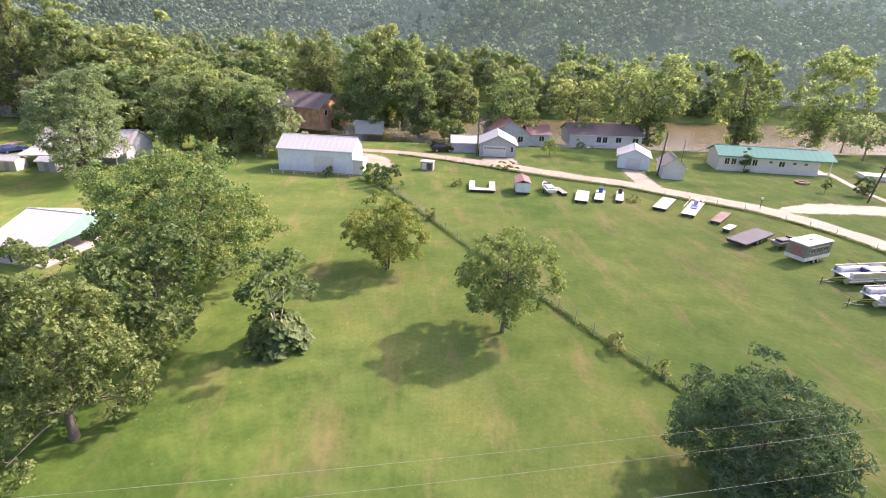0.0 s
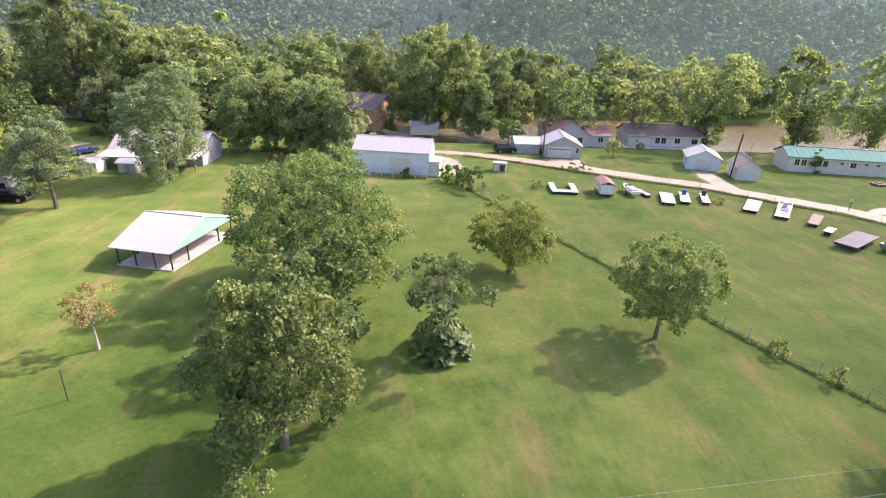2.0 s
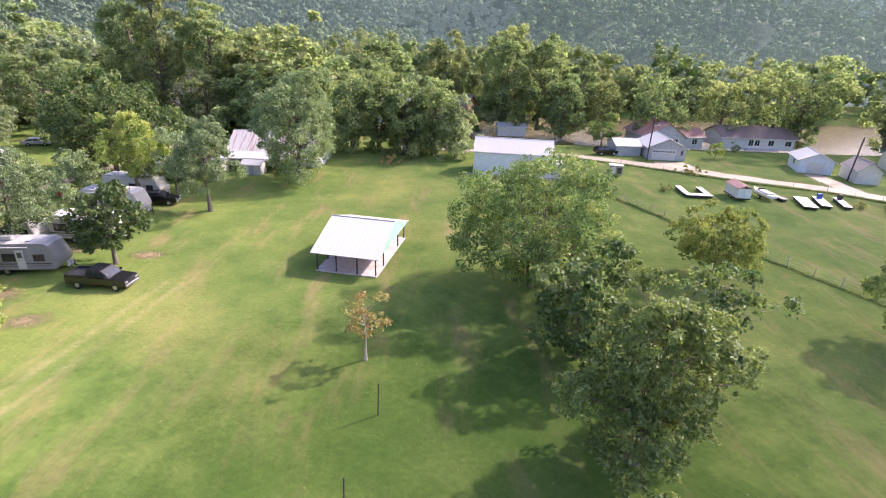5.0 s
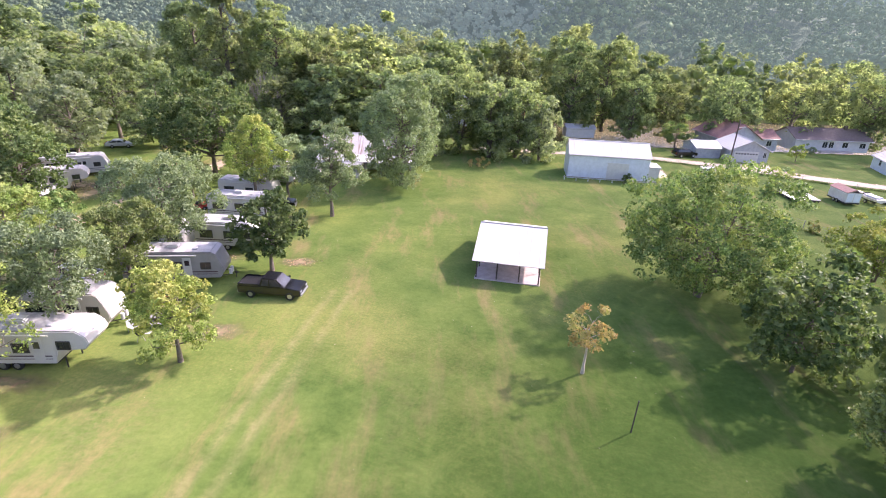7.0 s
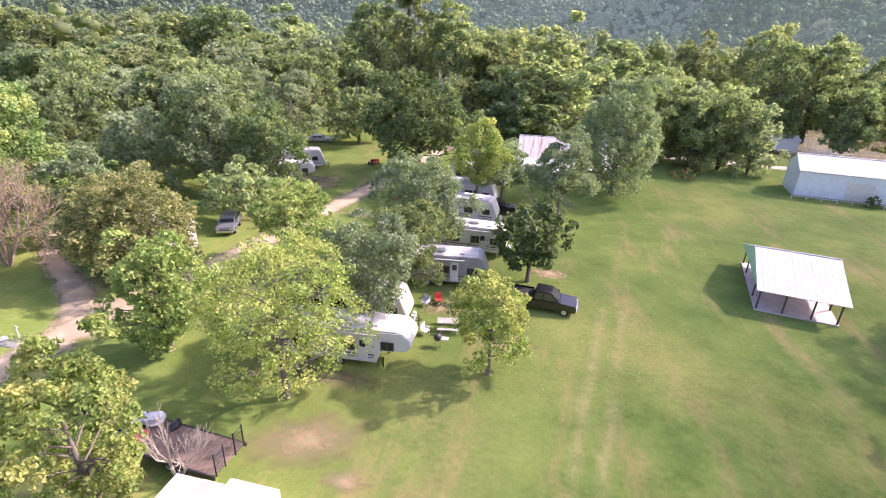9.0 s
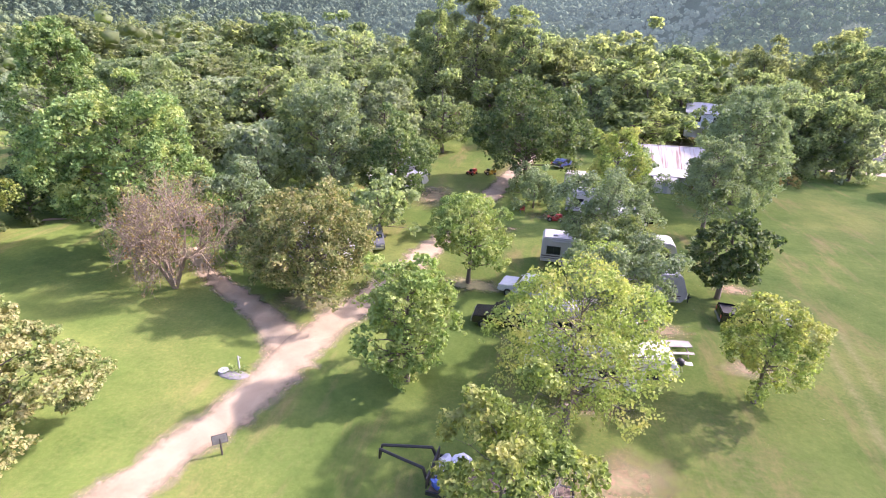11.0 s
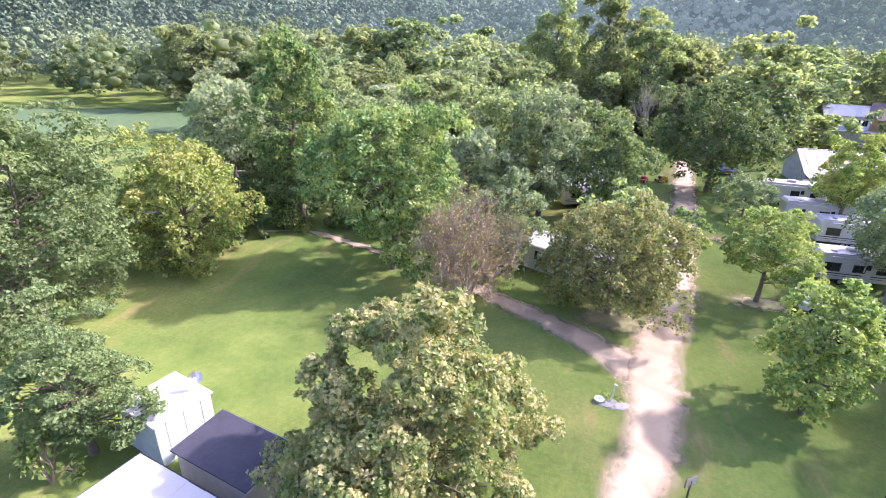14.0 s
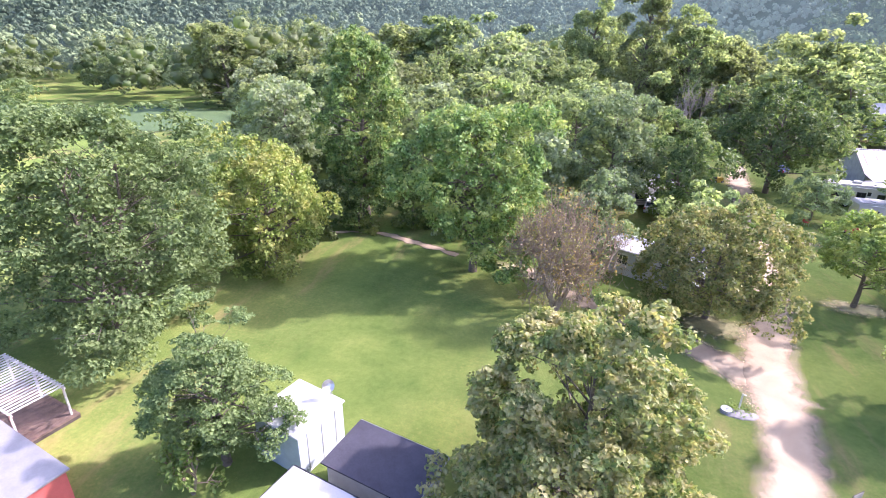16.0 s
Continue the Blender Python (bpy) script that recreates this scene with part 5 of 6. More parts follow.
# ---- trailers and cars ----
def wheels(ob, spots, r, w, rim=CHROME):
    for x, y in spots:
        t = part("wheel", wheel_bm(r, w), TYRE, ob, "", pose(x, y, r))
        bm = bmesh.new()
        for s in (-1, 1):
            rod(bm, (0, s * w * 0.44, 0), (0, s * (w * 0.5 + 0.012), 0), r * 0.55, n=12)
        part("rim", bm, rim, t, "metal rim")


def rv(label, x, y, turn, L, fifth=False, side=RVSIDE, stripe=STRIPE, W=2.45, H=3.05, door_x=0.5, slide=True, swoosh=False):
    """A camping trailer; its front looks along +x."""
    ob = thing("camping_trailer", label, "camping trailer", pose(x, y, 0, 0, 0, turn), "camping trailers")
    h, lo = L / 2, 0.55
    if fifth:
        out = [(-h, lo), (h - 2.4, lo), (h - 2.1, 1.5), (h - 0.3, 1.7), (h, 2.1), (h - 0.15, H - 0.45), (h - 0.7, H), (-h + 0.15, H - 0.08), (-h, H - 0.35)]
    else:
        out = [(-h, lo), (h - 0.35, lo), (h, 1.05), (h, 1.5), (h - 0.55, H - 0.2), (h - 0.9, H), (-h + 0.2, H), (-h, H - 0.25)]
    bm = bmesh.new()
    prism(bm, out, -W / 2, W / 2)
    bmesh.ops.bevel(bm, geom=[e for e in bm.edges if abs(e.verts[0].co.y - e.verts[1].co.y) < 1e-4], offset=0.06, segments=2, affect="EDGES")
    part("body", bm, side, ob)
    part("roof", boxed(-h + 0.25, h - 1.0, -W / 2 + 0.06, W / 2 - 0.06, H - 0.075, H + 0.03, bevel=0.02), RVROOF, ob, "chalky white roof")
    part("roof_unit", boxed(-0.6, 0.4, -0.35, 0.35, H + 0.031, H + 0.33, bevel=0.08), WHITE, ob, "roof air conditioner")
    for u in (-h * 0.6, h * 0.45):
        part("roof_vent", boxed(u - 0.2, u + 0.2, -0.7, -0.3, H + 0.031, H + 0.14, bevel=0.03), GREYSIDING, ob)
    for s in (-1, 1):
        t = 0 if s < 0 else 180
        for u, w, z, hh in ((-h * 0.62, 1.2, 1.45, 0.7), (h * 0.08, 0.9, 1.5, 0.6), (h * 0.66, 0.75, 1.75 if fifth else 1.5, 0.5)):
            window(ob, pose(u, s * (W / 2 + 0.004), z, 0, 0, t), w, hh, DARKSTEEL, 1)
        for z, hh in ((1.12, 0.10), (0.92, 0.05)):
            part("stripe", boxed(-h + 0.05, h - (2.5 if fifth else 0.5), s * (W / 2 + 0.002) - 0.005, s * (W / 2 + 0.002) + 0.005, z, z + hh), stripe, ob)
        if swoosh:
            for k in range(3):
                bm = bmesh.new()
                prism(bm, [(-h * 0.25 + 0.3 * k, 1.1 + 0.16 * k), (h * 0.2 + 0.4 * k, 1.75 + 0.2 * k), (h * 0.55, 1.95 + 0.2 * k), (h * 0.15 + 0.3 * k, 1.55 + 0.2 * k)], s * (W / 2 + 0.006) - 0.006, s * (W / 2 + 0.006) + 0.006)
                part("swoosh", bm, stripe, ob, "dark curved stripe")
        part("awning_roll", rods(((-h * 0.7, s * (W / 2 + 0.09), H - 0.28), (h * 0.5, s * (W / 2 + 0.09), H - 0.28), 0.07)), WHITE, ob)
    d = part("door", boxed(-0.35, 0.35, -0.035, 0.0, 0.0, 1.85, bevel=0.01), WHITE, ob, "entry door with a dark window", pose(door_x * h * 0.6, -W / 2 - 0.004, 0.68))
    part("pane", boxed(-0.2, 0.2, -0.045, -0.036, 1.1, 1.6), GLASS, d)
    if slide:
        part("slide_out", boxed(-h * 0.5, h * 0.05, W / 2 + 0.005, W / 2 + 0.75, 0.85, H - 0.5, bevel=0.04), side, ob, "slide-out room")
    ax = -h * 0.15
    wheels(ob, [(ax - 0.45, -W / 2 + 0.16), (ax + 0.45, -W / 2 + 0.16), (ax - 0.45, W / 2 - 0.16), (ax + 0.45, W / 2 - 0.16)], 0.36, 0.24)
    part("chassis", boxed(-h + 0.2, h - 2.5, -W / 2 + 0.35, W / 2 - 0.35, 0.36, 0.56), DARKSTEEL, ob)
    if fifth:
        part("hitch", rods(((h - 1.2, 0, 1.5), (h - 1.2, 0, 0.9), 0.1), ((h - 2.0, -0.8, 0), (h - 2.0, -0.8, 0.8), 0.05), ((h - 2.0, 0.8, 0), (h - 2.0, 0.8, 0.8), 0.05)), DARKSTEEL, ob)
    else:
        part("hitch", rods(((h - 0.5, -0.7, 0.5), (h + 0.9, 0, 0.5), 0.05), ((h - 0.5, 0.7, 0.5), (h + 0.9, 0, 0.5), 0.05), ((h + 0.7, 0, 0), (h + 0.7, 0, 0.9), 0.04)), DARKSTEEL, ob)
        for s in (-0.25, 0.25):
            part("gas_bottle", rods(((h + 0.3, s, 0.5), (h + 0.3, s, 1.0), 0.15), n=10), WHITE, ob)
    return ob


rv("white fifth-wheel camping trailer with a chalky roof under trees", -74.2, 32.5, 3, 9.4, True)
rv("white camping trailer with faded side stripes", -74.4, 37.5, 1, 6.6, False, slide=False)
rv("grey camping trailer with a curved front", -70.3, 45.4, 6, 8.6, False, RVGREY, slide=False)
rv("white travel trailer with dark curved stripes", -68.3, 53.0, -2, 6.6, False, swoosh=True, slide=False)
rv("white travel trailer with tinted windows beside the drive", -75.0, 51.6, -2, 6.2, False, slide=False)
rv("white camper with large windows among trees", -71.4, 68.2, -4, 7.6, False, slide=False)
rv("white camper with large windows among trees", -71.4, 77.0, -6, 7.6, False, stripe=GREYSIDING, slide=False)
rv("white fifth-wheel camping trailer in deep shade", -98.0, 69.4, 28, 8.4, True, stripe=GREYPAINT)
rv("grey-roofed camping trailer in deep shade", -100.0, 77.2, 26, 8.4, False, stripe=GREYPAINT, slide=False)
rv("tan camping trailer half hidden by trees", -70.4, 61.8, -4, 7.2, False, CREAM, slide=False)
low_rv = rv("white camping trailer with slide-outs beside a flatbed trailer", -72.4, 17.1, -2, 9.0, False, slide=True)
part("slide_out", boxed(2.4, 4.1, 1.23, 1.95, 0.85, 2.6, bevel=0.04), RVSIDE, low_rv, "slide-out room")


def vehicle(name, label, category, x, y, turn, paint, kind="pickup", L=5.5, W=1.95):
    """A car or truck; its front looks along +x."""
    ob = thing(name, label, category, pose(x, y, 0, 0, 0, turn), "parked vehicles")
    h = L / 2
    if kind == "pickup":
        low = [(-h, 0.45), (h - 0.05, 0.42), (h, 0.75), (h - 0.1, 1.02), (h - 1.35, 1.14), (-h + 2.0, 1.16), (-h, 1.16)]
        cab = [(h - 1.4, 1.145), (h - 2.1, 1.80), (h - 3.35, 1.86), (h - 3.6, 1.165)]
    elif kind == "suv":
        low = [(-h, 0.45), (h - 0.05, 0.42), (h, 0.75), (h - 0.1, 0.98), (h - 1.2, 1.08), (-h, 1.12)]
        cab = [(h - 1.25, 1.085), (h - 1.9, 1.66), (-h + 0.5, 1.72), (-h + 0.1, 1.125)]
    else:
        low = [(-h, 0.4), (h - 0.05, 0.35), (h, 0.6), (h - 0.1, 0.8), (h - 1.3, 0.92), (-h + 0.7, 0.96), (-h, 0.9)]
        cab = [(h - 1.35, 0.925), (h - 2.1, 1.40), (-h + 1.3, 1.43), (-h + 0.5, 0.955)]
    bm = bmesh.new()
    prism(bm, low, -W / 2, W / 2)
    bmesh.ops.bevel(bm, geom=bm.edges[:], offset=0.05, segments=2, affect="EDGES")
    part("body", bm, paint, ob)
    bm = bmesh.new()
    made = prism(bm, cab, -W / 2 + 0.06, W / 2 - 0.06)
    top = max(v.co.z for v in made)
    for v in made:
        if v.co.z > 1.3:
            v.co.y *= 0.84
    bmesh.ops.bevel(bm, geom=bm.edges[:], offset=0.035, segments=2, affect="EDGES")
    part("cab", bm, paint, ob)
    c0, c1, c2, c3 = cab
    for s in (-1, 1):
        bm = bmesh.new()
        y0, y1 = s * (W / 2 - 0.055), s * ((W / 2 - 0.06) * 0.86 + 0.012)
        mid = (c1[0] + c2[0]) / 2
        for a, b in (((c0[0] - 0.22, c1[0] - 0.06), (mid + 0.05, mid + 0.05)), ((mid - 0.05, mid - 0.05), (c3[0] + 0.2, c2[0] + 0.1))):
            slab(bm, [(a[0], y0, c0[1] + 0.08), (b[0], y0, c0[1] + 0.08), (b[1], y1, top - 0.12), (a[1], y1, top - 0.12)], 0.012)
        part("side_window", bm, GLASS, ob)
    for a, b, nm in ((c0, c1, "windscreen"), (c3, c2, "rear_window")):
        s = 1 if nm == "windscreen" else -1
        bm = bmesh.new()
        slab(bm, [(a[0] - 0.08 * s + 0.03 * s, -W / 2 + 0.2, a[1] + 0.09), (a[0] - 0.05 * s, W / 2 - 0.2, a[1] + 0.09), (b[0] + 0.09 * s, W / 2 * 0.74, b[1] - 0.1), (b[0] + 0.09 * s, -W / 2 * 0.74, b[1] - 0.1)], 0.02)
        part(nm, bm, GLASS, ob)
    if kind == "pickup":
        part("bed_floor", boxed(-h + 0.1, h - 3.7, -W / 2 + 0.14, W / 2 - 0.14, 1.162, 1.18), DARKSTEEL, ob)
        for s in (-1, 1):
            part("bed_rail", boxed(-h + 0.03, h - 3.65, s * (W / 2 - 0.08) - 0.05, s * (W / 2 - 0.08) + 0.05, 1.162, 1.30, bevel=0.02), paint, ob)
        part("tailgate", boxed(-h + 0.01, -h + 0.09, -W / 2 + 0.14, W / 2 - 0.14, 1.162, 1.30, bevel=0.02), paint, ob)
    for s in (-1, 1):
        part("headlight", boxed(h - 0.1, h + 0.012, s * 0.68 - 0.18, s * 0.68 + 0.18, 0.72, 0.9, bevel=0.02), CHROME, ob, "clear headlight")
        part("tail_light", boxed(-h - 0.015, -h + 0.06, s * 0.82 - 0.09, s * 0.82 + 0.09, 0.75, 1.05, bevel=0.01), CLOTHRED, ob, "red tail light")
        part("mirror", boxed(c0[0] - 0.35, c0[0] - 0.15, s * (W / 2 + 0.1) - 0.1, s * (W / 2 + 0.1) + 0.1, c0[1] + 0.02, c0[1] + 0.2, bevel=0.03), paint, ob)
    part("bumper", boxed(h - 0.06, h + 0.08, -W / 2 + 0.1, W / 2 - 0.1, 0.42, 0.62, bevel=0.03), CHROME, ob)
    part("bumper", boxed(-h - 0.08, -h + 0.05, -W / 2 + 0.1, W / 2 - 0.1, 0.42, 0.6, bevel=0.03), CHROME, ob)
    wheels(ob, [(h - 0.95, -W / 2 + 0.1), (h - 0.95, W / 2 - 0.1), (-h + 1.1, -W / 2 + 0.1), (-h + 1.1, W / 2 - 0.1)], 0.38 if kind != "car" else 0.32, 0.26)
    return ob


vehicle("pickup", "black crew-cab pickup parked on the lawn", "pickup", -61.0, 42.9, -5, BLACKPAINT)
vehicle("pickup", "black pickup with an open bed under trees", "pickup", -80.4, 38.4, 176, BLACKPAINT)
wt_truck = vehicle("work_truck", "white pickup with a dark flat bed", "pickup", -78.9, 43.8, 166, WHITEPAINT, L=5.3)
vehicle("dark_suv", "dark estate car in the shade of trees", "car", -67.4, 65.6, 8, BLACKPAINT, "suv", 4.8, 1.9)
vehicle("grey_suv", "grey hatchback beside the driveway", "car", -95.4, 51.4, -70, GREYPAINT, "suv", 4.4, 1.85)
vehicle("dark_car", "dark car parked beside a garage", "car", 2.4, 105.0, 10, BLACKPAINT, "suv", 4.7, 1.9)
vehicle("blue_car", "dark blue car beside a camp house", "car", -75.0, 93.0, 60, BLUEPAINT, "car", 4.6, 1.85)
vehicle("white_car", "white car among distant trailers", "car", -104.5, 96.0, 20, WHITEPAINT, "car", 4.6, 1.85)
vehicle("dark_van", "dark car in the shade of the camp ground", "car", -106.5, 86.5, 20, BLACKPAINT, "suv", 4.8, 1.9)
vehicle("white_car", "pale car beside a wooded drive", "car", -98.0, 67.0, 80, WHITEPAINT, "suv", 4.6, 1.85)


# ---- bare trees ----
def bare_tree(label, x, y, h, spread, seed, bark=DEADBARK, depth=6, stems=3, lean=0.0, category="bare tree", leaf=None, size=0.2, share=0.0, w=None):
    rng = np.random.default_rng(seed)
    segs, tips = [], []

    def grow(p, d, length, r, k):
        q = p + d * length
        segs.append((p, q, r, r * 0.68))
        if k == 0:
            tips.append(q)
            return
        for _ in range(3 if k > 2 else 2):
            e = d + rng.normal(size=3) * spread + np.array((0, 0, 0.12))
            e /= np.linalg.norm(e)
            grow(p + d * length * rng.uniform(0.6, 1.0), e, length * rng.uniform(0.62, 0.86), r * 0.62, k - 1)
    for s in range(stems):
        q = 2 * math.pi * s / stems
        d = np.array((0.7 * math.cos(q) + lean, 0.7 * math.sin(q), 1.0))
        grow(np.array((0.05 * math.cos(q), 0.05 * math.sin(q), 0.0)), d / np.linalg.norm(d), h * 0.27, 0.02 * h, depth - 1)
    tips = np.array(tips)
    k = np.array((1.0, 1.0, h / tips[:, 2].max()))
    k[:2] = (w / 2 if w else 0.4 * h) / np.percentile(np.linalg.norm(tips[:, :2] - tips[:, :2].mean(0), axis=1), 96)
    lean_by = tips[:, :2].mean(0) / tips[:, 2].mean()

    def sized(p):
        p = np.asarray(p, float)
        return (p - np.array((*(lean_by * p[2]), 0.0))) * k
    segs = [(sized(a), sized(b), ra, rb) for a, b, ra, rb in segs]
    tips = [sized(p) for p in tips]
    ob = thing("bare_tree", label, category, pose(x, y, 0))
    v, f = tubes(segs, 4)
    t = new("trunk", array_mesh("trunk", v, f, bark))
    t.parent = ob
    if leaf:
        pts = np.array([tips[i] for i in rng.integers(0, len(tips), int(len(tips) * share))])
        pts = pts + rng.normal(size=pts.shape) * 0.2
        v, f = leaves(rng, pts, rng.normal(size=pts.shape), size, 1.0, 0.3)
        c = new("crown", array_mesh("crown", v, f, leaf))
        c.parent = ob
    return ob


bare_tree("half-dead tree with grey bare twigs beside a side drive", -109.0, 37.8, 10.4, 0.62, 3, depth=8, stems=5, leaf=L_RUST, size=0.22, share=0.5, w=9.6)
bare_tree("small bare grey tree beside a flatbed trailer", -78.4, 20.2, 4.6, 0.40, 5, PALEBARK, 6, 2, 0.1)
bare_tree("bare brown shrub beside a locust tree", -125.4, 14.9, 3.4, 0.45, 6, DEADBARK, 5, 4, leaf=L_BRIGHT, size=0.3, share=4.0)
bare_tree("pale bare tree at the edge of the wood", -85.0, 118.0, 13.0, 0.36, 8, PALEBARK, 6, 3, leaf=L_OLIVE, size=0.4, share=1.2)
# huge leaves round the foot of the ragged broad-leaved tree
rng_y = np.random.default_rng(21)
q = rng_y.uniform(0, 2 * math.pi, 420)
z = rng_y.uniform(0.15, 2.6, 420)
rr = 2.3 * np.sqrt(np.clip(1 - (z / 3.0) ** 2, 0.05, 1)) * rng_y.uniform(0.7, 1.05, 420)
pts = np.column_stack([-11.2 + rr * np.cos(q), 33.6 + rr * np.sin(q), z])
v, f = leaves(rng_y, pts, np.column_stack([np.cos(q), np.sin(q), 0.8 * np.ones(420)]), 0.75, 0.35, 0.4, 0.85)
tagged(new("broad_leaved_shrub", array_mesh("broad_leaved_shrub", v, f, L_DARK)), "shrub of huge round leaves at a tree's foot", "shrub")
tree("dense dark hedge bush at the fence's end", -6.6, 77.5, 3.4, 5.4, L_DARK, 0.26, 0.1, "round", 1.3, 16, 301, category="bush", name="bush")
tree("dense dark hedge bush beside a metal shed", -9.2, 81.0, 3.0, 4.6, L_MID, 0.26, 0.1, "round", 1.3, 14, 302, category="bush", name="bush")
tree("small round bush in front of a metal shed", -16.6, 83.0, 1.7, 1.9, L_DARK, 0.2, 0.05, "round", 1.3, 10, 303, category="bush", name="bush")
tree("reddish round shrub at the wood's edge", -40.0, 91.0, 1.6, 4.4, L_RUST, 0.24, 0.05, "dome", 1.2, 12, 304, category="bush", name="bush")
tree("small garden bush in front of a bungalow", 33.0, 112.5, 2.0, 2.2, L_GREY, 0.2, 0.05, "round", 1.3, 10, 305, category="bush", name="bush")
tree("thin young tree on a garden lawn", 66.5, 82.0, 2.6, 1.6, L_DARK, 0.2, 0.8, "round", 1.0, 8, 306, category="sapling")
tree("low bushes beside the gravel road", 13.5, 91.0, 1.5, 5.0, L_WEED, 0.22, 0.05, "round", 1.3, 12, 307, category="bush", name="bush")
tree("round bush among the trailers", -88.5, 57.0, 4.4, 5.2, L_MID, 0.26, 0.2, "round", 1.3, 16, 308, category="bush", name="bush")

# ---- fences, poles, cables ----
def fence(label, line, gap, height, post_r, seed, wires=4, mesh=True):
    ob = thing("wire_fence", label, "fence")
    pts = []
    for (x0, y0), (x1, y1) in zip(line, line[1:]):
        n = max(1, round(math.hypot(x1 - x0, y1 - y0) / gap))
        pts += [(x0 + (x1 - x0) * i / n, y0 + (y1 - y0) * i / n) for i in range(n)]
    pts.append(line[-1])
    rng = np.random.default_rng(seed)
    for x, y in pts:
        part("post", rods(((x, y, 0), (x + rng.normal() * 0.05, y + rng.normal() * 0.05, height * rng.uniform(0.92, 1.1)), post_r)), GREYWOOD, ob)
    for k in range(wires):
        z = height * (k + 1) / (wires + 0.3)
        bm = bmesh.new()
        for (x0, y0), (x1, y1) in zip(pts, pts[1:]):
            rod(bm, (x0, y0, z), (x1, y1, z), 0.010, n=4)
        part("wire", bm, GREYWOOD, ob)
    return pts


fp = fence("old wire fence grown over with weeds across the lawn", [(-6.4, 77.0), (-0.3, 64.0), (4.7, 53.7), (10.8, 41.9), (13.8, 35.9), (16.5, 31.4), (19.6, 26.0), (27.0, 13.0)], 2.6, 1.25, 0.045, 1)
spots = [(x0 + (x1 - x0) * k / 9, y0 + (y1 - y0) * k / 9, 0) for (x0, y0), (x1, y1) in zip(fp, fp[1:]) for k in range(9)]
weeds("fence_weeds", "dark rank weeds along the foot of a fence", np.random.default_rng(2), spots, 0.45, L_DARK, 0.18, 42, 0.18)
for i, (x, y, h, w) in enumerate([(17.2, 30.4, 1.5, 1.0), (14.9, 33.9, 1.6, 1.8), (0.3, 63.0, 1.6, 1.6)]):
    tree("vine-grown weed clump on a fence", x, y, h, w, L_WEED, 0.2, 0.05, "round", 1.2, 8, 320 + i, category="bush", name="bush")
road_edge = [(-6, 100.5), (3.0, 96.6), (12.6, 91.0), (22.6, 85.2), (31.6, 81.6), (40, 74.8), (46.3, 70.6), (49.8, 66.6), (53.0, 61.2), (54.6, 56.4), (55.9, 45), (55.6, 22)]
rp = fence("low wire fence along the gravel road", road_edge, 4.0, 0.9, 0.04, 3, 2)
spots = [(x0 + (x1 - x0) * k / 12, y0 + (y1 - y0) * k / 12, 0) for (x0, y0), (x1, y1) in zip(rp, rp[1:]) for k in range(12)]
weeds("verge_weeds", "dark uncut weeds along the road's verge", np.random.default_rng(4), spots, 0.4, L_DARK, 0.20, 40, 0.22)


def pole(label, x, y, h, lamp=False, arm=True, r=0.13, lean=0.0):
    ob = thing("utility_pole", label, "utility pole", pose(x, y, 0, 0, lean, 0), "utility poles")
    part("shaft", rods(((0, 0, 0), (0, 0, h), r), n=8), DARKWOOD, ob)
    if arm:
        part("crossarm", boxed(-0.9, 0.9, -0.06 - r, 0.06 - r, h - 0.6, h - 0.45), DARKWOOD, ob)
        for u in (-0.8, 0.8):
            part("insulator", rods(((u, -r, h - 0.44), (u, -r, h - 0.26), 0.05)), STONE, ob)
    if lamp:
        part("lamp_arm", rods(((0, 0, h - 1.4), (0.9, -0.5, h - 1.2), 0.04)), CHROME, ob)
        part("lamp_head", boxed(0.7, 1.1, -0.65, -0.35, h - 1.3, h - 1.1, bevel=0.04), CHROME, ob)
    return ob


pole("weathered wooden utility pole beside a garage", 9.3, 100.6, 8.2, True, False)
pole("weathered wooden utility pole between two sheds", 41.2, 90.0, 7.8, False, False, lean=3)
pole("slim pole behind a garden shed", 50.4, 100.7, 4.6, False, False, 0.06)
pole("leaning wooden utility pole beside a turning place", 69.6, 76.6, 6.2, False, True, lean=8)
pole("dark pole in front of the tall trees", -84.0, 115.0, 9.0, False, False)
for i, (y0, z0) in enumerate([(13.6, 9.0), (14.6, 9.0), (12.0, 9.0)]):
    bm = bmesh.new()
    pts = [(x, y0 + 0.17 * (x - 8), z0 + 0.0009 * (x - 12) ** 2) for x in range(-26, 90, 4)]
    rings = [[bm.verts.new((x, y + 0.006 * math.cos(q), z + 0.006 * math.sin(q))) for q in (0.0, 1.571, 3.142, 4.712)] for x, y, z in pts]
    for a, b in zip(rings, rings[1:]):
        for k in range(4):
            bm.faces.new((a[k], a[(k + 1) % 4], b[(k + 1) % 4], b[k]))
    cable = part("overhead_cable", bm, GREYWOOD, None, "thin pale overhead cable above the lawn")
    tagged(cable, category="cable", group="overhead cables")
for x, y, h in ((-34.9, 27.1, 2.3), (-35.9, 20.7, 1.6)):
    st = thing("stake", "thin dark stake standing in the lawn", "stake", pose(x, y, 0))
    part("shaft", rods(((0, 0, 0), (0.05, 0, h), 0.045)), DARKWOOD, st)
    part("cap", rods(((0.05, 0, h), (0.05, 0, h + 0.06), 0.055)), DARKSTEEL, st)

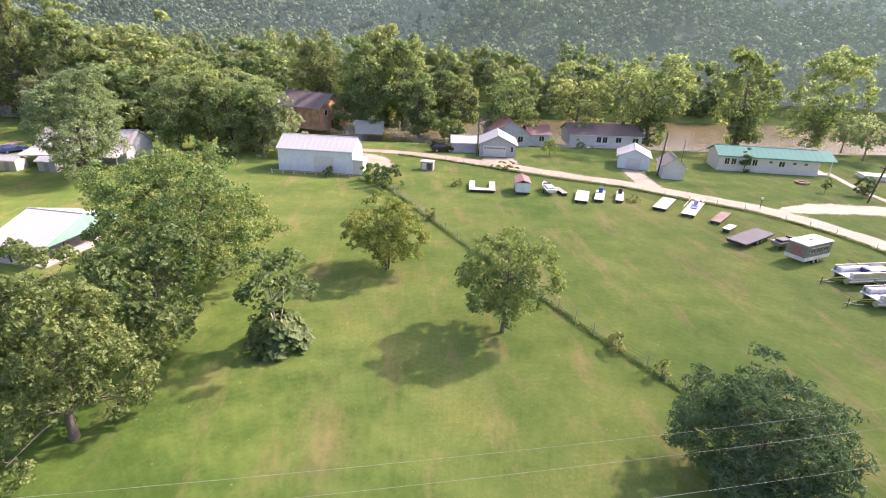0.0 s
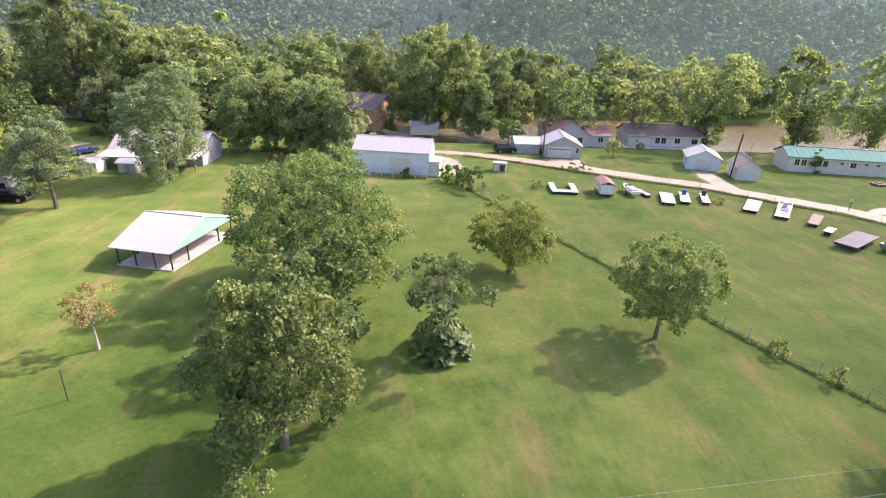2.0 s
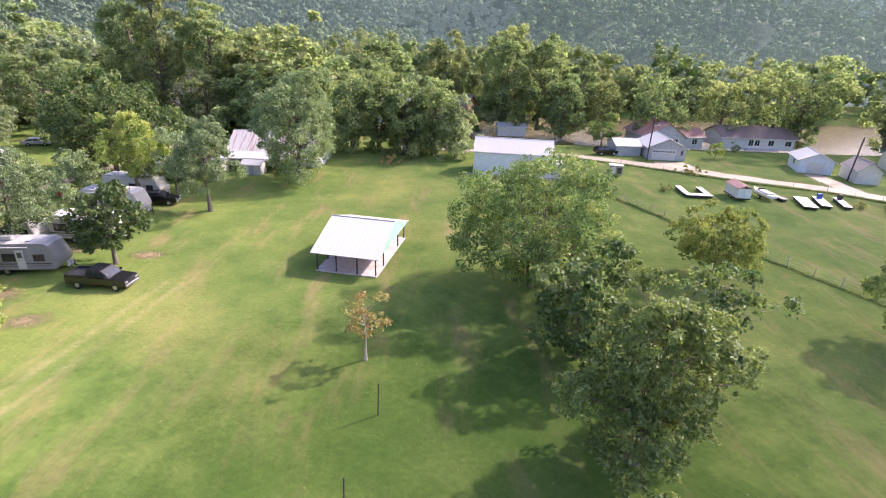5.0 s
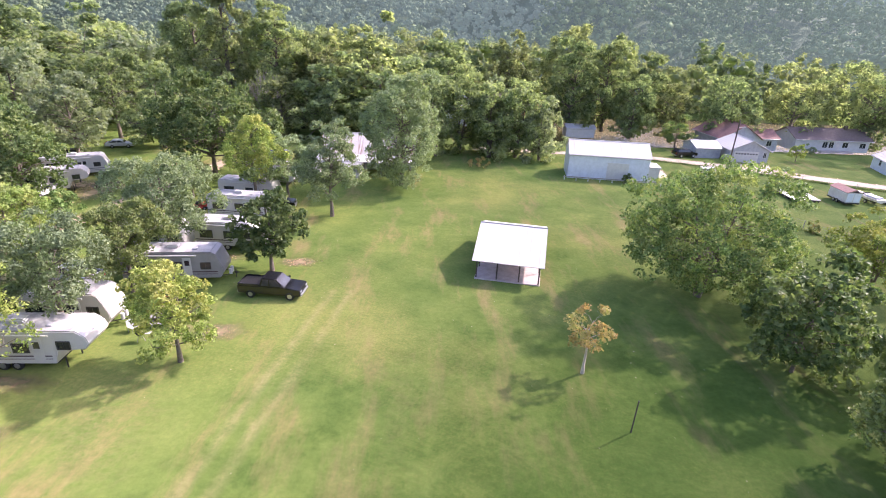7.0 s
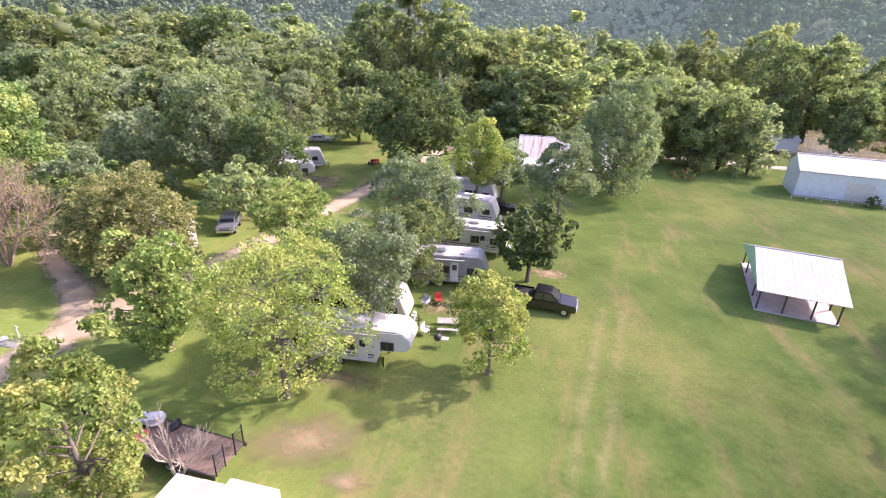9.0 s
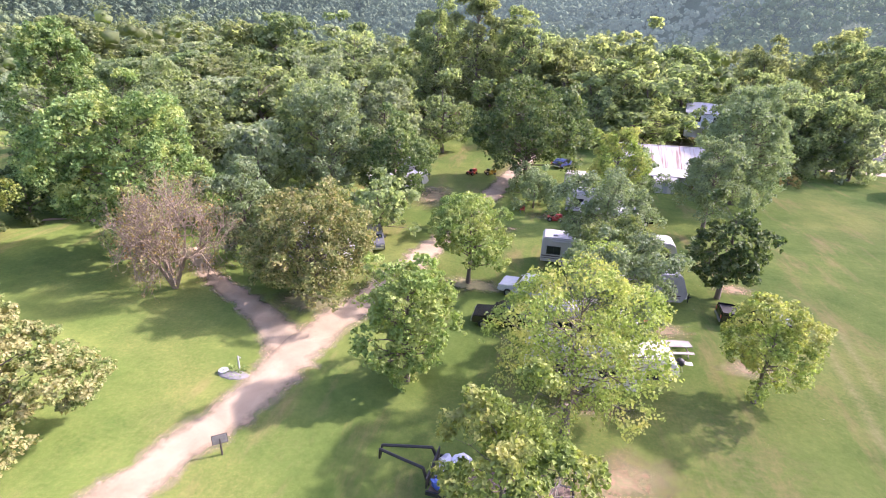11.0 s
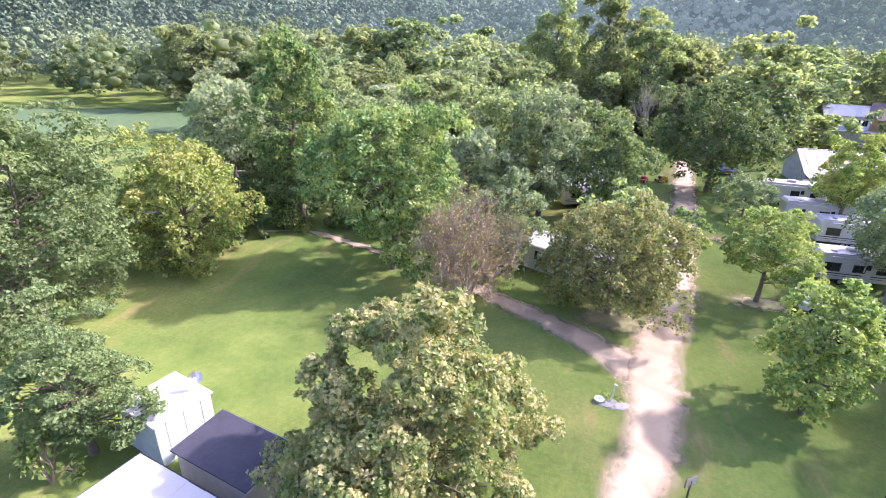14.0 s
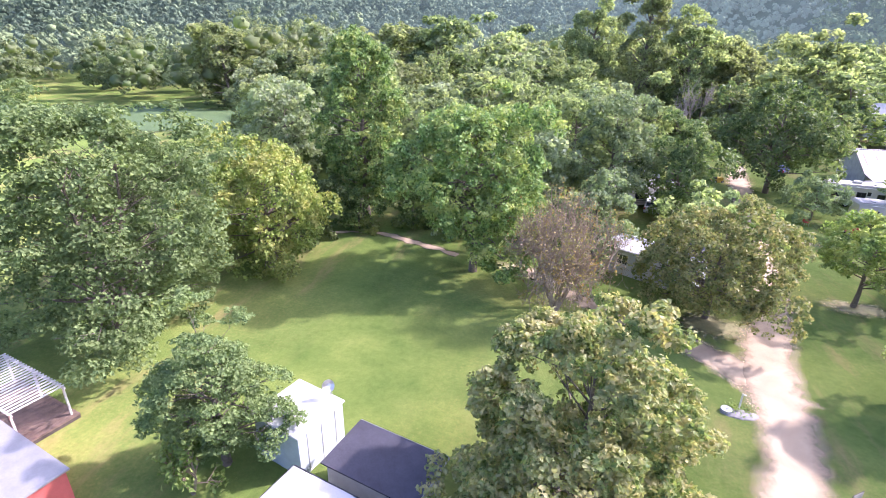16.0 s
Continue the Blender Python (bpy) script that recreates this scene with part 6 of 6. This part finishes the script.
# ---- boats, docks and trailers laid up along the road ----
def dock(label, x, y, turn, L, W, top, z=0.5, rails=False, extra=None, name="floating_dock"):
    ob = thing(name, label, "dock", pose(x, y, 0, 0, 0, turn), "docks laid up on the grass")
    n = max(4, int(L / 0.6))
    for i in range(n):
        part("plank", boxed(-L / 2 + L * i / n, -L / 2 + L * (i + 1) / n - 0.015, -W / 2, W / 2, z - 0.05, z), top, ob)
    part("frame", boxed(-L / 2 + 0.02, L / 2 - 0.03, -W / 2 + 0.03, W / 2 - 0.03, z - 0.2, z - 0.052), DARKWOOD, ob)
    for s in (-1, 1):
        part("float", rods(((-L / 2 + 0.15, s * (W / 2 - 0.25), 0.17), (L / 2 - 0.15, s * (W / 2 - 0.25), 0.17), 0.165), n=10), DARKSTEEL, ob)
    if rails:
        for s in (-1, 1):
            for u in (-L * 0.4, 0, L * 0.4):
                part("rail_post", rods(((u, s * (W / 2 - 0.05), z), (u, s * (W / 2 - 0.05), z + 0.8), 0.025)), CHROME, ob)
            part("hand_rail", rods(((-L * 0.4, s * (W / 2 - 0.05), z + 0.8), (L * 0.4, s * (W / 2 - 0.05), z + 0.8), 0.025)), CHROME, ob)
    if extra:
        part("seat", boxed(L * 0.22, L * 0.34, -0.3, 0.3, z, z + 0.75, bevel=0.05), extra, ob, "folded seat")
    return ob


dock("pale U-shaped floating dock on the grass", 8.2, 76.6, -3, 4.0, 1.2, CREAM)
dock("pale side arm of a U-shaped dock", 6.8, 79.3, 84, 4.0, 0.9, CREAM)
dock("pale side arm of a U-shaped dock", 10.0, 79.0, 84, 4.0, 0.9, CREAM)
dock("flat white dock on the grass", 23.3, 74.6, 72, 5.6, 1.9, WHITE)
dock("narrow white dock with a blue seat", 26.2, 75.2, 70, 5.4, 1.4, WHITE, extra=CLOTHBLUE)
dock("narrow grey dock with a dark seat", 29.2, 75.0, 70, 5.2, 1.1, CREAM, extra=DARKSTEEL)
dock("long cream dock on the grass", 34.9, 72.0, 54, 6.2, 1.9, CREAM)
dock("long white dock with a blue cover and a railing", 38.2, 69.9, 54, 7.4, 1.8, WHITE, rails=True, extra=CLOTHWHITE)
part("cover", boxed(-0.6, 1.4, -0.5, 0.4, 0.505, 0.6, bevel=0.03), CLOTHBLUE, [o for o in bpy.data.objects if o.get("label", "").startswith("long white dock")][0], "blue folded cover")
dock("tan wooden dock on the grass", 40.4, 66.3, 48, 5.6, 1.3, DECKWOOD)
dock("small white table-like platform on the grass", 39.2, 61.9, 42, 2.5, 0.95, WHITE, 0.6)
tree("pile of brush beside a dock", 31.0, 73.6, 1.1, 2.6, L_WEED, 0.18, 0.02, "dome", 0.9, 8, 330, category="brush", name="brush_pile")
tree("pile of brush beside a dock", 4.4, 79.6, 1.2, 2.0, L_WEED, 0.18, 0.02, "dome", 0.9, 8, 331, category="brush", name="brush_pile")


def boat(label, x, y, turn, L, W, hull, cover):
    ob = thing("boat", label, "boat", pose(x, y, 0, 0, 0, turn), "boats laid up on the grass")
    bm = bmesh.new()
    rings = []
    for i in range(9):
        f = i / 8
        half = W / 2 * (1 - max(0, (f - 0.45) / 0.55) ** 2.2) + 0.02
        deck = 0.95 + 0.25 * f ** 2
        rings.append([bm.verts.new((-L / 2 + L * f, s * half * k, z)) for s, k, z in ((-1, 1, deck), (-1, 0.85, 0.62), (1, 0.02, 0.42), (1, 0.85, 0.62), (1, 1, deck))])
    for a, b in zip(rings, rings[1:]):
        for k in range(4):
            bm.faces.new((a[k], b[k], b[k + 1], a[k + 1]))
        bm.faces.new((a[4], b[4], b[0], a[0]))
    bm.faces.new(rings[0])
    bmesh.ops.recalc_face_normals(bm, faces=bm.faces)
    part("hull", bm, hull, ob)
    part("cover", boxed(-L * 0.4, L * 0.12, -W * 0.36, W * 0.36, 0.99, 1.2, bevel=0.06), cover, ob, "boat cover")
    part("windscreen", boxed(L * 0.12, L * 0.16, -W * 0.33, W * 0.33, 1.0, 1.35), GLASS, ob)
    part("trailer_frame", rods(((-L * 0.4, -0.5, 0.35), (L * 0.62, 0, 0.4), 0.05), ((-L * 0.4, 0.5, 0.35), (L * 0.62, 0, 0.4), 0.05), ((-L * 0.1, -W * 0.5, 0.33), (-L * 0.1, W * 0.5, 0.33), 0.05)), DARKSTEEL, ob)
    wheels(ob, [(-L * 0.1, -W * 0.52), (-L * 0.1, W * 0.52)], 0.3, 0.2)
    return ob


def pontoon(label, x, y, turn, L, W, cover):
    ob = thing("pontoon_boat", label, "pontoon boat", pose(x, y, 0, 0, 0, turn), "boats laid up on the grass")
    for s in (-1, 1):
        part("pontoon", rods(((-L / 2, s * (W / 2 - 0.35), 0.65), (L / 2 - 0.6, s * (W / 2 - 0.35), 0.65), 0.3), ((L / 2 - 0.6, s * (W / 2 - 0.35), 0.65), (L / 2, s * (W / 2 - 0.35), 0.75), 0.2), n=12), CHROME, ob, "aluminium pontoon")
    part("deck", boxed(-L / 2 + 0.1, L / 2 - 0.5, -W / 2, W / 2, 0.96, 1.04), WHITE, ob)
    for s in (-1, 1):
        part("side_panel", boxed(-L / 2 + 0.3, L / 2 - 0.9, s * (W / 2 - 0.06) - 0.02, s * (W / 2 - 0.06) + 0.02, 1.045, 1.65), CHROME, ob)
        part("bench", boxed(-L / 2 + 0.5, L * 0.05, s * (W / 2 - 0.4) - 0.28, s * (W / 2 - 0.4) + 0.28, 1.045, 1.5, bevel=0.06), CLOTHWHITE, ob)
    part("cover", boxed(-L * 0.12, L * 0.26, -W * 0.28, W * 0.28, 1.045, 1.55, bevel=0.1), cover, ob, "dark boat cover")
    part("canopy_frame", rods(((-1, -W / 2, 1.6), (-2.2, -W / 2 + 0.1, 2.2), 0.03), ((-1, W / 2, 1.6), (-2.2, W / 2 - 0.1, 2.2), 0.03), ((-2.2, -W / 2 + 0.1, 2.2), (-2.2, W / 2 - 0.1, 2.2), 0.03)), DARKSTEEL, ob)
    part("trailer_frame", rods(((-L / 2, -0.5, 0.3), (-L / 2 - 2.4, 0, 0.4), 0.05), ((-L / 2, 0.5, 0.3), (-L / 2 - 2.4, 0, 0.4), 0.05), ((-L / 2, -0.5, 0.3), (L * 0.3, -0.5, 0.3), 0.05), ((-L / 2, 0.5, 0.3), (L * 0.3, 0.5, 0.3), 0.05), ((-L / 2 - 2.0, 0, 0), (-L / 2 - 2.0, 0, 0.9), 0.04)), DARKSTEEL, ob)
    wheels(ob, [(0.3, -0.75), (0.3, 0.75), (1.0, -0.75), (1.0, 0.75)], 0.28, 0.18)
    return ob


boat("small white boat beside a dock", 18.6, 77.6, 96, 4.4, 1.7, WHITE, CLOTHWHITE)
dock("short grey dock beside a boat", 20.6, 77.2, 100, 3.4, 0.9, GREYWOOD)
pontoon("white pontoon boat with dark covers on a trailer", 46.2, 47.4, 8, 7.4, 2.4, BLUEPAINT)
pontoon("white pontoon boat with blue trim on a trailer", 45.0, 42.4, 6, 6.6, 2.3, CLOTHBLUE)
boat("dark jet boat beside a flat trailer", 43.2, 56.6, 20, 3.6, 1.4, GREYPAINT, DARKSTEEL)
ft = thing("flat_trailer", "flat black-covered trailer on the grass", "trailer", pose(39.8, 58.2, 0, 0, 0, 34))
part("deck", boxed(-3.6, 3.6, -1.25, 1.25, 0.65, 0.8, bevel=0.02), DARKROOF, ft, "black cover sheet")
part("frame", boxed(-3.5, 3.5, -1.1, 1.1, 0.45, 0.645), DARKSTEEL, ft)
wheels(ft, [(-0.4, -1.05), (-0.4, 1.05), (0.5, -1.05), (0.5, 1.05)], 0.32, 0.2)
cp = thing("cargo_camper", "boxy dark-sided camper with a white roof", "camper", pose(43.3, 53.0, 0, 0, 0, 24))
part("body", boxed(-2.3, 2.3, -1.1, 1.1, 0.55, 2.35, bevel=0.04), GREYPAINT, cp, "dark grey sides")
part("lower_band", boxed(-2.33, 2.33, -1.13, 1.13, 0.5, 0.95, bevel=0.02), WHITE, cp)
part("roof", boxed(-2.36, 2.36, -1.16, 1.16, 2.355, 2.47, bevel=0.03), WHITE, cp, "white roof")
part("roof_vent", boxed(-0.2, 0.2, -0.2, 0.2, 2.472, 2.58, bevel=0.03), GREYSIDING, cp)
for u in (-1.2, 0.0, 1.2):
    window(cp, pose(u, -1.105, 1.45), 0.8, 0.5, CHROME, 2)
part("side_hatch", boxed(-2.315, -2.305, -0.7, 0.7, 1.0, 2.1), REDSHINGLE, cp, "dark red end panel")
wheels(cp, [(-0.4, -1.02), (-0.4, 1.02), (0.4, -1.02), (0.4, 1.02)], 0.3, 0.2)
tt = thing("tiny_trailer_house", "small white trailer house with a brown roof", "trailer", pose(14.4, 77.2, 0, 0, 0, 86))
part("body", boxed(-2.0, 2.0, -1.05, 1.05, 0.5, 2.0), WHITE, tt)
for s in (-1, 1):
    bm = bmesh.new()
    slab(bm, [(-2.15, s * 1.2, 1.98), (2.15, s * 1.2, 1.98), (2.15, 0, 2.45), (-2.15, 0, 2.45)], 0.06)
    part("roof_panel", bm, REDSHINGLE, tt)
for u in (-0.5, 0.5):
    part("door", boxed(-2.03, -2.005, u - 0.42, u + 0.42, 0.6, 1.85), PALESIDING, tt)
part("base_band", boxed(-2.05, 2.05, -1.08, 1.08, 0.3, 0.5), DARKSTEEL, tt)
wheels(tt, [(-0.3, -1.0), (-0.3, 1.0), (0.5, -1.0), (0.5, 1.0)], 0.3, 0.2)
cr = thing("storage_box", "grey weathered storage box on the grass", "box", pose(-0.4, 89.6, 0, 0, 0, -12))
part("body", boxed(-1.1, 1.1, -0.8, 0.8, 0, 1.5, bevel=0.03), GREYWOOD, cr)
part("lid", boxed(-1.2, 1.2, -0.9, 0.9, 1.505, 1.6, bevel=0.02), GREYSIDING, cr)
part("front_panel", boxed(0.1, 0.9, -0.83, -0.802, 0.2, 1.3), DARKWOOD, cr)
part("hatch", boxed(-0.9, -0.1, -0.83, -0.802, 0.2, 1.3), WHITE, cr)
tk = thing("swimming_pool", "oval garden pool with a pale green cover", "pool", pose(84.0, 92.0, 0, 0, 0, -14))
part("wall", boxed(-3.4, 3.4, -1.8, 1.8, 0, 0.9, bevel=0.3), CREAM, tk)
part("cover", boxed(-3.2, 3.2, -1.6, 1.6, 0.905, 0.95, bevel=0.02), GREENGABLE, tk, "pale green cover")
pb = thing("planter_box", "low stone fire pit with reddish earth", "fire pit", pose(66.4, 87.6, 0))
bm = bmesh.new()
for i in range(12):
    q = 2 * math.pi * i / 12
    box(bm, math.cos(q) * 0.9 - 0.22, math.cos(q) * 0.9 + 0.22, math.sin(q) * 0.9 - 0.22, math.sin(q) * 0.9 + 0.22, 0, 0.35, bevel=0.05)
part("stone_ring", bm, REDSHINGLE, pb)
part("earth", rods(((0, 0, 0), (0, 0, 0.18), 0.8), n=12), REDDIRT, pb)
lp = thing("garden_lamp_post", "short garden lamp post beside the road", "lamp post", pose(49.4, 72.0, 0))
part("shaft", rods(((0, 0, 0), (0, 0, 1.4), 0.05)), DARKSTEEL, lp)
part("head", boxed(-0.14, 0.14, -0.14, 0.14, 1.405, 1.75, bevel=0.04), CREAM, lp)

# ---- the gooseneck trailer and its load ----
gt = thing("gooseneck_trailer", "rusty flatbed gooseneck trailer with a wooden deck", "trailer", pose(-79.6, 21.8, 0, 0, 0, -6))
for i in range(22):
    part("deck_board", boxed(-3.3 + i * 0.3, -3.3 + i * 0.3 + 0.285, -1.15, 1.15, 0.82, 0.88), DECKWOOD, gt)
for s in (-1, 1):
    part("side_rail", boxed(-3.4, 3.35, s * 1.2 - 0.045, s * 1.2 + 0.045, 0.66, 0.9), DARKSTEEL, gt)
    part("neck_beam", rods(((-3.4, s * 0.8, 0.85), (-3.7, s * 0.7, 1.75), 0.08), ((-3.7, s * 0.7, 1.75), (-6.2, s * 0.15, 1.65), 0.08), ((-6.2, s * 0.15, 1.65), (-6.3, 0, 0.9), 0.07)), DARKSTEEL, gt, "black steel gooseneck")
    bm = bmesh.new()
    for k in range(6):
        rod(bm, (3.35, s * 0.72 - 0.32, 0.95 + k * 0.24), (3.35, s * 0.72 + 0.32, 0.95 + k * 0.24), 0.025)
    for e in (-0.33, 0.33):
        rod(bm, (3.35, s * 0.72 + e, 0.8), (3.35, s * 0.72 + e, 2.25), 0.04)
    part("ramp", bm, DARKSTEEL, gt, "folded-up ladder ramp")
part("head_board", boxed(-3.45, -3.38, -1.1, 1.1, 0.9, 1.55), DARKSTEEL, gt)
wheels(gt, [(u, s * 0.95) for u in (0.3, 1.1) for s in (-1, 1)], 0.36, 0.24)


def heap(name, label, x, y, z, size, mat, seed):
    rng = np.random.default_rng(seed)
    bm = bmesh.new()
    bmesh.ops.create_icosphere(bm, subdivisions=2, radius=0.5)
    for v in bm.verts:
        v.co = Vector((v.co.x * size[0], v.co.y * size[1], max(v.co.z, -0.38) * size[2] + 0.38 * size[2])) * (1 + 0.14 * rng.normal())
        v.co.z = max(v.co.z, 0.0)
    ob = part(name, bm, mat, None, label, pose(x, y, z, 0, 0, seed * 40))
    return tagged(ob, category=name.replace("_", " "))


for i, (u, w, s, mt, nm, lb) in enumerate([(-2.9, 0.6, (0.9, 0.9, 0.6), CLOTHWHITE, "bag", "white plastic bag on a trailer"), (-2.2, 0.75, (1.1, 0.8, 0.8), CLOTHWHITE, "sheet_bundle", "crumpled white plastic sheet on a trailer"), (-2.75, -0.2, (0.9, 0.9, 0.7), CREAM, "crate", "pale crate of odds and ends"), (-2.9, -0.8, (0.7, 0.6, 0.6), CLOTHBLUE, "bucket", "pale blue tub on a trailer"), (-2.0, -0.35, (0.8, 0.7, 0.6), CLOTHRED, "fuel_can", "red plastic fuel can on a trailer"), (-1.7, -0.85, (0.7, 0.6, 0.5), CLOTHRED, "fuel_can", "red plastic fuel can on a trailer"), (-2.3, -0.95, (0.5, 0.4, 0.5), YELLOWPAINT, "tool_box", "yellow tool box on a trailer"), (-0.9, 0.9, (0.9, 0.5, 0.4), DARKSTEEL, "chain_pile", "dark chains piled on a trailer")]):
    a = radians(-6)
    heap(nm, lb, -79.6 + u * math.cos(a) - w * math.sin(a), 21.8 + u * math.sin(a) + w * math.cos(a), 0.885, s, mt, i)

# ---- small things ----
mb = thing("sign_board", "small grey signboard on a post beside the driveway", "sign", pose(-94.4, 21.7, 0, 0, 0, 35))
part("post", rods(((0, 0, 0), (0, 0, 1.1), 0.05)), DARKWOOD, mb)
part("board", boxed(-0.36, 0.36, -0.03, 0.03, 0.8, 1.35, bevel=0.01), GREYWOOD, mb)
part("board_frame", boxed(-0.39, 0.39, -0.012, 0.012, 0.77, 1.38), DARKWOOD, mb)
fb = thing("flower_bed", "small planted bed with a flat stone beside the driveway", "flower bed", pose(-97.6, 28.0, 0))
bm = bmesh.new()
bmesh.ops.create_icosphere(bm, subdivisions=2, radius=0.5)
for v in bm.verts:
    v.co = Vector((v.co.x * 2.3, v.co.y * 1.0 + 0.25 * v.co.x ** 2, max(-0.02, v.co.z * 0.28)))
part("stone_slab", bm, STONE, fb, "flat pale stone")
part("tyre_ring", rods(((-0.75, 0.1, 0.1), (-0.75, 0.1, 0.22), 0.32), n=14), GREYSIDING, fb)
part("faucet", rods(((0.1, 0.6, 0), (0.1, 0.6, 1.1), 0.05), ((0.1, 0.6, 1.05), (0.3, 0.6, 1.0), 0.035)), WHITE, fb)
weeds("bed_plants", "green plants in a stone-edged bed", np.random.default_rng(9), [(-97.8, 28.5, 0), (-97.2, 28.5, 0), (-97.5, 28.2, 0)], 0.5, L_MID, 0.16, 60, 0.3)
gr = thing("kettle_grill", "black kettle grill on the grass", "grill", pose(-68.4, 35.2, 0))
bm = bmesh.new()
bmesh.ops.create_uvsphere(bm, u_segments=14, v_segments=9, radius=0.3)
part("bowl", bm, DARKSTEEL, gr, "", pose(0, 0, 0.75))
for i in range(3):
    q = 2.1 * i
    part("leg", rods(((0.1 * math.cos(q), 0.1 * math.sin(q), 0.55), (0.3 * math.cos(q), 0.3 * math.sin(q), 0), 0.02)), CHROME, gr)
part("tray", boxed(0.3, 0.8, -0.2, 0.2, 0.7, 0.73), WHITE, gr)
pt = thing("picnic_table", "small weathered picnic table beside a trailer", "table", pose(-68.0, 37.6, 0, 0, 0, 10))
part("tabletop", boxed(-0.9, 0.9, -0.38, 0.38, 0.7, 0.75), GREYWOOD, pt)
for s in (-1, 1):
    part("bench", boxed(-0.9, 0.9, s * 0.75 - 0.14, s * 0.75 + 0.14, 0.42, 0.46), GREYWOOD, pt)
    part("leg", rods(((s * 0.6, -0.75, 0), (s * 0.6, 0.2, 0.7), 0.04), ((s * 0.6, 0.75, 0), (s * 0.6, -0.2, 0.7), 0.04), ((s * 0.6, -0.8, 0.4), (s * 0.6, 0.8, 0.4), 0.04)), GREYWOOD, pt)


def lawn_chair(label, x, y, turn, mat):
    ob = thing("lawn_chair", label, "chair", pose(x, y, 0, 0, 0, turn), "lawn chairs")
    part("seat", boxed(-0.28, 0.28, -0.26, 0.26, 0.38, 0.43, bevel=0.01), mat, ob)
    part("backrest", boxed(-0.28, 0.28, 0.24, 0.29, 0.44, 0.95, bevel=0.01), mat, ob)
    for u in (-0.26, 0.26):
        for w in (-0.22, 0.22):
            part("leg", rods(((u, w, 0), (u, w, 0.38), 0.02)), CHROME, ob)
        part("armrest", boxed(u - 0.03, u + 0.03, -0.25, 0.25, 0.6, 0.63), mat, ob)
    return ob


lawn_chair("red lawn chair beside a grey trailer", -69.6, 41.2, 30, CLOTHRED)
lawn_chair("white lawn chair beside a grey trailer", -70.6, 40.6, -20, CLOTHWHITE)
lawn_chair("white lawn chair on the grass", -69.6, 36.4, 70, CLOTHWHITE)
lawn_chair("red lawn chair beside the drive", -80.6, 66.4, 10, CLOTHRED)


def mower(label, x, y, turn, mat):
    ob = thing("riding_mower", label, "mower", pose(x, y, 0, 0, 0, turn), "riding mowers")
    part("hood", boxed(0.1, 0.95, -0.3, 0.3, 0.35, 0.85, bevel=0.08), mat, ob)
    part("deck", boxed(-0.5, 0.4, -0.55, 0.55, 0.15, 0.33, bevel=0.05), mat, ob)
    part("seat", boxed(-0.55, -0.1, -0.25, 0.25, 0.55, 0.95, bevel=0.08), DARKSTEEL, ob)
    part("fender", boxed(-0.85, -0.05, -0.5, 0.5, 0.42, 0.54, bevel=0.05), mat, ob)
    wheels(ob, [(-0.55, -0.48), (-0.55, 0.48)], 0.28, 0.22)
    wheels(ob, [(0.72, -0.4), (0.72, 0.4)], 0.2, 0.16)
    return ob


mower("yellow riding mower beside the drive's end", -86.6, 84.0, 20, YELLOWPAINT)
mower("red riding mower in the shade of a tree", -89.4, 83.2, 60, REDPAINT)
mower("red garden tractor beside parked trailers", -76.6, 64.4, 0, REDPAINT)
# fallen leaves and scraps on the lawn
rng_l = np.random.default_rng(31)
pts = np.column_stack([rng_l.uniform(-80, 20, 520), rng_l.uniform(14, 60, 520), np.full(520, 0.05)])[:260]
pts = np.concatenate([pts, np.column_stack([rng_l.normal(-12, 9, 160), rng_l.normal(40, 9, 160), np.full(160, 0.05)])])
v, f = leaves(rng_l, pts, np.tile((0, 0, 3.0), (len(pts), 1)), 0.09, 0.4, 0.5)
tagged(new("fallen_leaves", array_mesh("fallen_leaves", v, f, plain("pale_dry_leaf", (0.42, 0.38, 0.24), 0.8))), "pale fallen leaves scattered on the lawn", "leaves", kind="stuff")
